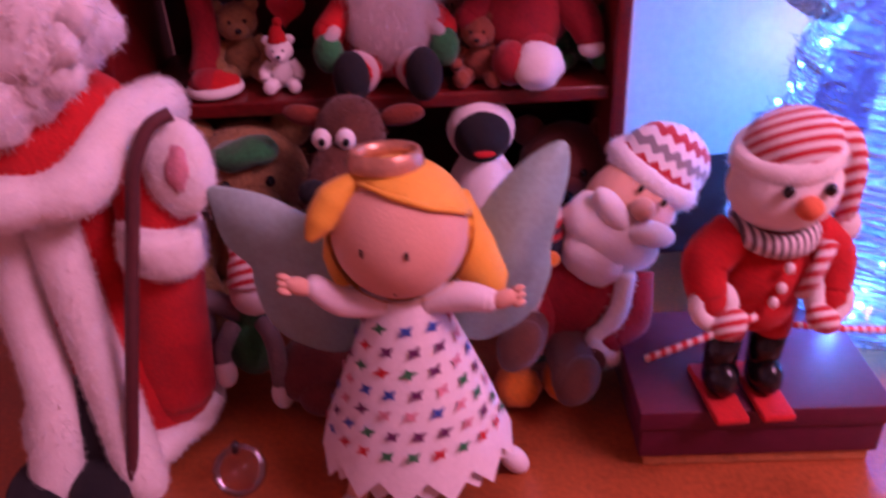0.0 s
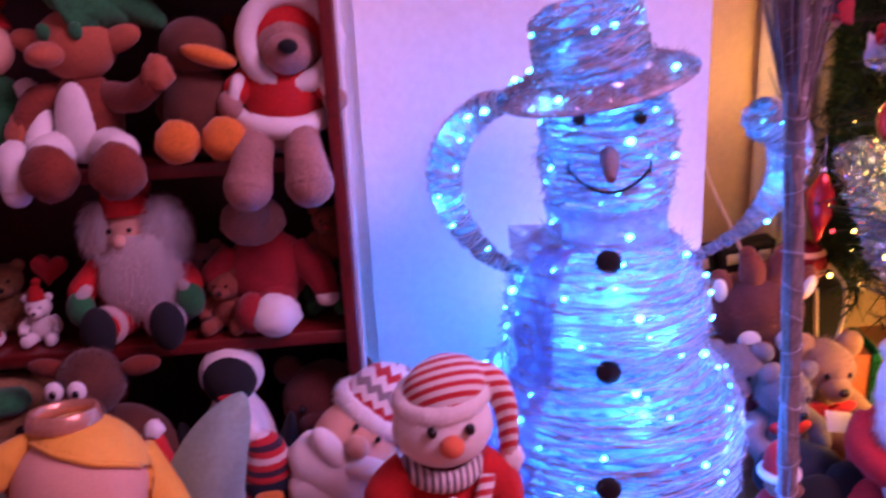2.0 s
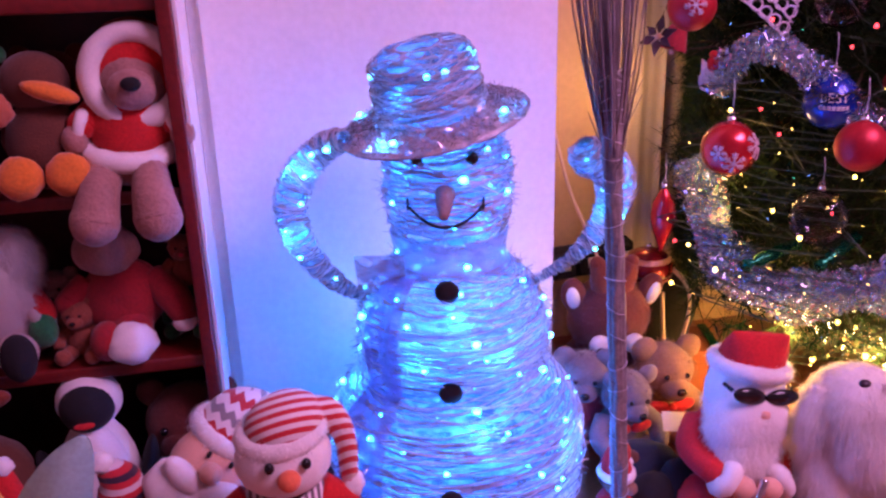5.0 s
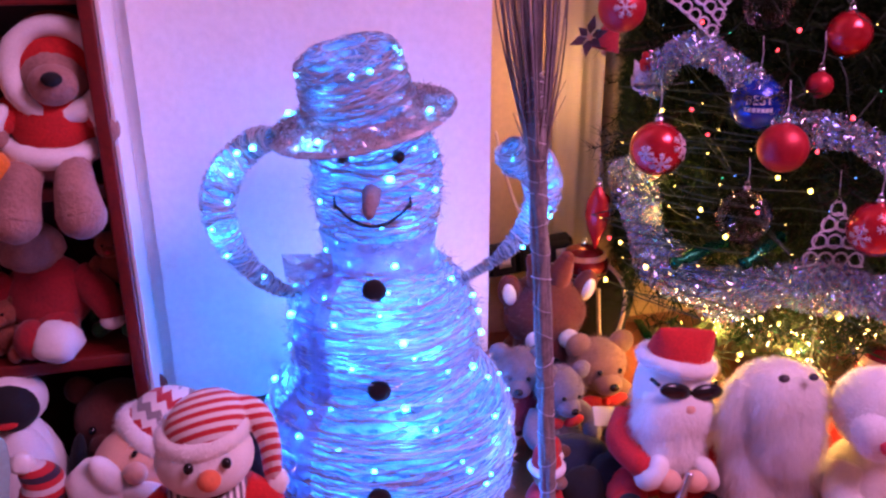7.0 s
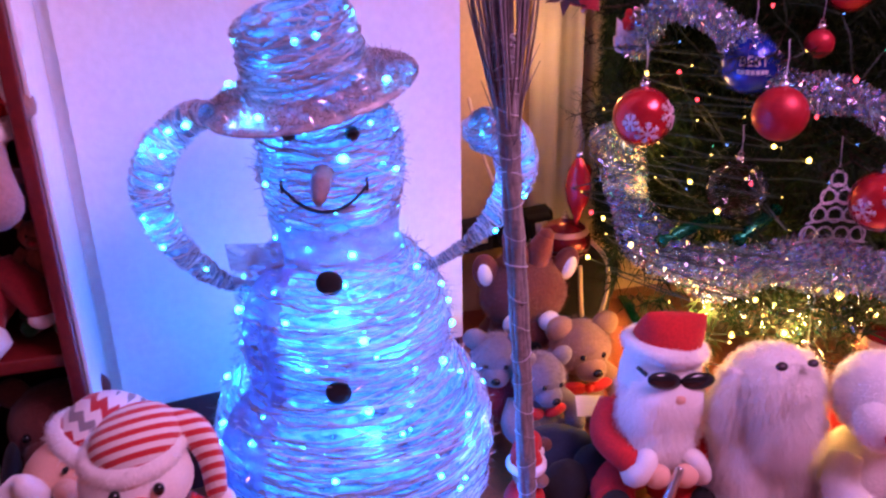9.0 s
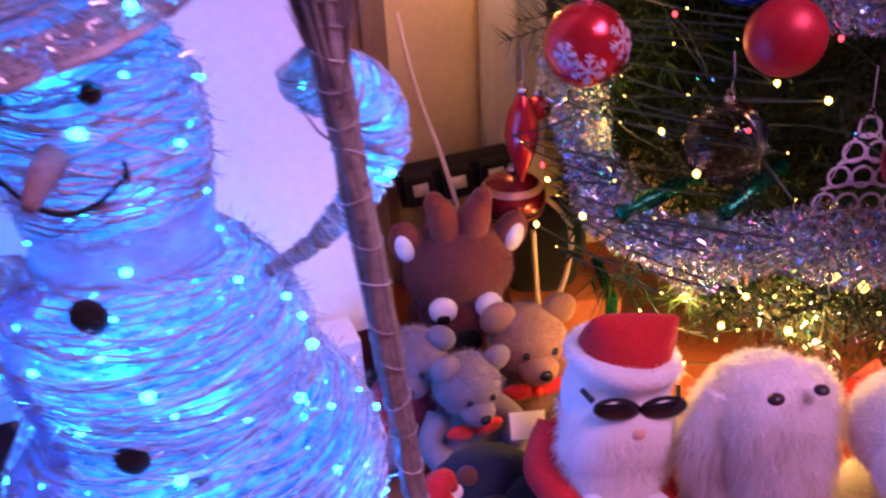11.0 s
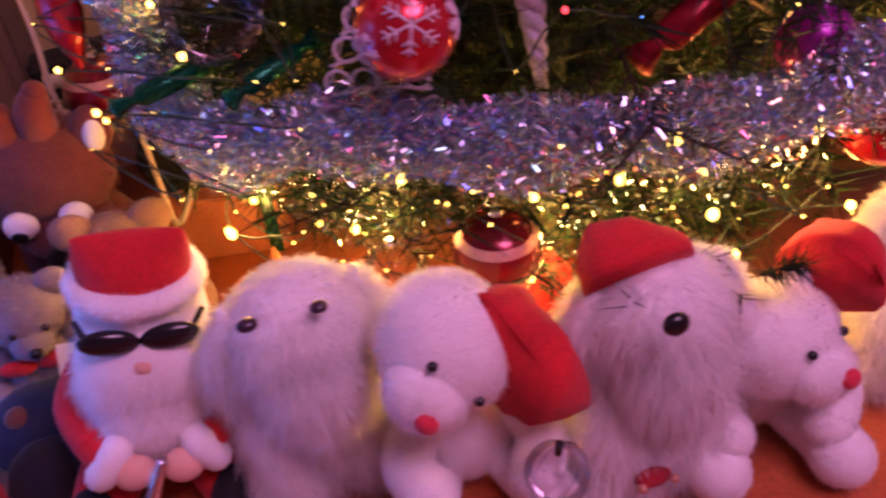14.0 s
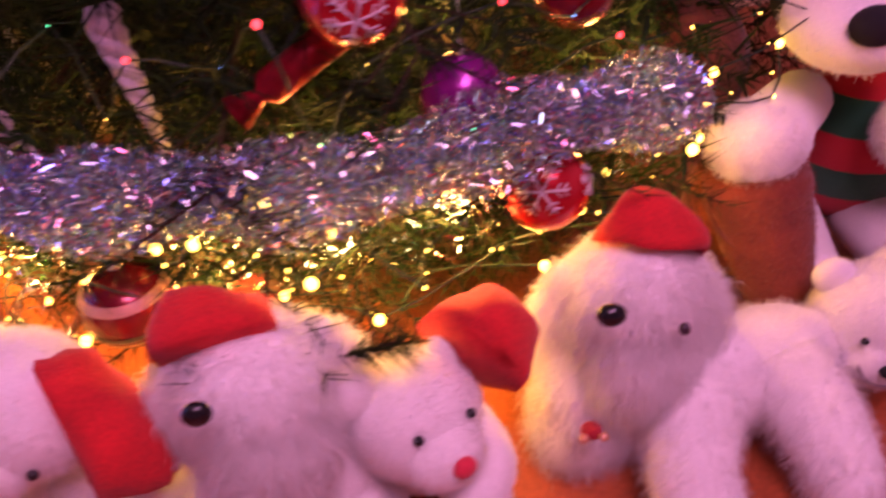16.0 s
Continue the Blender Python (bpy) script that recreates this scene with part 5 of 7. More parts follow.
BAUBLE_RED = material("red_bauble", (0.55, 0.015, 0.03), 0.22, metal=0.55, vary=0.1, scale=12, bump=0.05, coat=0.6)
BAUBLE_DULL = material("matt_red_bauble", (0.45, 0.012, 0.03), 0.42, metal=0.4, vary=0.15, bump=0.1)
BAUBLE_BLUE = material("blue_bauble", (0.01, 0.04, 0.4), 0.25, metal=0.4, vary=0.1, bump=0, coat=0.5)
BAUBLE_PURPLE = material("purple_bauble", (0.35, 0.02, 0.32), 0.25, metal=0.5, vary=0.15, bump=0.05, coat=0.5)
BAUBLE_WINE = material("wine_bauble", (0.22, 0.008, 0.02), 0.25, metal=0.5, vary=0.2, bump=0.05, coat=0.5)
FROST = material("white_glitter", (0.75, 0.66, 0.7), 0.6, vary=0.35, scale=300, bump=0.8, bump_scale=900)
GOLD_BAND = material("copper_band", (0.62, 0.34, 0.26), 0.4, metal=0.4, vary=0.3, bump=0.4, bump_scale=600)
DARK_BAND = material("dark_band", (0.05, 0.03, 0.04), 0.3, metal=0.4, bump=0)
GLASS = clear("clear_plastic", (0.93, 0.9, 0.93), 0.04, 0.8)


def hang(t, top, up):
    part("cap", Shape().tube([top, top + Vector((0, 0, 0.008))], 0.0065, seg=12).ring(top + Vector((0, 0, 0.011)), 0.004, 0.0008, (90, 0, 0), n=10, seg=5), SILVER, t, "silver cap")
    part("thread_loop", Shape().tube([top + Vector((0, 0, 0.012)), top + Vector((0.002, 0.001, 0.012 + up * 0.5)), top + Vector((0, 0.003, 0.012 + up))], 0.0006, seg=4), THREAD, t)


def flake(t, r, towards, size, turn=0.0):
    """A six-armed snowflake laid on the ball, on the side that faces a point."""
    n = Vector(towards).normalized()
    x = Vector((0, 0, 1)).cross(n).normalized()
    y = n.cross(x)
    s = Shape()

    def at(u, v):
        p = n * r + x * u + y * v
        return p.normalized() * (r + 0.0006)

    for k in range(6):
        a = turn + k * math.pi / 3
        c, d = math.cos(a), math.sin(a)
        s.tube([at(c * size * q, d * size * q) for q in (0, 0.35, 0.7, 1.0)], 0.0011, seg=5)
        for q in (0.45, 0.72):
            for sg in (-1, 1):
                e = a + sg * 0.9
                s.tube([at(c * size * q, d * size * q), at(c * size * q + math.cos(e) * size * 0.3, d * size * q + math.sin(e) * size * 0.3)], 0.0009, seg=4)
    part("snowflake", s, FROST, t, "white glitter snowflake")


def bauble(where, r, mat, label, flakes=(), squash=1.0, up=0.05):
    t = thing("bauble", label, "bauble", Matrix.Translation(where), group="baubles on the tree")
    b = part("ball", Shape().ball((0, 0, 0), (r, r, r * squash), u=36, v=24), mat, t)
    hang(t, Vector((0, 0, r * squash - 0.001)), up)
    for towards, size, turn in flakes:
        flake(b, r, towards, size, turn)
    return t


bauble((0.985, 0.962, 0.577), 0.0405, BAUBLE_RED, "red bauble with white glitter snowflakes", [((0.55, -0.8, 0.25), 0.02, 0.2), ((-0.3, -0.9, -0.35), 0.018, 0.5), ((-0.75, -0.6, 0.0), 0.012, 0.1), ((0.9, -0.2, -0.2), 0.016, 0.4)])
blue = bauble((1.177, 1.005, 0.628), 0.042, BAUBLE_BLUE, "blue bauble with white lettering")
bauble((1.274, 0.822, 0.468), 0.0405, BAUBLE_RED, "red bauble with a large white glitter snowflake", [((-0.1, -0.85, 0.45), 0.027, 0.3), ((0.85, -0.4, 0.2), 0.018, 0.0), ((-0.9, -0.3, -0.1), 0.018, 0.0)])
bauble((1.727, 0.768, 0.294), 0.0405, BAUBLE_RED, "red bauble with a white glitter snowflake", [((-0.35, -0.75, 0.45), 0.027, 0.1), ((0.8, -0.5, 0.3), 0.016, 0.4)])
bauble((1.67, 0.818, 0.372), 0.0365, BAUBLE_PURPLE, "shiny purple bauble with a pale band")
bauble((1.145, 0.885, 0.585), 0.036, BAUBLE_DULL, "plain matt red bauble")
bauble((0.959, 1.056, 0.775), 0.036, BAUBLE_DULL, "plain dark red bauble with a snowflake", [((-0.3, -0.9, 0.1), 0.018, 0.1)])
bauble((1.29, 0.96, 0.735), 0.034, BAUBLE_RED, "small shiny red bauble")
bauble((1.37, 0.9, 0.66), 0.036, BAUBLE_RED, "shiny red bauble beside the tinsel")
bauble((1.252, 0.96, 0.66), 0.02, BAUBLE_DULL, "tiny red bauble above the tinsel")
bauble((1.07, 1.32, 0.385), 0.019, BAUBLE_RED, "tiny shiny red bauble")
bauble((1.585, 0.79, 0.49), 0.0405, BAUBLE_RED, "red bauble with white glitter snowflakes", [((-0.1, -0.8, -0.1), 0.027, 0.2), ((0.4, -0.7, 0.5), 0.02, 0.4)])
bauble((1.78, 0.84, 0.44), 0.036, BAUBLE_WINE, "dark wine red bauble")

# writing on the blue bauble: one legible word, one line that cannot be read
WHITE_PRINT = material("white_print", (0.75, 0.75, 0.78), 0.6, vary=0.05, bump=0)


def wrap(me, r, n):
    """Bends flat lettering in x and y round a ball."""
    n = Vector(n).normalized()
    x = Vector((0, 0, 1)).cross(n).normalized()
    y = n.cross(x)
    for v in me.vertices:
        p = (n * r + x * v.co.x + y * v.co.y).normalized()
        v.co = p * (r + 0.0008 + v.co.z)


def lettering(text, size, r, n, rise, parent):
    cu = bpy.data.curves.new("word", "FONT")
    cu.body, cu.size, cu.align_x, cu.align_y, cu.extrude, cu.resolution_u = text, size, "CENTER", "CENTER", 0.0003, 4
    tmp = bpy.data.objects.new("word", cu)
    scene.collection.objects.link(tmp)
    me = bpy.data.meshes.new_from_object(tmp.evaluated_get(bpy.context.evaluated_depsgraph_get()))
    bpy.data.objects.remove(tmp)
    for v in me.vertices:
        v.co.y += rise
    wrap(me, r, n)
    me.materials.append(WHITE_PRINT)
    ob = new("lettering", me)
    ob.parent = parent
    return tagged(ob, "white printed word")


AIM = (-0.5, -0.86, 0.12)
lettering("BEST", 0.021, 0.042, AIM, 0.006, blue)
bars = Shape()
for k in range(7):
    bars.box((-0.021 + k * 0.007, -0.009, 0), (0.0056, 0.0065, 0.0006), bevel=0)
me = bars.mesh("print_line", WHITE_PRINT, False)
wrap(me, 0.042, AIM)
line = new("print_line", me)
line.parent = blue
tagged(line, "white illegible printed line")


def banded_bauble(where, r, tall, label):
    t = thing("banded_bauble", label, "bauble", Matrix.Translation(where), group="baubles on the tree")
    pr = [(r * math.sin(a), tall * math.cos(a)) for a in np.linspace(0.02, math.pi - 0.02, 20)]
    part("ball", Shape().lathe(pr[::-1], seg=40), BAUBLE_WINE, t)
    for a, w, m in ((1.0, 0.12, GOLD_BAND), (2.0, 0.05, GOLD_BAND), (1.75, 0.06, DARK_BAND), (2.35, 0.05, DARK_BAND)):
        q = [(r * math.sin(b) + 0.0007, tall * math.cos(b)) for b in np.linspace(a + w, a - w, 4)]
        part("band", Shape().lathe(q, seg=40), m, t, "glittering painted band")
    hang(t, Vector((0, 0, tall - 0.001)), 0.05)


banded_bauble((1.003, 1.24, 0.287), 0.048, 0.04, "squat wine red bauble with copper bands")
banded_bauble((1.345, 0.828, 0.222), 0.045, 0.041, "squat wine red bauble with copper bands, lit by lamps")


def clear_ball(where, r, label, rough=0.0, hung=True):
    t = thing("clear_bauble", label, "bauble", Matrix.Translation(where), group="baubles on the tree")
    part("ball", Shape().ball((0, 0, 0), r, u=32, v=20).wobble(rough, 0.012), GLASS, t)
    part("rim", Shape().ring((0, 0, 0), r + 0.0006, 0.0009, (80, 0, 20)), GLASS, t)
    if hung:
        hang(t, Vector((0, 0, r - 0.001)), 0.04)
    else:
        part("cap", Shape().tube([(0, 0, r - 0.001), (0.002, 0, r + 0.012)], 0.004, seg=10), BLACK_GLOSS, t)


clear_ball((1.14, 0.95, 0.46), 0.044, "clear plastic bauble hanging in the dark branches")
clear_ball((1.252, 0.885, 0.183), 0.033, "crackled clear glass bauble", 0.002)
clear_ball((1.322, 0.643, 0.11), 0.03, "clear rose glass bauble resting between two white toys", 0.001, False)
clear_ball((1.2, 1.04, 0.775), 0.04, "clear rose plastic bauble high on the tree")
clear_ball((-0.25, 0.648, 0.03), 0.029, "clear plastic bauble lying on the wooden floor", 0.001, False)


def drop():
    t = thing("drop_ornament", "long pointed shiny red glass drop", "ornament", pose(0.995, 1.175, 0.404))
    pr = [(0.002, -0.062), (0.008, -0.045), (0.018, -0.02), (0.0225, 0.005), (0.019, 0.03), (0.009, 0.05), (0.003, 0.058)]
    part("drop", Shape().lathe(pr, seg=16, wave=0.06, waves=8), BAUBLE_RED, t)
    hang(t, Vector((0, 0, 0.057)), 0.05)


drop()


def filigree_tree(at, scale, label):
    t = thing("filigree_ornament", label, "ornament", at)
    s = Shape()
    for j, (w, z) in enumerate(((0.012, 0.055), (0.024, 0.032), (0.036, 0.008), (0.048, -0.018), (0.055, -0.045))):
        n = 1 + j
        for k in range(n):
            x = (k - (n - 1) / 2) * 0.021
            s.ring((x * scale, 0, z * scale), 0.0098 * scale, 0.0016, (90, 0, 0), n=16, seg=6)
        s.tube(smooth_path([(-w * scale, 0, (z - 0.012) * scale), (0, 0, (z - 0.006) * scale), (w * scale, 0, (z - 0.012) * scale)], 5), 0.0015, seg=6)
    s.tube([(0, 0, 0.075 * scale), (0.052 * scale, 0, -0.055 * scale), (-0.052 * scale, 0, -0.055 * scale)], 0.0014, seg=6, closed=True)
    part("lattice", s, FROST, t, "pale cut-out lattice")
    part("thread_loop", Shape().tube([(0, 0, 0.075 * scale), (0, 0.002, 0.11 * scale)], 0.0006, seg=4), THREAD, t)


filigree_tree(pose(1.262, 0.885, 0.42, -8, 0, -18), 1.1, "pale cut-out filigree tree ornament")
filigree_tree(pose(1.13, 1.085, 0.79, -8, 40, -25), 0.9, "silver filigree star ornament on the branches")


def icicle():
    t = thing("icicle_ornament", "long white twisted icicle ornament", "ornament", pose(1.41, 0.87, 0.385, 0, 0, -15))
    s = Shape()
    n = 60
    for k in range(3):
        pts, rad = [], []
        for i in range(n):
            u = i / (n - 1)
            r = 0.011 * (1 - u) + 0.003
            a = u * 16 + k * 2.094
            pts.append((-0.012 + 0.018 * u + r * 0.55 * math.cos(a), r * 0.55 * math.sin(a), 0.09 - 0.145 * u))
            rad.append(r * 0.62)
        s.tube(pts, rad, 0, 7)
    part("shaft", s, FROST, t)
    part("thread_loop", Shape().tube([(-0.012, 0, 0.089), (-0.012, 0.002, 0.15)], 0.0006, seg=4), THREAD, t)


icicle()
GREEN_FOIL = material("green_foil", (0.01, 0.16, 0.07), 0.22, metal=0.7, vary=0.3, scale=60, bump=0.3, bump_scale=120)
RED_FOIL = material("red_foil", (0.3, 0.008, 0.02), 0.3, metal=0.5, vary=0.3, scale=60, bump=0.3, bump_scale=120)


def cracker(at, mat, label, ln=0.05, r=0.013):
    t = thing("cracker_ornament", label, "ornament", at)
    part("roll", Shape().lathe([(0.002, -ln * 1.0), (r * 1.1, -ln * 0.95), (r * 0.4, -ln * 0.62), (r, -ln * 0.5), (r, ln * 0.5), (r * 0.4, ln * 0.62), (r * 1.1, ln * 0.95), (0.002, ln)], rot=(0, 90, 0), seg=16, wave=0.05, waves=6), mat, t)


cracker(pose(1.09, 0.985, 0.392, 0, -8, 15), GREEN_FOIL, "shiny green foil cracker on a low branch", 0.06, 0.0105)
cracker(pose(1.18, 0.945, 0.402, 0, -12, 25), GREEN_FOIL, "shiny green foil cracker on a branch", 0.055, 0.0095)
cracker(pose(1.545, 0.83, 0.425, 0, -28, 5), RED_FOIL, "dark red foil cracker among the branches", 0.075, 0.016)


def sleigh():
    t = thing("sleigh_ornament", "small white and red sleigh ornament", "ornament", pose(1.06, 1.16, 0.655, 0, 0, -20))
    part("runner", Shape().tube(smooth_path([(-0.02, 0, 0.0), (-0.015, 0, -0.022), (0.012, 0, -0.024), (0.022, 0, -0.01)], 6), 0.0022, seg=6), FROST, t)
    part("seat", Shape().slab([(-0.018, -0.012), (0.016, -0.014), (0.02, 0.004), (0.0, 0.012), (-0.018, 0.028)], 0.008), FROST, t)
    part("rider", Shape().ball((0.0, 0, 0.018), (0.011, 0.009, 0.013)).ball((0, 0, 0.034), 0.007), RED_FELT, t, "red rider")


sleigh()


def fairy_lights(label, spots, bulbs, size, name="fairy_lights"):
    t = thing(name, label, "string lights")
    part("cable", Shape().tube(smooth_path(spots, 3), 0.0011, seg=4), GREEN_WIRE, t, "thin dark cable")
    meshes = [Shape().ball((0, 0, 0), (size * k, size * k, size * k * 1.2), u=10, v=6).mesh("bulb", m) for k, m in zip((1.4, 0.35, 0.3, 1.15, 0.4, 0.35, 0.3), bulbs * (7 if len(bulbs) == 1 else 1))]
    for i, p in enumerate(spots):
        ob = new("bulb", meshes[i % len(meshes)])
        ob.parent, ob.location = t, Vector(p) + Vector((0, -0.004, 0.002))


g = random.Random(21)
low = []
for row, (za, zb) in enumerate(((0.13, 0.19), (0.18, 0.24), (0.22, 0.29), (0.26, 0.33), (0.3, 0.36))):
    rowspots = []
    for k in range(24):
        a = radians(214 + 104 * (k + g.random() * 1.8) / 24)
        rowspots.append(on_tree(a, g.uniform(za, zb), g.uniform(0.84, 0.97)))
    low += rowspots if row % 2 == 0 else rowspots[::-1]
fairy_lights("warm white fairy lights wound through the lowest branches", low, [LAMP_WARM], 0.0036)
edge = [on_tree(radians(203 + 30 * ((k * 0.618) % 1)), 0.29 + 0.36 * k / 36, g.uniform(0.9, 1.03)) for k in range(36)]
fairy_lights("warm white fairy lights climbing the outer branches", edge, [LAMP_WARM], 0.0024)
high = []
for k in range(170):
    a = radians(200 + 115 * ((k * 0.618) % 1))
    high.append(on_tree(a, 0.34 + 0.75 * k / 170 + g.uniform(-0.02, 0.02), g.uniform(0.82, 1.0)))
high.sort(key=lambda p: (round(p.z * 9), p.x))
fairy_lights("tiny multicoloured fairy lights among the branches", high, [LAMP_RED, LAMP_GREEN, LAMP_WARM, LAMP_RED, LAMP_BLUE], 0.0022)
for p, w in (((1.14, 0.99, 0.25), 4.0), ((1.26, 0.93, 0.24), 5.0), ((1.4, 0.83, 0.165), 0.9), ((1.735, 0.835, 0.17), 0.5), ((1.6, 0.8, 0.18), 0.4), ((1.1, 1.14, 0.5), 0.6), ((1.42, 0.87, 0.19), 4.0), ((1.53, 0.84, 0.24), 3.8), ((1.66, 0.85, 0.25), 3.8), ((1.84, 0.85, 0.31), 2.8), ((1.22, 1.1, 0.14), 1.5), ((1.42, 1.0, 0.12), 1.0), ((1.68, 0.93, 0.38), 0.8), ((1.08, 1.12, 0.42), 0.15), ((1.03, 1.4, 0.6), 1.1)):
    point_lamp("fairy_glow", p, WARM, w, 0.02)


def bell():
    t = thing("bell_ornament", "small dark red cloth bell in the branches", "ornament", pose(0.985, 1.15, 0.725, 0, 14, 0))
    part("bell", Shape().lathe([(0.024, -0.024), (0.02, -0.01), (0.016, 0.008), (0.01, 0.02), (0.002, 0.024)], seg=20, wave=0.04, waves=6), DEEP_RED, t)
    part("clapper", Shape().ball((0, 0, -0.026), 0.006, u=10, v=6), GOLD_BAND, t, "dull gold clapper")
    part("thread_loop", Shape().tube([(0, 0, 0.024), (0.002, 0, 0.06)], 0.0006, seg=4), THREAD, t)


bell()

# ---- more soft toys ----
def plush(name, label, at, size, fur, muzzle=None, paws=None, head_turn=(0, 0, 0), ear=0.2, ears=True, nose=None, arms=True, legs=True, fuzz=1200, shirt=None, group="", eyes=True):
    """A seated soft toy about as tall as size: body, head with ears, eyes and nose, arms and legs."""
    k = size
    muzzle, paws, nose = muzzle or fur, paws or fur, nose or BLACK_GLOSS
    t = thing(name, label, "soft toy", at, group)
    bs = Shape().ball((0, 0, 0.27 * k), (0.24 * k, 0.2 * k, 0.27 * k), lump=0.06, seed=k * 50)
    b = part("body", bs, shirt or fur, t)
    hs = Shape().ball((0, 0, 0), (0.235 * k, 0.215 * k, 0.215 * k), lump=0.05, seed=k * 77)
    h = part("head", hs, fur, t)
    h.matrix_basis = pose(0, -0.06 * k, 0.68 * k, *head_turn)
    if fuzz:
        part("fuzz", hs.fur(fuzz, 0.05 * k, 0.0008, 0.2, int(k * 900)), fur, h, kind="stuff")
        part("fuzz", bs.fur(fuzz, 0.05 * k, 0.0008, 0.2, int(k * 700)), shirt or fur, b, kind="stuff")
    part("muzzle", Shape().ball((0, -0.19 * k, -0.06 * k), (0.12 * k, 0.11 * k, 0.095 * k)), muzzle, h)
    part("nose", Shape().ball((0, -0.295 * k, -0.035 * k), (0.042 * k, 0.03 * k, 0.033 * k), u=12, v=8), nose, h)
    for x in (-1, 1):
        if eyes:
            part("eye", Shape().ball((0.085 * k * x, -0.195 * k, 0.045 * k), 0.022 * k, u=12, v=8), BLACK_GLOSS, h)
        if ears:
            part("ear", Shape().ball((0.19 * k * x, 0.02 * k, 0.17 * k), (ear * 0.42 * k, ear * 0.25 * k, ear * 0.42 * k)), fur, h)
        if arms:
            a = Shape()
            limb(a, [(0.19 * k * x, -0.02 * k, 0.44 * k), (0.3 * k * x, -0.13 * k, 0.32 * k), (0.27 * k * x, -0.24 * k, 0.24 * k)], [0.09 * k, 0.095 * k, 0.09 * k])
            part("arm", a, shirt or fur, t)
        if legs:
            a = Shape()
            limb(a, [(0.13 * k * x, -0.05 * k, 0.12 * k), (0.2 * k * x, -0.27 * k, 0.11 * k), (0.21 * k * x, -0.36 * k, 0.13 * k)], [0.12 * k, 0.11 * k, 0.12 * k])
            lg = part("leg", a, fur, t)
            part("paw", Shape().ball((0.21 * k * x, -0.41 * k, 0.14 * k), (0.1 * k, 0.06 * k, 0.12 * k)), paws, lg)
    return t, h


# teddies heaped beside the pier
t, h = plush("grey_teddy", "small grey-blue plush teddy bear in a red coat", pose(0.815, 1.075, 0.05, 0, 0, -6), 0.185, GREY_PLUSH, shirt=DEEP_RED, head_turn=(10, 0, -15), ear=0.25)
t, h = plush("grey_teddy", "grey plush teddy bear with a paper tag", pose(0.868, 1.03, 0.03, 0, 0, 8), 0.185, GREY_PLUSH, head_turn=(14, 8, 5), ear=0.25)
part("bow", Shape().ball((-0.02, -0.04, -0.042), (0.02, 0.008, 0.011), (0, 15, 0)).ball((0.02, -0.04, -0.042), (0.02, 0.008, 0.011), (0, -15, 0)), RED_FELT, h, "red ribbon bow")
PAPER = material("paper_tag", (0.72, 0.62, 0.55), 0.8, vary=0.06, bump=0.1)
solid("paper_tag", Shape().box((0, 0, 0), (0.05, 0.001, 0.032), bevel=0.0004), PAPER, "cream paper tag hanging on the grey teddy", "tag", pose(0.925, 0.95, 0.132, -35, 16, 10))
t, h = plush("tan_teddy", "tan plush teddy bear with a red ribbon bow", pose(0.972, 1.105, -0.004, 0, 0, 4), 0.228, TAN_PLUSH, head_turn=(6, 4, 0), ear=0.26)
part("bow", Shape().ball((-0.024, -0.045, -0.05), (0.024, 0.009, 0.012), (0, 12, 0)).ball((0.022, -0.045, -0.05), (0.024, 0.009, 0.012), (0, -12, 0)).ball((0, -0.05, -0.05), 0.008), RED_FELT, h, "red ribbon bow")


def reindeer(at, label, k, fur, tilt=0):
    t = thing("plush_reindeer", label, "soft toy", at)
    part("body", Shape().ball((0, 0.02, 0.27 * k), (0.26 * k, 0.2 * k, 0.28 * k), lump=0.08), fur, t)
    hs = Shape().ball((0, 0, 0), (0.25 * k, 0.21 * k, 0.25 * k), lump=0.05).ball((0, -0.1 * k, -0.17 * k), (0.2 * k, 0.16 * k, 0.16 * k))
    h = part("head", hs, fur, t)
    h.matrix_basis = pose(0, -0.04 * k, 0.68 * k, tilt, 0, 0)
    part("fuzz", hs.fur(2400, 0.035 * k, 0.0008, 0.2, 5), fur, h, kind="stuff")
    part("nose", Shape().ball((0, -0.27 * k, -0.2 * k), (0.065 * k, 0.05 * k, 0.06 * k)), BLACK_PLUSH, h, "black nose")
    for x in (-1, 1):
        e = part("eye", Shape().ball((0.1 * k * x, -0.215 * k, -0.04 * k), (0.062 * k, 0.05 * k, 0.062 * k)), WHITE_PLUSH, h, "white plush eye")
        part("pupil", Shape().ball((0.105 * k * x, -0.26 * k, -0.05 * k), (0.03 * k, 0.016 * k, 0.03 * k)), BLACK_GLOSS, e)
        er = part("ear", Shape().ball((0.225 * k * x, 0.0, 0.17 * k), (0.075 * k, 0.05 * k, 0.12 * k), (0, 12 * x, 0)), fur, h)
        part("ear_lining", Shape().ball((0.235 * k * x, -0.03 * k, 0.175 * k), (0.042 * k, 0.035 * k, 0.08 * k), (0, 12 * x, 0)), WHITE_PLUSH, er, "white ear lining")
        leg = Shape()
        limb(leg, [(0.14 * k * x, -0.06 * k, 0.12 * k), (0.2 * k * x, -0.26 * k, 0.1 * k)], [0.11 * k, 0.1 * k])
        part("leg", leg, fur, t)
        a = Shape()
        limb(a, [(0.05 * k * x, 0.0, 0.2 * k), (0.07 * k * x, 0.0, 0.3 * k), (0.1 * k * x, 0.02 * k, 0.37 * k)], [0.075 * k, 0.07 * k, 0.045 * k])
        part("antler", a, RUST_PLUSH, h, "rust red felt antler")


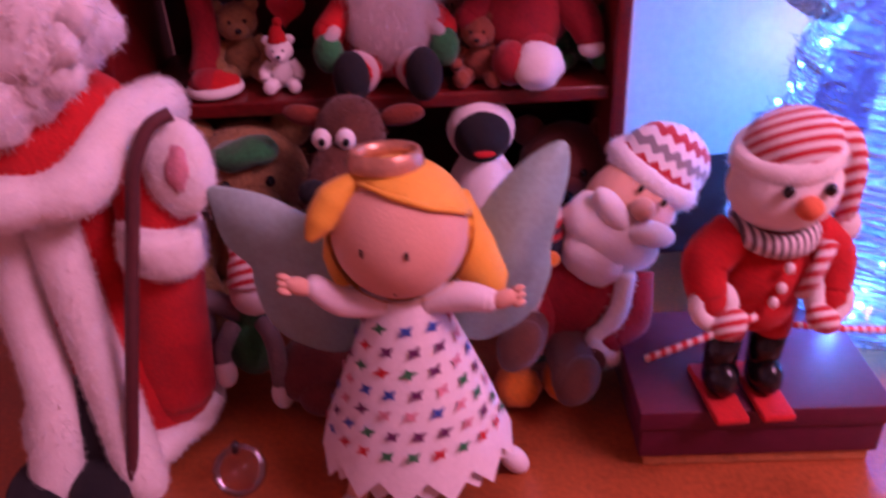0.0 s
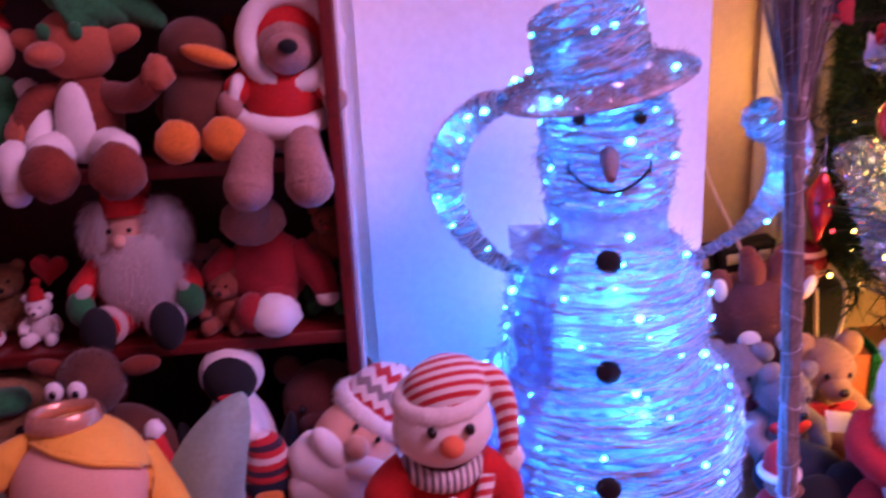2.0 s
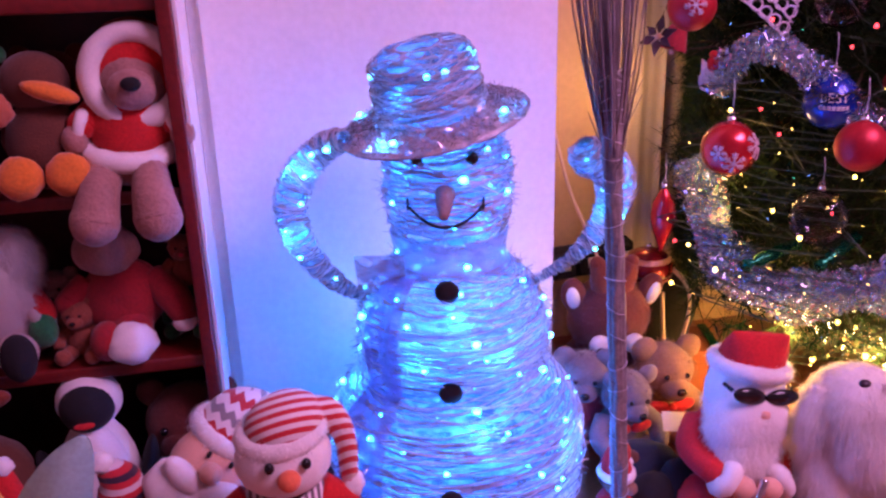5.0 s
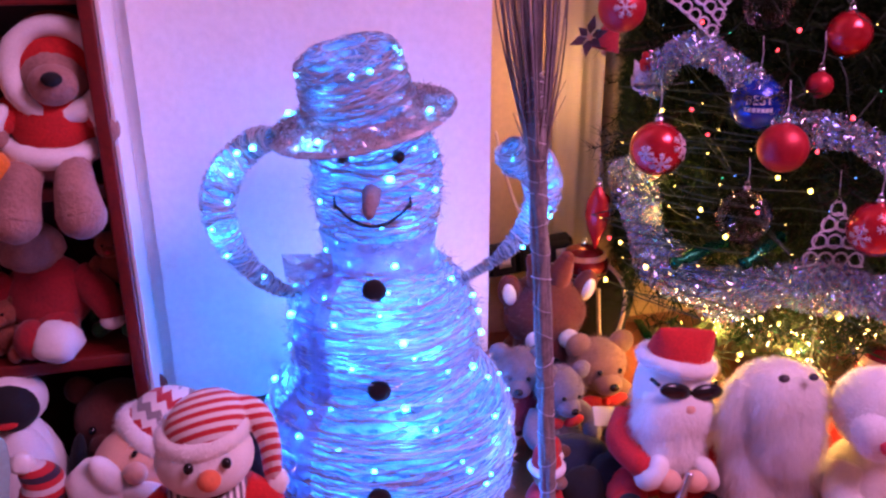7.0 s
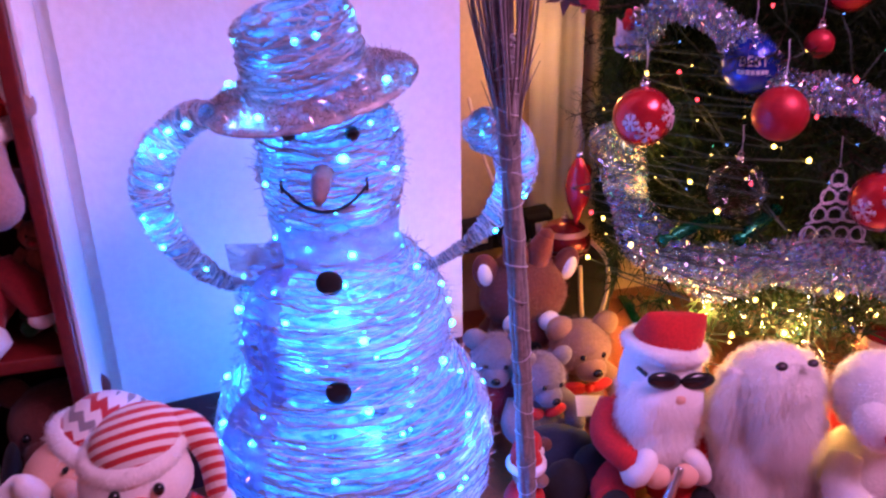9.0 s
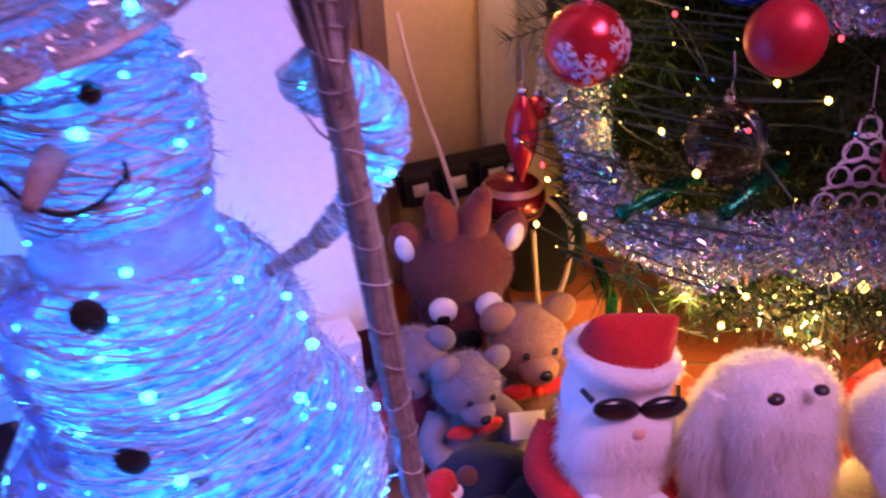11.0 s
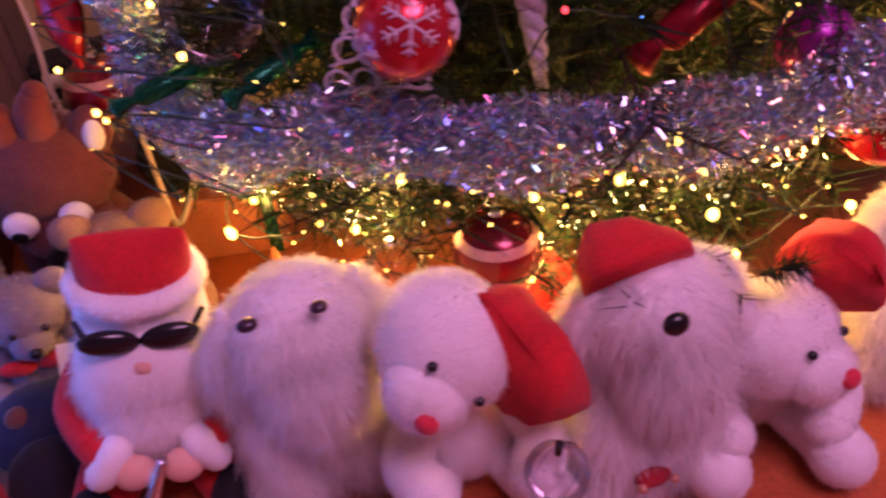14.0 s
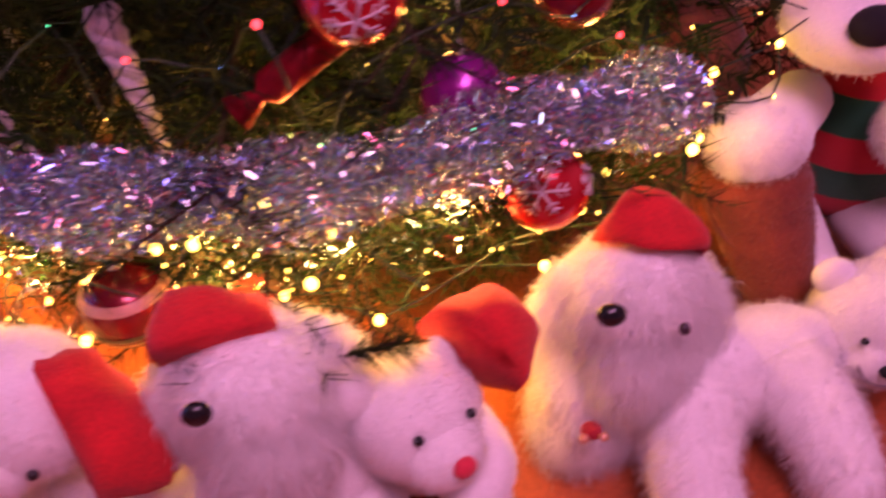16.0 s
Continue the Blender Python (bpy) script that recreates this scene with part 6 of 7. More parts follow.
def brown_dog():
    t = thing("plush_deer", "brown plush deer with white eyes and a black nose", "soft toy", pose(-0.11, 0.95, 0, 0, 0, -6))
    part("body", Shape().ball((0, 0.02, 0.12), (0.085, 0.07, 0.13), lump=0.08), BROWN_PLUSH, t)
    hs = Shape().ball((-0.004, -0.045, 0.318), (0.042, 0.044, 0.044), lump=0.05)
    limb(hs, [(-0.004, -0.07, 0.305), (-0.016, -0.1, 0.285), (-0.022, -0.118, 0.268)], [0.031, 0.03, 0.028])
    h = part("head", hs, BROWN_PLUSH, t)
    part("fuzz", hs.fur(2000, 0.009, 0.0008, 0.2, 8), BROWN_PLUSH, h, kind="stuff")
    part("nose", Shape().ball((-0.03, -0.14, 0.285), (0.018, 0.014, 0.016)), BLACK_PLUSH, h, "large black nose")
    for x in (-1, 1):
        e = part("eye", Shape().ball((0.014 * x - 0.012, -0.094, 0.33), (0.0115, 0.009, 0.013)), WHITE_PLUSH, h, "white bulging eye")
        part("pupil", Shape().ball((0.014 * x - 0.01, -0.1025, 0.33), (0.004, 0.003, 0.005)), BLACK_GLOSS, e)
        part("ear", Shape().ball((0.058 * x, -0.035, 0.335), (0.028, 0.01, 0.013), (0, -10 * x, 0)), RUST_PLUSH, h)


RUST_PLUSH = material("rust_plush", (0.2, 0.035, 0.016), 0.95, vary=0.3, bump=0.8, bump_scale=250, sheen=0.2)
PLUM_BROWN = material("plum_brown_plush", (0.14, 0.03, 0.023), 0.95, vary=0.3, bump=0.8, bump_scale=250, sheen=0.2)
reindeer(pose(0.912, 1.215, 0.0, 0, 0, -6), "large plum brown plush reindeer with white-lined ears", 0.315, PLUM_BROWN, 16)


def small_santa_bear():
    t = thing("santa_bear", "tiny tan toy bear in a red Santa suit leaning sideways", "soft toy", pose(0.788, 0.868, 0.0, 0, 0, 40))
    part("body", Shape().ball((0, 0, 0.045), (0.034, 0.03, 0.042)), RED_FELT, t, "red Santa coat")
    part("hem", Shape().ring((0, 0, 0.022), 0.03, 0.009, (0, 10, 0), lump=0.2), WHITE_PLUSH, t, "white plush hem")
    h = part("head", Shape().ball((0.004, -0.004, 0.098), (0.025, 0.023, 0.023)).ball((0.004, -0.024, 0.092), (0.012, 0.011, 0.01)), TAN_PLUSH, t)
    part("hat", Shape().tube(smooth_path([(0.004, 0, 0.112), (0.006, 0.002, 0.135), (0.026, 0.002, 0.14), (0.038, 0, 0.118)], 5), between([0.025, 0.02, 0.012, 0.006], 16), seg=14), RED_FELT, h, "red felt hat")
    part("hat_band", Shape().ring((0.004, 0, 0.112), 0.023, 0.007, lump=0.2), WHITE_PLUSH, h)
    part("bobble", Shape().ball((0.04, 0, 0.11), 0.0095), WHITE_PLUSH, h)
    for x in (-1, 1):
        a = Shape()
        limb(a, [(0.02 * x, -0.01, 0.02), (0.03 * x, -0.05, 0.014)], [0.016, 0.014])
        part("leg", a, TAN_PLUSH, t)


small_santa_bear()
NAVY_PLUSH = material("navy_plush", (0.008, 0.013, 0.034), 0.95, vary=0.3, bump=0.5, sheen=0.05)


def penguin_lying():
    t = thing("lying_toy", "black and navy plush toy lying on its side", "soft toy", pose(0.9, 0.925, 0, 0, 0, -10))
    part("body", Shape().ball((-0.035, 0.02, 0.05), (0.075, 0.05, 0.048), (0, 8, 20), lump=0.1), NAVY_PLUSH, t, "navy blue body")
    for x, y, z in ((0.02, -0.02, 0.05), (-0.03, -0.04, 0.04)):
        part("foot", Shape().ball((x, y, z), (0.045, 0.03, 0.042), (0, 10, 25), lump=0.12), BLACK_PLUSH, t, "black plush foot")
    part("paw", Shape().ball((-0.055, 0.0, 0.085), (0.016, 0.014, 0.014), (0, 30, 20)), BROWN_PLUSH, t, "rust brown paw")
    part("label", Shape().slab([(-0.018, -0.006), (0.018, -0.008), (0.02, 0.006), (-0.016, 0.008)], 0.001, (-0.03, -0.07, 0.012), (-55, 0, 10)), PAPER, t, "white sewn-in label")


penguin_lying()
solid("white_box", Shape().box((0, 0, 0.102), (0.075, 0.06, 0.204), bevel=0.003), WALL_WHITE, "plain white upright box standing by the pier", "box", pose(0.712, 1.108, 0, 0, 0, 7))
WHITE_CABLE = material("white_cable", (0.62, 0.5, 0.42), 0.5, vary=0.1, bump=0)


def sockets():
    t = thing("power_strip", "black power strip with plugs and white labels", "power strip", pose(0.985, 1.5, 0.215, 0, -6, -4))
    part("block", Shape().box((0, 0, 0), (0.2, 0.05, 0.06)), BLACK_PLUSH, t)
    for x in (-0.065, 0.0, 0.065):
        p = part("plug", Shape().box((x, -0.035, 0.005), (0.048, 0.03, 0.05)), BLACK_PLUSH, t, "black plug")
        part("label", Shape().box((x, -0.0515, 0.01), (0.026, 0.001, 0.022), bevel=0), PAPER, p, "white sticker")
    solid("cable", Shape().tube(smooth_path([(0.905, 1.5, 0.5), (0.915, 1.44, 0.4), (0.93, 1.36, 0.32), (0.935, 1.3, 0.27), (0.95, 1.27, 0.2)], 8), 0.0038, seg=8), WHITE_CABLE, "white power cable hanging in the corner", "cable")
    solid("cable_loop", Shape().tube(smooth_path([(1.0, 1.27, 0.3), (1.04, 1.24, 0.29), (1.085, 1.23, 0.24), (1.085, 1.22, 0.18), (1.055, 1.2, 0.12), (1.035, 1.2, 0.1), (1.03, 1.21, 0.16), (1.028, 1.22, 0.24)], 8), 0.004, seg=8), WHITE_CABLE, "white power cable bent into a loop", "cable")
    tang = Shape()
    g2 = random.Random(6)
    for i in range(5):
        tang.tube(smooth_path([(0.97 + g2.uniform(-0.05, 0.06), 1.25 + g2.uniform(-0.03, 0.05), 0.25 + g2.uniform(-0.05, 0.03)) for k in range(6)], 6), 0.0016, seg=6)
    solid("cable_tangle", tang, WHITE_CABLE, "tangle of thin white cables", "cable")


sockets()
solid("black_bag", Shape().ball((0, 0, 0.09), (0.075, 0.06, 0.09), lump=0.2).wobble(0.006, 0.04), BLACK_PLUSH, "black fabric bag behind the tree foot", "bag", pose(1.075, 1.32, 0.06))
TERRACOTTA = material("terracotta", (0.42, 0.13, 0.05), 0.8, vary=0.25, scale=18, bump=0.4)


def pot():
    t = thing("parcel", "orange-brown cardboard parcel with a green ribbon", "parcel", pose(1.1, 1.29, 0, 0, 0, -12))
    part("carton", Shape().box((0, 0, 0.05), (0.17, 0.12, 0.1)), TERRACOTTA, t)
    part("ribbon", Shape().box((0.07, -0.002, 0.052), (0.018, 0.126, 0.106), bevel=0.001), GREEN_FOIL, t, "green ribbon")


pot()
WOOD_SKIRT = material("orange_tissue", (0.6, 0.2, 0.05), 0.7, vary=0.3, bump=0.4)
solid("orange_cone", Shape().lathe([(0.03, 0.0), (0.018, 0.05), (0.002, 0.1)], seg=14), WOOD_SKIRT, "orange paper cone under the branches", "decoration", pose(1.145, 1.09, 0))
solid("red_parcel", Shape().box((0, 0, 0.05), (0.09, 0.07, 0.1)), RED_FELT, "small red parcel under the tree", "parcel", pose(1.42, 0.93, 0, 0, 0, 20))

# ---- toys at the far end of the row ----
t = thing("white_bear", "white plush bear with a stitched smile, lying on its side", "soft toy", pose(2.065, 0.69, 0, 0, 0, -16), group="row of white soft toys")
bs = Shape().ball((0.1, 0.05, 0.07), (0.1, 0.07, 0.07), lump=0.08)
b = part("body", bs, WHITE_PLUSH, t)
part("fuzz", bs.fur(9000, 0.009, 0.0005, 0.3, 55), WHITE_FUR, b, kind="stuff")
hs = Shape().ball((0, 0, 0.085), (0.066, 0.06, 0.064), lump=0.04, seed=5).ball((-0.012, -0.042, 0.075), (0.036, 0.03, 0.03))
h = part("head", hs, WHITE_PLUSH, t)
part("fuzz", hs.fur(14000, 0.009, 0.0005, 0.3, 56), WHITE_FUR, h, kind="stuff")
for x, y, z in ((-0.045, 0.02, 0.132), (0.045, 0.01, 0.14)):
    part("ear", Shape().ball((x, y, z), (0.022, 0.014, 0.022)), WHITE_PLUSH, h)
smile = Shape()
limb(smile, [(-0.04, -0.062, 0.086), (-0.03, -0.071, 0.071), (-0.01, -0.0745, 0.068), (0.008, -0.068, 0.076)], [0.0009, 0.0013, 0.0013, 0.0009], seg=6)
part("mouth", smile, GREY_PLUSH, h, "stitched grey smile")
for x, z in ((-0.036, 0.112), (0.002, 0.118)):
    part("eye", Shape().ball((x, -0.054, z), 0.0042, u=10, v=7), BLACK_GLOSS, h)
part("nose", Shape().ball((-0.014, -0.072, 0.086), (0.009, 0.006, 0.007)), BLACK_PLUSH, h, "black nose")
fs = Shape().ball((0.05, 0.03, 0.065), (0.115, 0.055, 0.058), lump=0.1).ball((-0.03, 0.02, 0.07), (0.055, 0.05, 0.05))
limb(fs, [(-0.03, 0.0, 0.09), (-0.068, -0.045, 0.058), (-0.078, -0.1, 0.036)], [0.042, 0.042, 0.035])
limb(fs, [(0.07, 0.01, 0.08), (0.072, -0.05, 0.06), (0.065, -0.105, 0.036)], [0.046, 0.044, 0.035])
t = thing("lying_fluffy_toy", "long-haired white plush toy lying on the floor", "soft toy", pose(1.875, 0.655, 0, 0, 0, 6), group="row of white soft toys")
b = part("body", fs, WHITE_PLUSH, t)
part("fur", fs.fur(24000, 0.022, 0.0005, 0.8, 91, 0.45), WHITE_FUR, b, "long white fur", kind="stuff")
JUMPER = striped("green_red_jumper", [(0.01, 0.1, 0.04), (0.5, 0.01, 0.02)], 0.09, axis=2)


def big_dog():
    t = thing("white_dog", "large white plush dog in a green and red striped jumper", "soft toy", pose(2.165, 0.93, 0, 0, 0, -14))
    part("body", Shape().ball((0.035, 0, 0.15), (0.085, 0.075, 0.13)), JUMPER, t, "green and red striped jumper")
    hs = Shape().ball((0, 0, 0.36), (0.08, 0.07, 0.075)).ball((-0.05, -0.08, 0.335), (0.072, 0.072, 0.045), (0, 0, 25))
    h = part("head", hs, WHITE_PLUSH, t)
    part("fuzz", hs.fur(2500, 0.008, 0.0008, 0.2, 3), WHITE_FUR, h, kind="stuff")
    part("nose", Shape().ball((-0.06, -0.14, 0.36), (0.026, 0.018, 0.02)), BLACK_PLUSH, h, "large black nose")
    for x in (-1, 1):
        part("ear", Shape().ball((0.08 * x, 0.02, 0.35), (0.022, 0.03, 0.06)), BLACK_PLUSH, h)
        a = Shape()
        limb(a, [(0.07 * x + 0.01, -0.03, 0.22), (0.09 * x - 0.01, -0.075, 0.225), (0.09 * x - 0.035, -0.11, 0.222)], [0.035, 0.04, 0.045])
        ar = part("arm", a, WHITE_PLUSH, t)
        pw = Shape().ball((0.09 * x - 0.05, -0.115, 0.22), (0.052, 0.047, 0.047), lump=0.06)
        paw = part("paw", pw, WHITE_PLUSH, ar, "round white paw")
        pf = pw.fur(5000, 0.009, 0.0006, 0.3, 9)
        paw.data = pw.add(pf.v, pf.f, 1).mesh("paw", [WHITE_PLUSH, WHITE_FUR])
        leg = Shape()
        limb(leg, [(0.05 * x, -0.03, 0.05), (0.06 * x, -0.12, 0.05), (0.065 * x, -0.16, 0.05)], [0.045, 0.042, 0.045])
        part("leg", leg, WHITE_PLUSH, t)


big_dog()
t = thing("plush_reindeer", "rust brown plush reindeer with a red nose, head hung down", "soft toy", pose(2.02, 0.86, 0, 0, 0, -8))
bs = Shape().ball((0, 0.03, 0.1), (0.075, 0.05, 0.1), lump=0.08)
b = part("body", bs, RUST_PLUSH, t)
part("fuzz", bs.fur(3000, 0.008, 0.0007, 0.3, 77), RUST_PLUSH, b, kind="stuff")
hs = Shape()
limb(hs, [(-0.012, 0.0, 0.2), (-0.006, -0.012, 0.16), (0.004, -0.045, 0.1), (0.012, -0.085, 0.05), (0.014, -0.1, 0.035)], [0.05, 0.06, 0.05, 0.034, 0.026], seg=18)
h = part("head", hs, RUST_PLUSH, t, "long rust brown muzzle")
part("fuzz", hs.fur(4000, 0.007, 0.0007, 0.3, 78), RUST_PLUSH, h, kind="stuff")
part("seam", Shape().ring((-0.002, -0.022, 0.135), 0.0575, 0.0022, (28, 4, 0)), PLUM_BROWN, h, "stitched seam")
part("nose", Shape().ball((0.016, -0.12, 0.028), (0.017, 0.014, 0.014)), NOSE_RED, h, "red felt nose")
solid("dark_toy", Shape().ball((0, 0, 0.2), (0.09, 0.08, 0.1), lump=0.1).ball((0, 0.02, 0.08), (0.1, 0.09, 0.09)), PLUM_BROWN, "dark brown plush toy in the shade behind the tree", "soft toy", pose(2.0, 1.03, 0.02))

# ---- toys on the shelves ----
BLOND = material("blond_plush", (0.32, 0.17, 0.07), 0.95, vary=0.35, bump=0.9, bump_scale=180, sheen=0.2)
PINK_PLUSH = material("rose_plush", (0.36, 0.19, 0.16), 0.95, vary=0.25, bump=0.8, sheen=0.2)
GINGER = material("ginger_plush", (0.28, 0.07, 0.04), 0.95, vary=0.3, bump=0.8, sheen=0.2)
TROLL = material("orange_felt_skin", (0.42, 0.11, 0.05), 0.9, vary=0.2, bump=0.4, sheen=0.3)


def troll():
    s = Shape()
    # 0 skin, 1 green, 2 jacket, 3 shirt, 4 dark
    s.ball((0, 0, 0.15), (0.05, 0.042, 0.045), mat=0).ball((-0.018, -0.045, 0.142), (0.022, 0.03, 0.016), mat=0)
    for x in (-1, 1):
        s.ball((0.055 * x, 0, 0.155), (0.03, 0.012, 0.016), (0, -20 * x, 0), mat=0)
        s.ball((0.02 * x, -0.038, 0.168), (0.009, 0.006, 0.011), mat=1)
        limb(s, [(0.03 * x, 0, 0.085), (0.062 * x + 0.01, -0.02, 0.085), (0.085 * x + 0.02, -0.035, 0.105 if x > 0 else 0.06)], [0.02, 0.019, 0.016], 2)
        s.ball((0.092 * x + 0.02, -0.038, 0.115 if x > 0 else 0.05), (0.018, 0.015, 0.022), mat=0, lump=0.3)
        limb(s, [(0.03 * x, -0.02, 0.024), (0.045 * x + 0.015, -0.06, 0.024)], [0.026, 0.024], 3)
        s.ball((0.042 * x + 0.022, -0.084, 0.004), (0.033, 0.028, 0.036), (0, 8 * x, 0), mat=2, lump=0.12)
    s.ball((0.02, 0.01, 0.2), (0.055, 0.04, 0.03), (0, 20, 0), mat=1, lump=0.2)
    limb(s, [(0.0, 0.0, 0.185), (0.05, 0.01, 0.205), (0.1, 0.02, 0.175)], [0.045, 0.03, 0.012], 1)
    s.ball((0, 0, 0.06), (0.045, 0.036, 0.06), mat=2)
    s.ball((-0.004, -0.022, 0.055), (0.028, 0.022, 0.052), mat=3)
    solid("elf_doll", s, [TROLL, GREEN_PLUSH, RUST_PLUSH, WHITE_PLUSH, BLACK_GLOSS], "orange-faced elf doll with a green cap on the shelf", "doll", pose(-0.1, 1.015, 0.579, 0, 0, -8))


troll()


def hooded_bear():
    t = thing("hooded_bear", "rose plush bear in a red fur-trimmed hooded coat", "soft toy", pose(0.15, 1.015, 0.579, 0, 0, 0))
    part("coat", Shape().ball((0, 0, 0.075), (0.055, 0.045, 0.055)), RED_FELT, t, "red coat")
    part("hem", Shape().ring((-0.006, -0.008, 0.048), 0.05, 0.0145, (14, 4, 0), lump=0.2, squash=0.85), WHITE_PLUSH, t, "white plush hem")
    part("belly", Shape().ball((-0.004, -0.012, 0.03), (0.045, 0.04, 0.03)), PINK_PLUSH, t)
    h = part("head", Shape().ball((0.012, 0, 0.135), (0.045, 0.042, 0.045)).ball((0.012, -0.036, 0.128), (0.03, 0.024, 0.026)), PINK_PLUSH, t)
    part("nose", Shape().ball((0.016, -0.06, 0.138), (0.0125, 0.008, 0.009)), BLACK_PLUSH, h, "black nose")
    hood = part("hood", Shape().ball((0.014, 0.018, 0.148), (0.064, 0.05, 0.066)), RED_FELT, t, "red hood")
    part("hood_trim", Shape().ring((0.016, -0.022, 0.143), 0.055, 0.0135, (84, 0, 0), lump=0.2), WHITE_PLUSH, hood, "white plush hood edge")
    for x in (-1, 1):
        leg = Shape()
        limb(leg, [(0.026 * x - 0.006, -0.03, 0.03), (0.032 * x - 0.008, -0.066, 0.006), (0.038 * x - 0.01, -0.08, -0.028)], [0.02, 0.025, 0.031])
        part("leg", leg, PINK_PLUSH, t)
        a = Shape()
        limb(a, [(0.038 * x, 0, 0.1), (0.056 * x, -0.02, 0.085)], [0.02, 0.019])
        ar = part("sleeve", a, RED_FELT, t)
        part("cuff", Shape().ring((0.058 * x, -0.022, 0.083), 0.016, 0.008, (0, 70 * x, 0), lump=0.2), WHITE_PLUSH, ar)
        part("paw", Shape().ball((0.066 * x, -0.03, 0.068), (0.016, 0.019, 0.019)), PINK_PLUSH, ar)


hooded_bear()


def duck(at, label, body, feet=ORANGE_PLUSH, k=1.0):
    t = thing("plush_duck", label, "soft toy", at)
    part("body", Shape().ball((0, 0, 0.06 * k), (0.048 * k, 0.045 * k, 0.06 * k)), body, t)
    h = part("head", Shape().ball((0, 0, 0.14 * k), (0.042 * k, 0.04 * k, 0.038 * k)), body, t)
    part("bill", Shape().ball((0.02 * k, -0.035 * k, 0.13 * k), (0.035 * k, 0.02 * k, 0.012 * k), (0, 20, 0)), feet, h, "orange bill")
    for x in (-1, 1):
        part("foot", Shape().ball((0.028 * k * x, -0.058 * k, 0.03 * k), (0.028 * k, 0.022 * k, 0.028 * k), lump=0.1), feet, t, "plump orange foot")


duck(pose(0.042, 1.015, 0.579, 0, 0, 6), "brown plush duck with plump orange feet on the shelf", BROWN_PLUSH)


def white_beard_santa():
    s = Shape()
    s.ball((0, 0, 0.06), (0.06, 0.05, 0.06), mat=0)
    s.ball((0, -0.005, 0.14), (0.04, 0.036, 0.04), mat=1)
    s.ball((0.01, -0.035, 0.085), (0.058, 0.025, 0.062), mat=2, lump=0.25)
    s.ball((0.04, -0.01, 0.14), (0.03, 0.035, 0.05), mat=2, lump=0.25)
    s.ball((-0.04, -0.012, 0.15), (0.02, 0.03, 0.035), mat=2, lump=0.25)
    s.ball((-0.01, -0.042, 0.138), 0.01, mat=1)
    for x in (-0.022, 0.004):
        s.ball((x, -0.038, 0.152), 0.0035, mat=3, u=8, v=6)
    s.tube(smooth_path([(0, 0, 0.165), (0.0, 0.005, 0.195), (0.02, 0.015, 0.215)], 5), between([0.04, 0.034, 0.016], 11), 0, 16)
    for x in (-1, 1):
        limb(s, [(0.045 * x, -0.01, 0.095), (0.07 * x, -0.03, 0.07)], [0.022, 0.02], 0)
        s.ring((0.07 * x, -0.034, 0.066), 0.014, 0.009, (0, 50 * x, 0), 2)
        s.ball((0.072 * x, -0.046, 0.05), (0.019, 0.016, 0.025), mat=4)
        limb(s, [(0.025 * x, -0.02, 0.025), (0.036 * x, -0.055, 0.026)], [0.026, 0.024], 0)
        s.ring((0.038 * x, -0.062, 0.028), 0.02, 0.008, (80, 0, 0), 2)
        s.ball((0.044 * x, -0.08, 0.028), (0.023, 0.022, 0.034), mat=3)
    bd = Shape().ball((0.012, -0.03, 0.085), (0.056, 0.025, 0.06)).ball((0.042, -0.01, 0.14), (0.032, 0.035, 0.05)).ball((-0.042, -0.012, 0.15), (0.02, 0.03, 0.035))
    fz = bd.fur(9000, 0.019, 0.0007, 0.7, 67, 0.4)
    s.add(fz.v, fz.f, 2)
    solid("seated_santa_doll", s, [RED_FELT, SKIN, WHITE_FUR, BLACK_PLUSH, GREEN_PLUSH], "seated Santa doll with a long white beard and green mittens", "doll", pose(-0.075, 1.04, 0.337, 0, 0, 2))


white_beard_santa()
HEART_RED = material("red_heart_felt", (0.62, 0.02, 0.04), 0.85, vary=0.15, bump=0.4, sheen=0.3)
hs = [(0.016 * math.sin(a) ** 3 * 1.5, 0.0015 * (13 * math.cos(a) - 5 * math.cos(2 * a) - 2 * math.cos(3 * a) - math.cos(4 * a))) for a in np.linspace(0, 2 * math.pi, 33)[:-1]]
solid("felt_heart", Shape().slab(hs, 0.012), HEART_RED, "red felt heart hanging among the toys", "decoration", pose(-0.203, 1.06, 0.427, 0, 8, 0))
t, h = plush("tiny_dog", "tiny white toy dog in a red hat", pose(-0.212, 1.025, 0.334, 0, 0, 4), 0.075, WHITE_PLUSH, head_turn=(0, 0, 0), fuzz=0)
part("hat", Shape().tube(smooth_path([(0, 0, 0.012), (0, 0, 0.024), (0.003, 0, 0.032)], 4), between([0.013, 0.009, 0.004], 9), seg=12).ball((0.003, 0, 0.036), 0.006), RED_FELT, h, "red felt hat")
plush("yellow_toy", "yellow-brown plush toy in the shade of the shelf", pose(-0.272, 1.07, 0.334, 0, 0, 15), 0.115, BLOND, fuzz=400)
plush("ginger_bear", "small ginger plush bear on the shelf", pose(0.042, 1.02, 0.334, 0, 0, -6), 0.095, GINGER, fuzz=400)
plush("rose_bear", "dull rose plush bear slumped on the shelf", pose(0.0, 1.09, 0.334, 0, 0, 0), 0.12, PINK_PLUSH, fuzz=300)


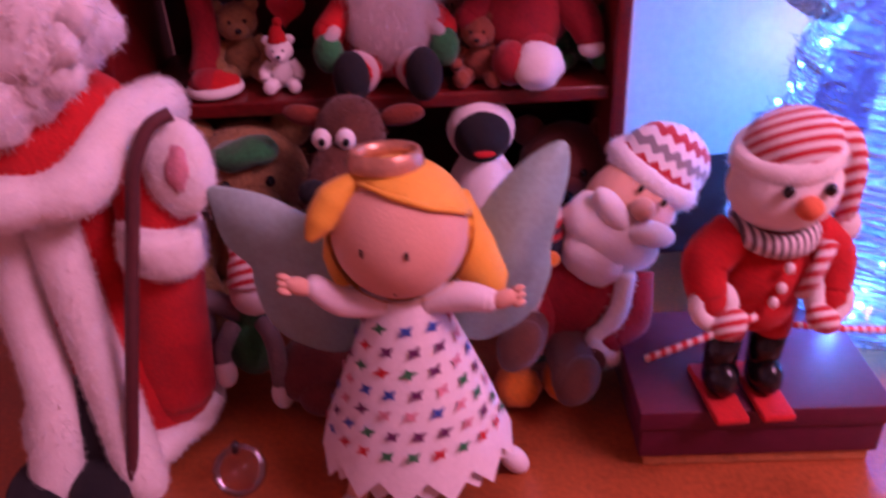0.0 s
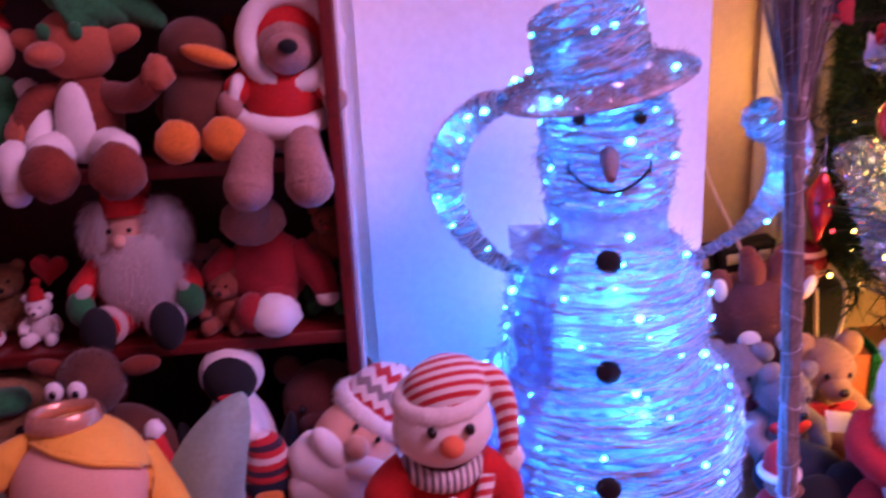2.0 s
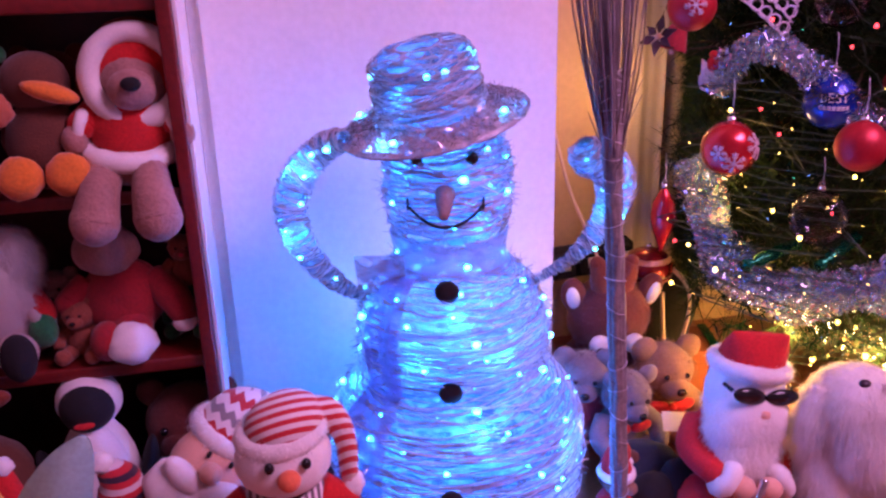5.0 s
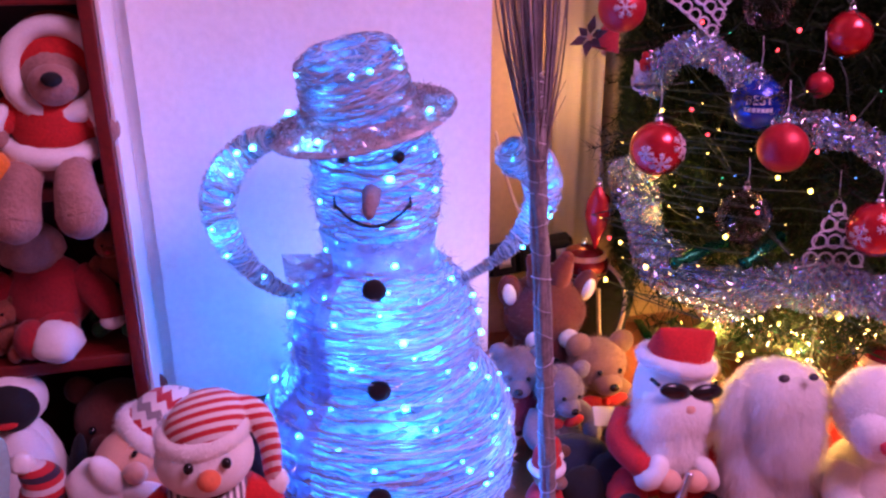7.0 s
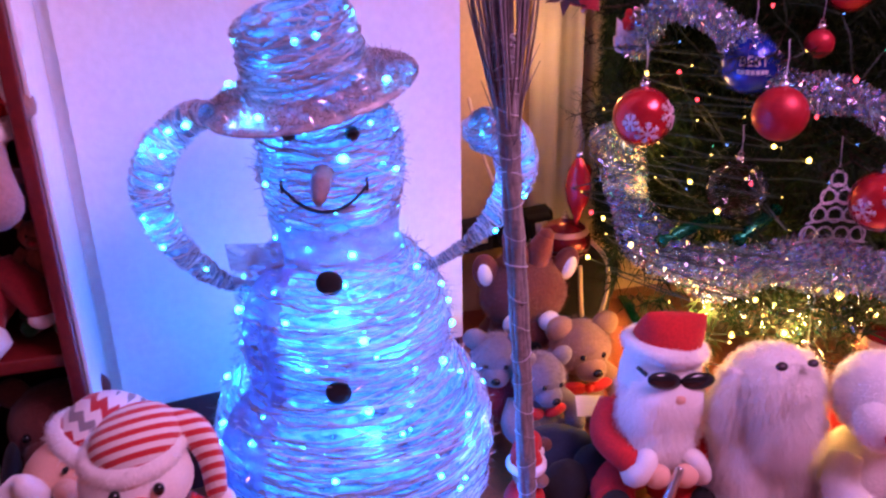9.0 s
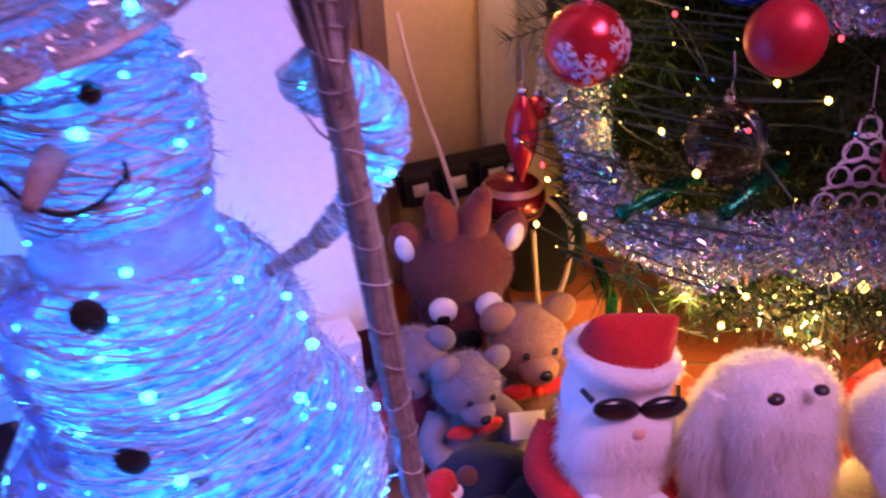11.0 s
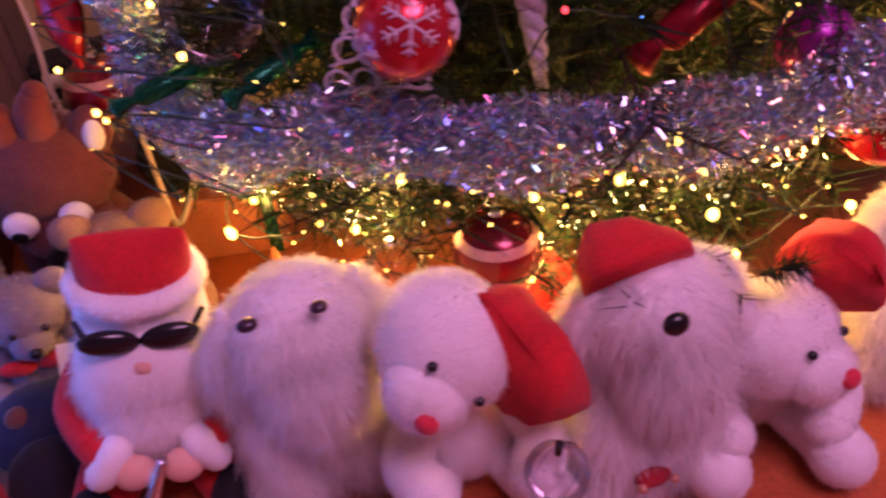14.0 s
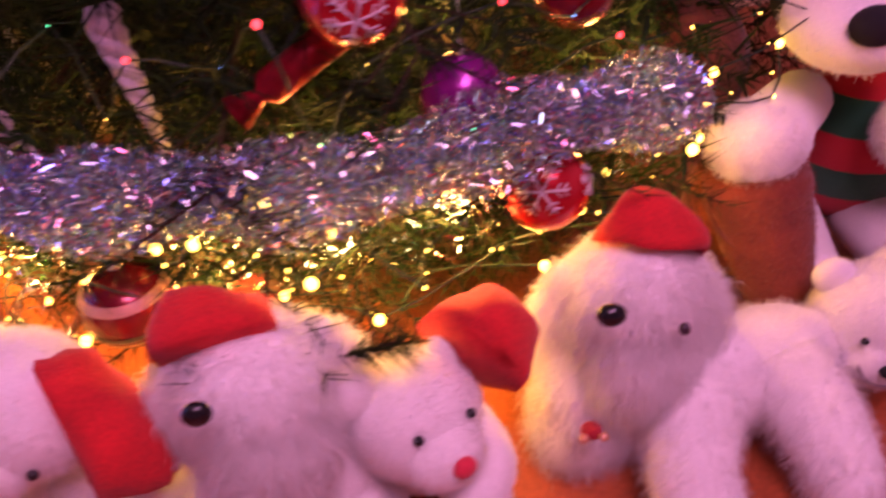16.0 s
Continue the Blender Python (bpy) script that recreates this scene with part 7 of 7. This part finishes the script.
def slumped_santa():
    s = Shape()
    s.ball((0, 0, 0.075), (0.058, 0.045, 0.06), mat=0, lump=0.1)
    s.ball((-0.012, -0.01, 0.15), (0.045, 0.038, 0.036), mat=1, lump=0.08)
    limb(s, [(0.04, 0, 0.1), (0.07, -0.02, 0.075), (0.082, -0.03, 0.05)], [0.022, 0.024, 0.018], 0)
    s.ball((0.083, -0.035, 0.04), (0.017, 0.016, 0.013), mat=2)
    limb(s, [(-0.045, 0, 0.1), (-0.07, -0.02, 0.08)], [0.02, 0.018], 0)
    limb(s, [(0.01, -0.01, 0.05), (0.012, -0.05, 0.03)], [0.03, 0.026], 0)
    s.ball((0.012, -0.06, 0.028), (0.034, 0.03, 0.03), mat=2, lump=0.15)
    s.ball((-0.02, -0.05, 0.03), (0.024, 0.03, 0.028), mat=0)
    solid("slumped_santa_doll", s, [DEEP_RED, PINK_PLUSH, WHITE_PLUSH], "slumped plush Santa doll with white bobble feet on the shelf", "doll", pose(0.1, 1.04, 0.334, 0, 0, 0))


slumped_santa()
plush("gingerbread_toy", "small ginger toy at the end of the shelf", pose(0.188, 1.05, 0.412, 0, 0, 0), 0.09, GINGER, nose=NOSE_RED, legs=False, fuzz=0)
plush("green_toy", "dim green and brown plush toy at the shelf end", pose(0.185, 1.07, 0.334, 0, 0, -10), 0.1, GREEN_PLUSH, fuzz=0)
solid("red_stocking", Shape().tube(smooth_path([(0, 0, 0.13), (0, 0, 0.06), (-0.005, -0.02, 0.02)], 6), between([0.016, 0.018, 0.02], 13), 0, 14).ball((0.0, -0.035, 0.018), (0.02, 0.03, 0.016)), DEEP_RED, "dark red felt stocking on the shelf", "stocking", pose(-0.31, 1.05, 0.334))
solid("red_white_cap", Shape().ball((0, 0, 0.014), (0.034, 0.025, 0.016), mat=0).ring((0, 0, 0.008), 0.03, 0.007, mat=1), [RED_FELT, WHITE_PLUSH], "small red and white felt cap on the shelf edge", "hat", pose(-0.3, 1.015, 0.334))


def elf_left():
    s = Shape()
    s.ball((0, 0, 0.06), (0.045, 0.038, 0.06), mat=1).ball((0, -0.01, 0.15), (0.036, 0.034, 0.036), mat=0)
    limb(s, [(0, 0, 0.17), (0.0, 0.01, 0.2), (0.025, 0.015, 0.215)], [0.036, 0.026, 0.01], 3)
    for x in (-1, 1):
        limb(s, [(0.035 * x, 0, 0.1), (0.06 * x, -0.03, 0.07), (0.055 * x, -0.06, 0.035)], [0.016, 0.016, 0.014], 2)
        limb(s, [(0.022 * x, -0.02, 0.02), (0.03 * x, -0.075, 0.02), (0.03 * x, -0.085, -0.02)], [0.02, 0.02, 0.018], 2)
        s.ball((0.014 * x, -0.042, 0.155), 0.004, mat=4, u=8, v=6)
    solid("seated_elf_doll", s, [SKIN, GREEN_PLUSH, WHITE_PLUSH, RED_FELT, BLACK_GLOSS], "seated elf doll in green with white legs", "doll", pose(-0.215, 1.03, 0.579, 0, 0, 5))


elf_left()
plush("dim_toy", "dim brown plush toy at the back of the shelf", pose(0.04, 1.12, 0.579, 0, 0, 5), 0.19, RUST_PLUSH, fuzz=0)
for x in (0.095, 0.155):
    plush("white_cat", "white plush toy with paws over the shelf edge", pose(x, 1.05, 0.822, 0, 0, 4), 0.12, WHITE_PLUSH, fuzz=800, group="toys on the top shelf")
plush("pink_toy", "pale pink plush toy on the top shelf", pose(-0.06, 1.06, 0.822, 0, 0, -5), 0.13, PINK_PLUSH, fuzz=0)
solid("knitting_stick", Shape().tube([(-0.045, 0.93, 0.845), (0.0, 0.945, 0.87), (0.045, 0.96, 0.895)], 0.0032, seg=8), DEEP_RED, "thin dark red stick poking from the top shelf", "stick")

# ---- lowest bay ----
brown_dog()


def penguin():
    t = thing("plush_penguin", "white plush penguin with a black face and red smile", "soft toy", pose(0.041, 0.985, -0.002, 0, 0, 2))
    part("body", Shape().ball((0, 0, 0.13), (0.058, 0.05, 0.13)), WHITE_PLUSH, t)
    part("belly", Shape().ball((0, -0.02, 0.14), (0.05, 0.042, 0.115)), WHITE_PLUSH, t, "white belly")
    h = part("head", Shape().ball((0, -0.01, 0.278), (0.038, 0.04, 0.036)), BLACK_PLUSH, t, "black head")
    part("hood", Shape().ball((0, 0.004, 0.28), (0.045, 0.038, 0.042)), WHITE_PLUSH, h, "white hood round the face")
    part("beak", Shape().ball((0, -0.05, 0.268), (0.014, 0.008, 0.004)), RED_FELT, h, "small red beak")
    for x in (-1, 1):
        part("wing", Shape().ball((0.064 * x, -0.005, 0.14), (0.014, 0.03, 0.075), (0, 10 * x, 0)), BLACK_PLUSH, t)


penguin()
PLAID = striped("red_plaid", [(0.45, 0.01, 0.02), (0.03, 0.01, 0.03), (0.45, 0.01, 0.02), (0.6, 0.5, 0.5)], 0.03, axis=2)


def plaid_duck():
    t = thing("plaid_duck", "plush duck in a red plaid scarf with orange feet", "soft toy", pose(0.098, 0.825, 0, 0, 0, 8))
    part("body", Shape().ball((0.004, 0.01, 0.095), (0.045, 0.04, 0.08)), GREEN_PLUSH, t, "dark green body")
    part("vest", Shape().ball((-0.008, -0.014, 0.1), (0.036, 0.028, 0.055), lump=0.12), DEEP_RED, t, "red vest")
    h = part("head", Shape().ball((0.004, 0.01, 0.2), (0.034, 0.033, 0.033)), NAVY_PLUSH, t)
    part("bill", Shape().ball((0.002, -0.028, 0.195), (0.018, 0.018, 0.007)), ORANGE_PLUSH, h, "orange bill")
    part("cap", Shape().tube(smooth_path([(0.004, 0.012, 0.21), (0.002, 0.012, 0.24), (-0.012, 0.01, 0.262)], 5), between([0.034, 0.026, 0.012], 11), seg=14), PLAID, h, "red plaid cap")
    part("bobble", Shape().ball((-0.014, 0.006, 0.272), 0.014, lump=0.2), WHITE_PLUSH, h, "white bobble")
    for x in (-1, 1):
        part("foot", Shape().ball((0.03 * x - 0.004, -0.045, 0.024), (0.03, 0.032, 0.023), lump=0.15), ORANGE_PLUSH, t, "plump orange foot")


plaid_duck()


def gnome():
    s = Shape()
    s.ball((0, 0, 0.09), (0.042, 0.036, 0.09), mat=0).ball((0, -0.008, 0.2), (0.032, 0.03, 0.032), mat=1)
    s.ball((0, -0.025, 0.18), (0.03, 0.02, 0.028), mat=2, lump=0.2)
    s.tube(smooth_path([(0, 0, 0.215), (0, 0.002, 0.25), (0.004, 0.004, 0.285)], 5), between([0.034, 0.024, 0.008], 11), 0, 16)
    s.ring((0, 0, 0.217), 0.031, 0.01, mat=2, lump=0.2)
    s.ball((0.004, 0.004, 0.29), 0.012, mat=2, lump=0.2)
    solid("gnome_doll", s, [RED_FELT, SKIN, WHITE_PLUSH], "small Santa gnome doll in a red bobble hat", "doll", pose(-0.028, 0.815, 0))


gnome()


def dangling_elf():
    s = Shape()
    s.ball((0, 0, 0.07), (0.035, 0.03, 0.05), mat=1).ball((0.015, -0.01, 0.15), (0.03, 0.027, 0.03), mat=0)
    s.tube(smooth_path([(0.015, -0.006, 0.165), (0.012, 0, 0.195), (0.0, 0.005, 0.215)], 5), between([0.032, 0.024, 0.008], 11), 3, 14)
    for x, z in ((-0.03, 0.085), (0.032, 0.04)):
        limb(s, [(x * 0.6, -0.02, 0.11), (x, -0.05, 0.1), (x, -0.058, z)], [0.011, 0.011, 0.011], 2)
        s.ball((x, -0.06, z - 0.012), (0.014, 0.013, 0.022), mat=0)
    limb(s, [(0.0, 0.0, 0.11), (-0.045, 0.0, 0.14), (-0.055, 0.0, 0.11), (-0.05, -0.02, 0.06)], [0.014, 0.014, 0.015, 0.014], 2)
    limb(s, [(0, 0, 0.1), (0.012, -0.006, 0.14)], [0.018, 0.018], 1)
    solid("small_elf_doll", s, [WHITE_PLUSH, GREEN_PLUSH, GREY_PLUSH, KNIT_STRIPE], "small elf doll in a striped hat with dangling limbs", "doll", pose(-0.262, 0.83, 0, 0, 0, 8))


dangling_elf()
plush("blond_bear", "blond plush bear in the shade of the lowest bay", pose(-0.275, 1.02, 0.0, 0, 0, 10), 0.33, BLOND, fuzz=900)
solid("green_elf_hat", Shape().ball((0, 0, 0.015), (0.045, 0.035, 0.018)).wobble(0.008, 0.03), GREEN_PLUSH, "green felt cap on the blond bear", "hat", pose(-0.262, 0.95, 0.262))
solid("brown_ball_toy", Shape().ball((0, 0, 0.045), (0.052, 0.045, 0.045), lump=0.1).ball((0.01, -0.035, 0.03), (0.03, 0.025, 0.026)), PLUM_BROWN, "round dark brown plush toy on the wooden floor", "soft toy", pose(-0.18, 0.8, 0))
plush("dim_toy", "dim dark toy in the lowest bay", pose(0.165, 1.07, 0.0, 0, 0, -8), 0.28, PLUM_BROWN, fuzz=0)


def dry_flower():
    t = thing("dry_flower", "dark dried poinsettia flower on a thin stem", "decoration", pose(0.916, 1.074, 0.732, 0, 0, -15))
    petal = material("dry_petal", (0.09, 0.05, 0.06), 0.85, vary=0.4, bump=0.5, bump_scale=150)
    for k in range(6):
        a = radians(20 + 60 * k)
        d = Vector((math.cos(a), 0, math.sin(a)))
        n = Vector((-d.z, 0, d.x))
        ln = 0.03 + 0.006 * math.sin(k * 2.3)
        v = [d * 0.003, d * ln * 0.45 + n * 0.0075, d * ln + Vector((0, -0.006, 0)), d * ln * 0.45 - n * 0.0075, d * ln * 0.45 + Vector((0, 0.003, 0))]
        part("petal", Shape().add(v, [(0, 1, 4), (1, 2, 4), (2, 3, 4), (3, 0, 4)]), petal, t)
    part("centre", Shape().ball((0, -0.003, 0), 0.005, u=10, v=6), GOLD_BAND, t)
    part("stem", Shape().tube(smooth_path([(0, 0.002, 0), (0.02, 0.05, -0.02), (0.09, 0.1, -0.03), (0.2, 0.14, -0.02)], 5), 0.0012, seg=5), BARK, t)


dry_flower()


def pine_sprig():
    t = thing("pine_sprig", "small dark pine sprig lying on the small bear", "decoration", pose(1.556, 0.672, 0.242, 0, 18, 10))
    part("stem", Shape().tube([(-0.035, 0, 0), (0, 0.002, 0.004), (0.04, 0, 0.002)], [0.0015, 0.0012, 0.0006], seg=5), BARK, t)
    c = np.array([(-0.035 + 0.0012 * k, 0, 0.002) for k in range(45)])
    part("needles", needles(c, np.tile([[1.0, 0.0, 0.1]], (45, 1)), 5, 0.03, 0.0007, 17), NEEDLE, t, kind="stuff")


pine_sprig()
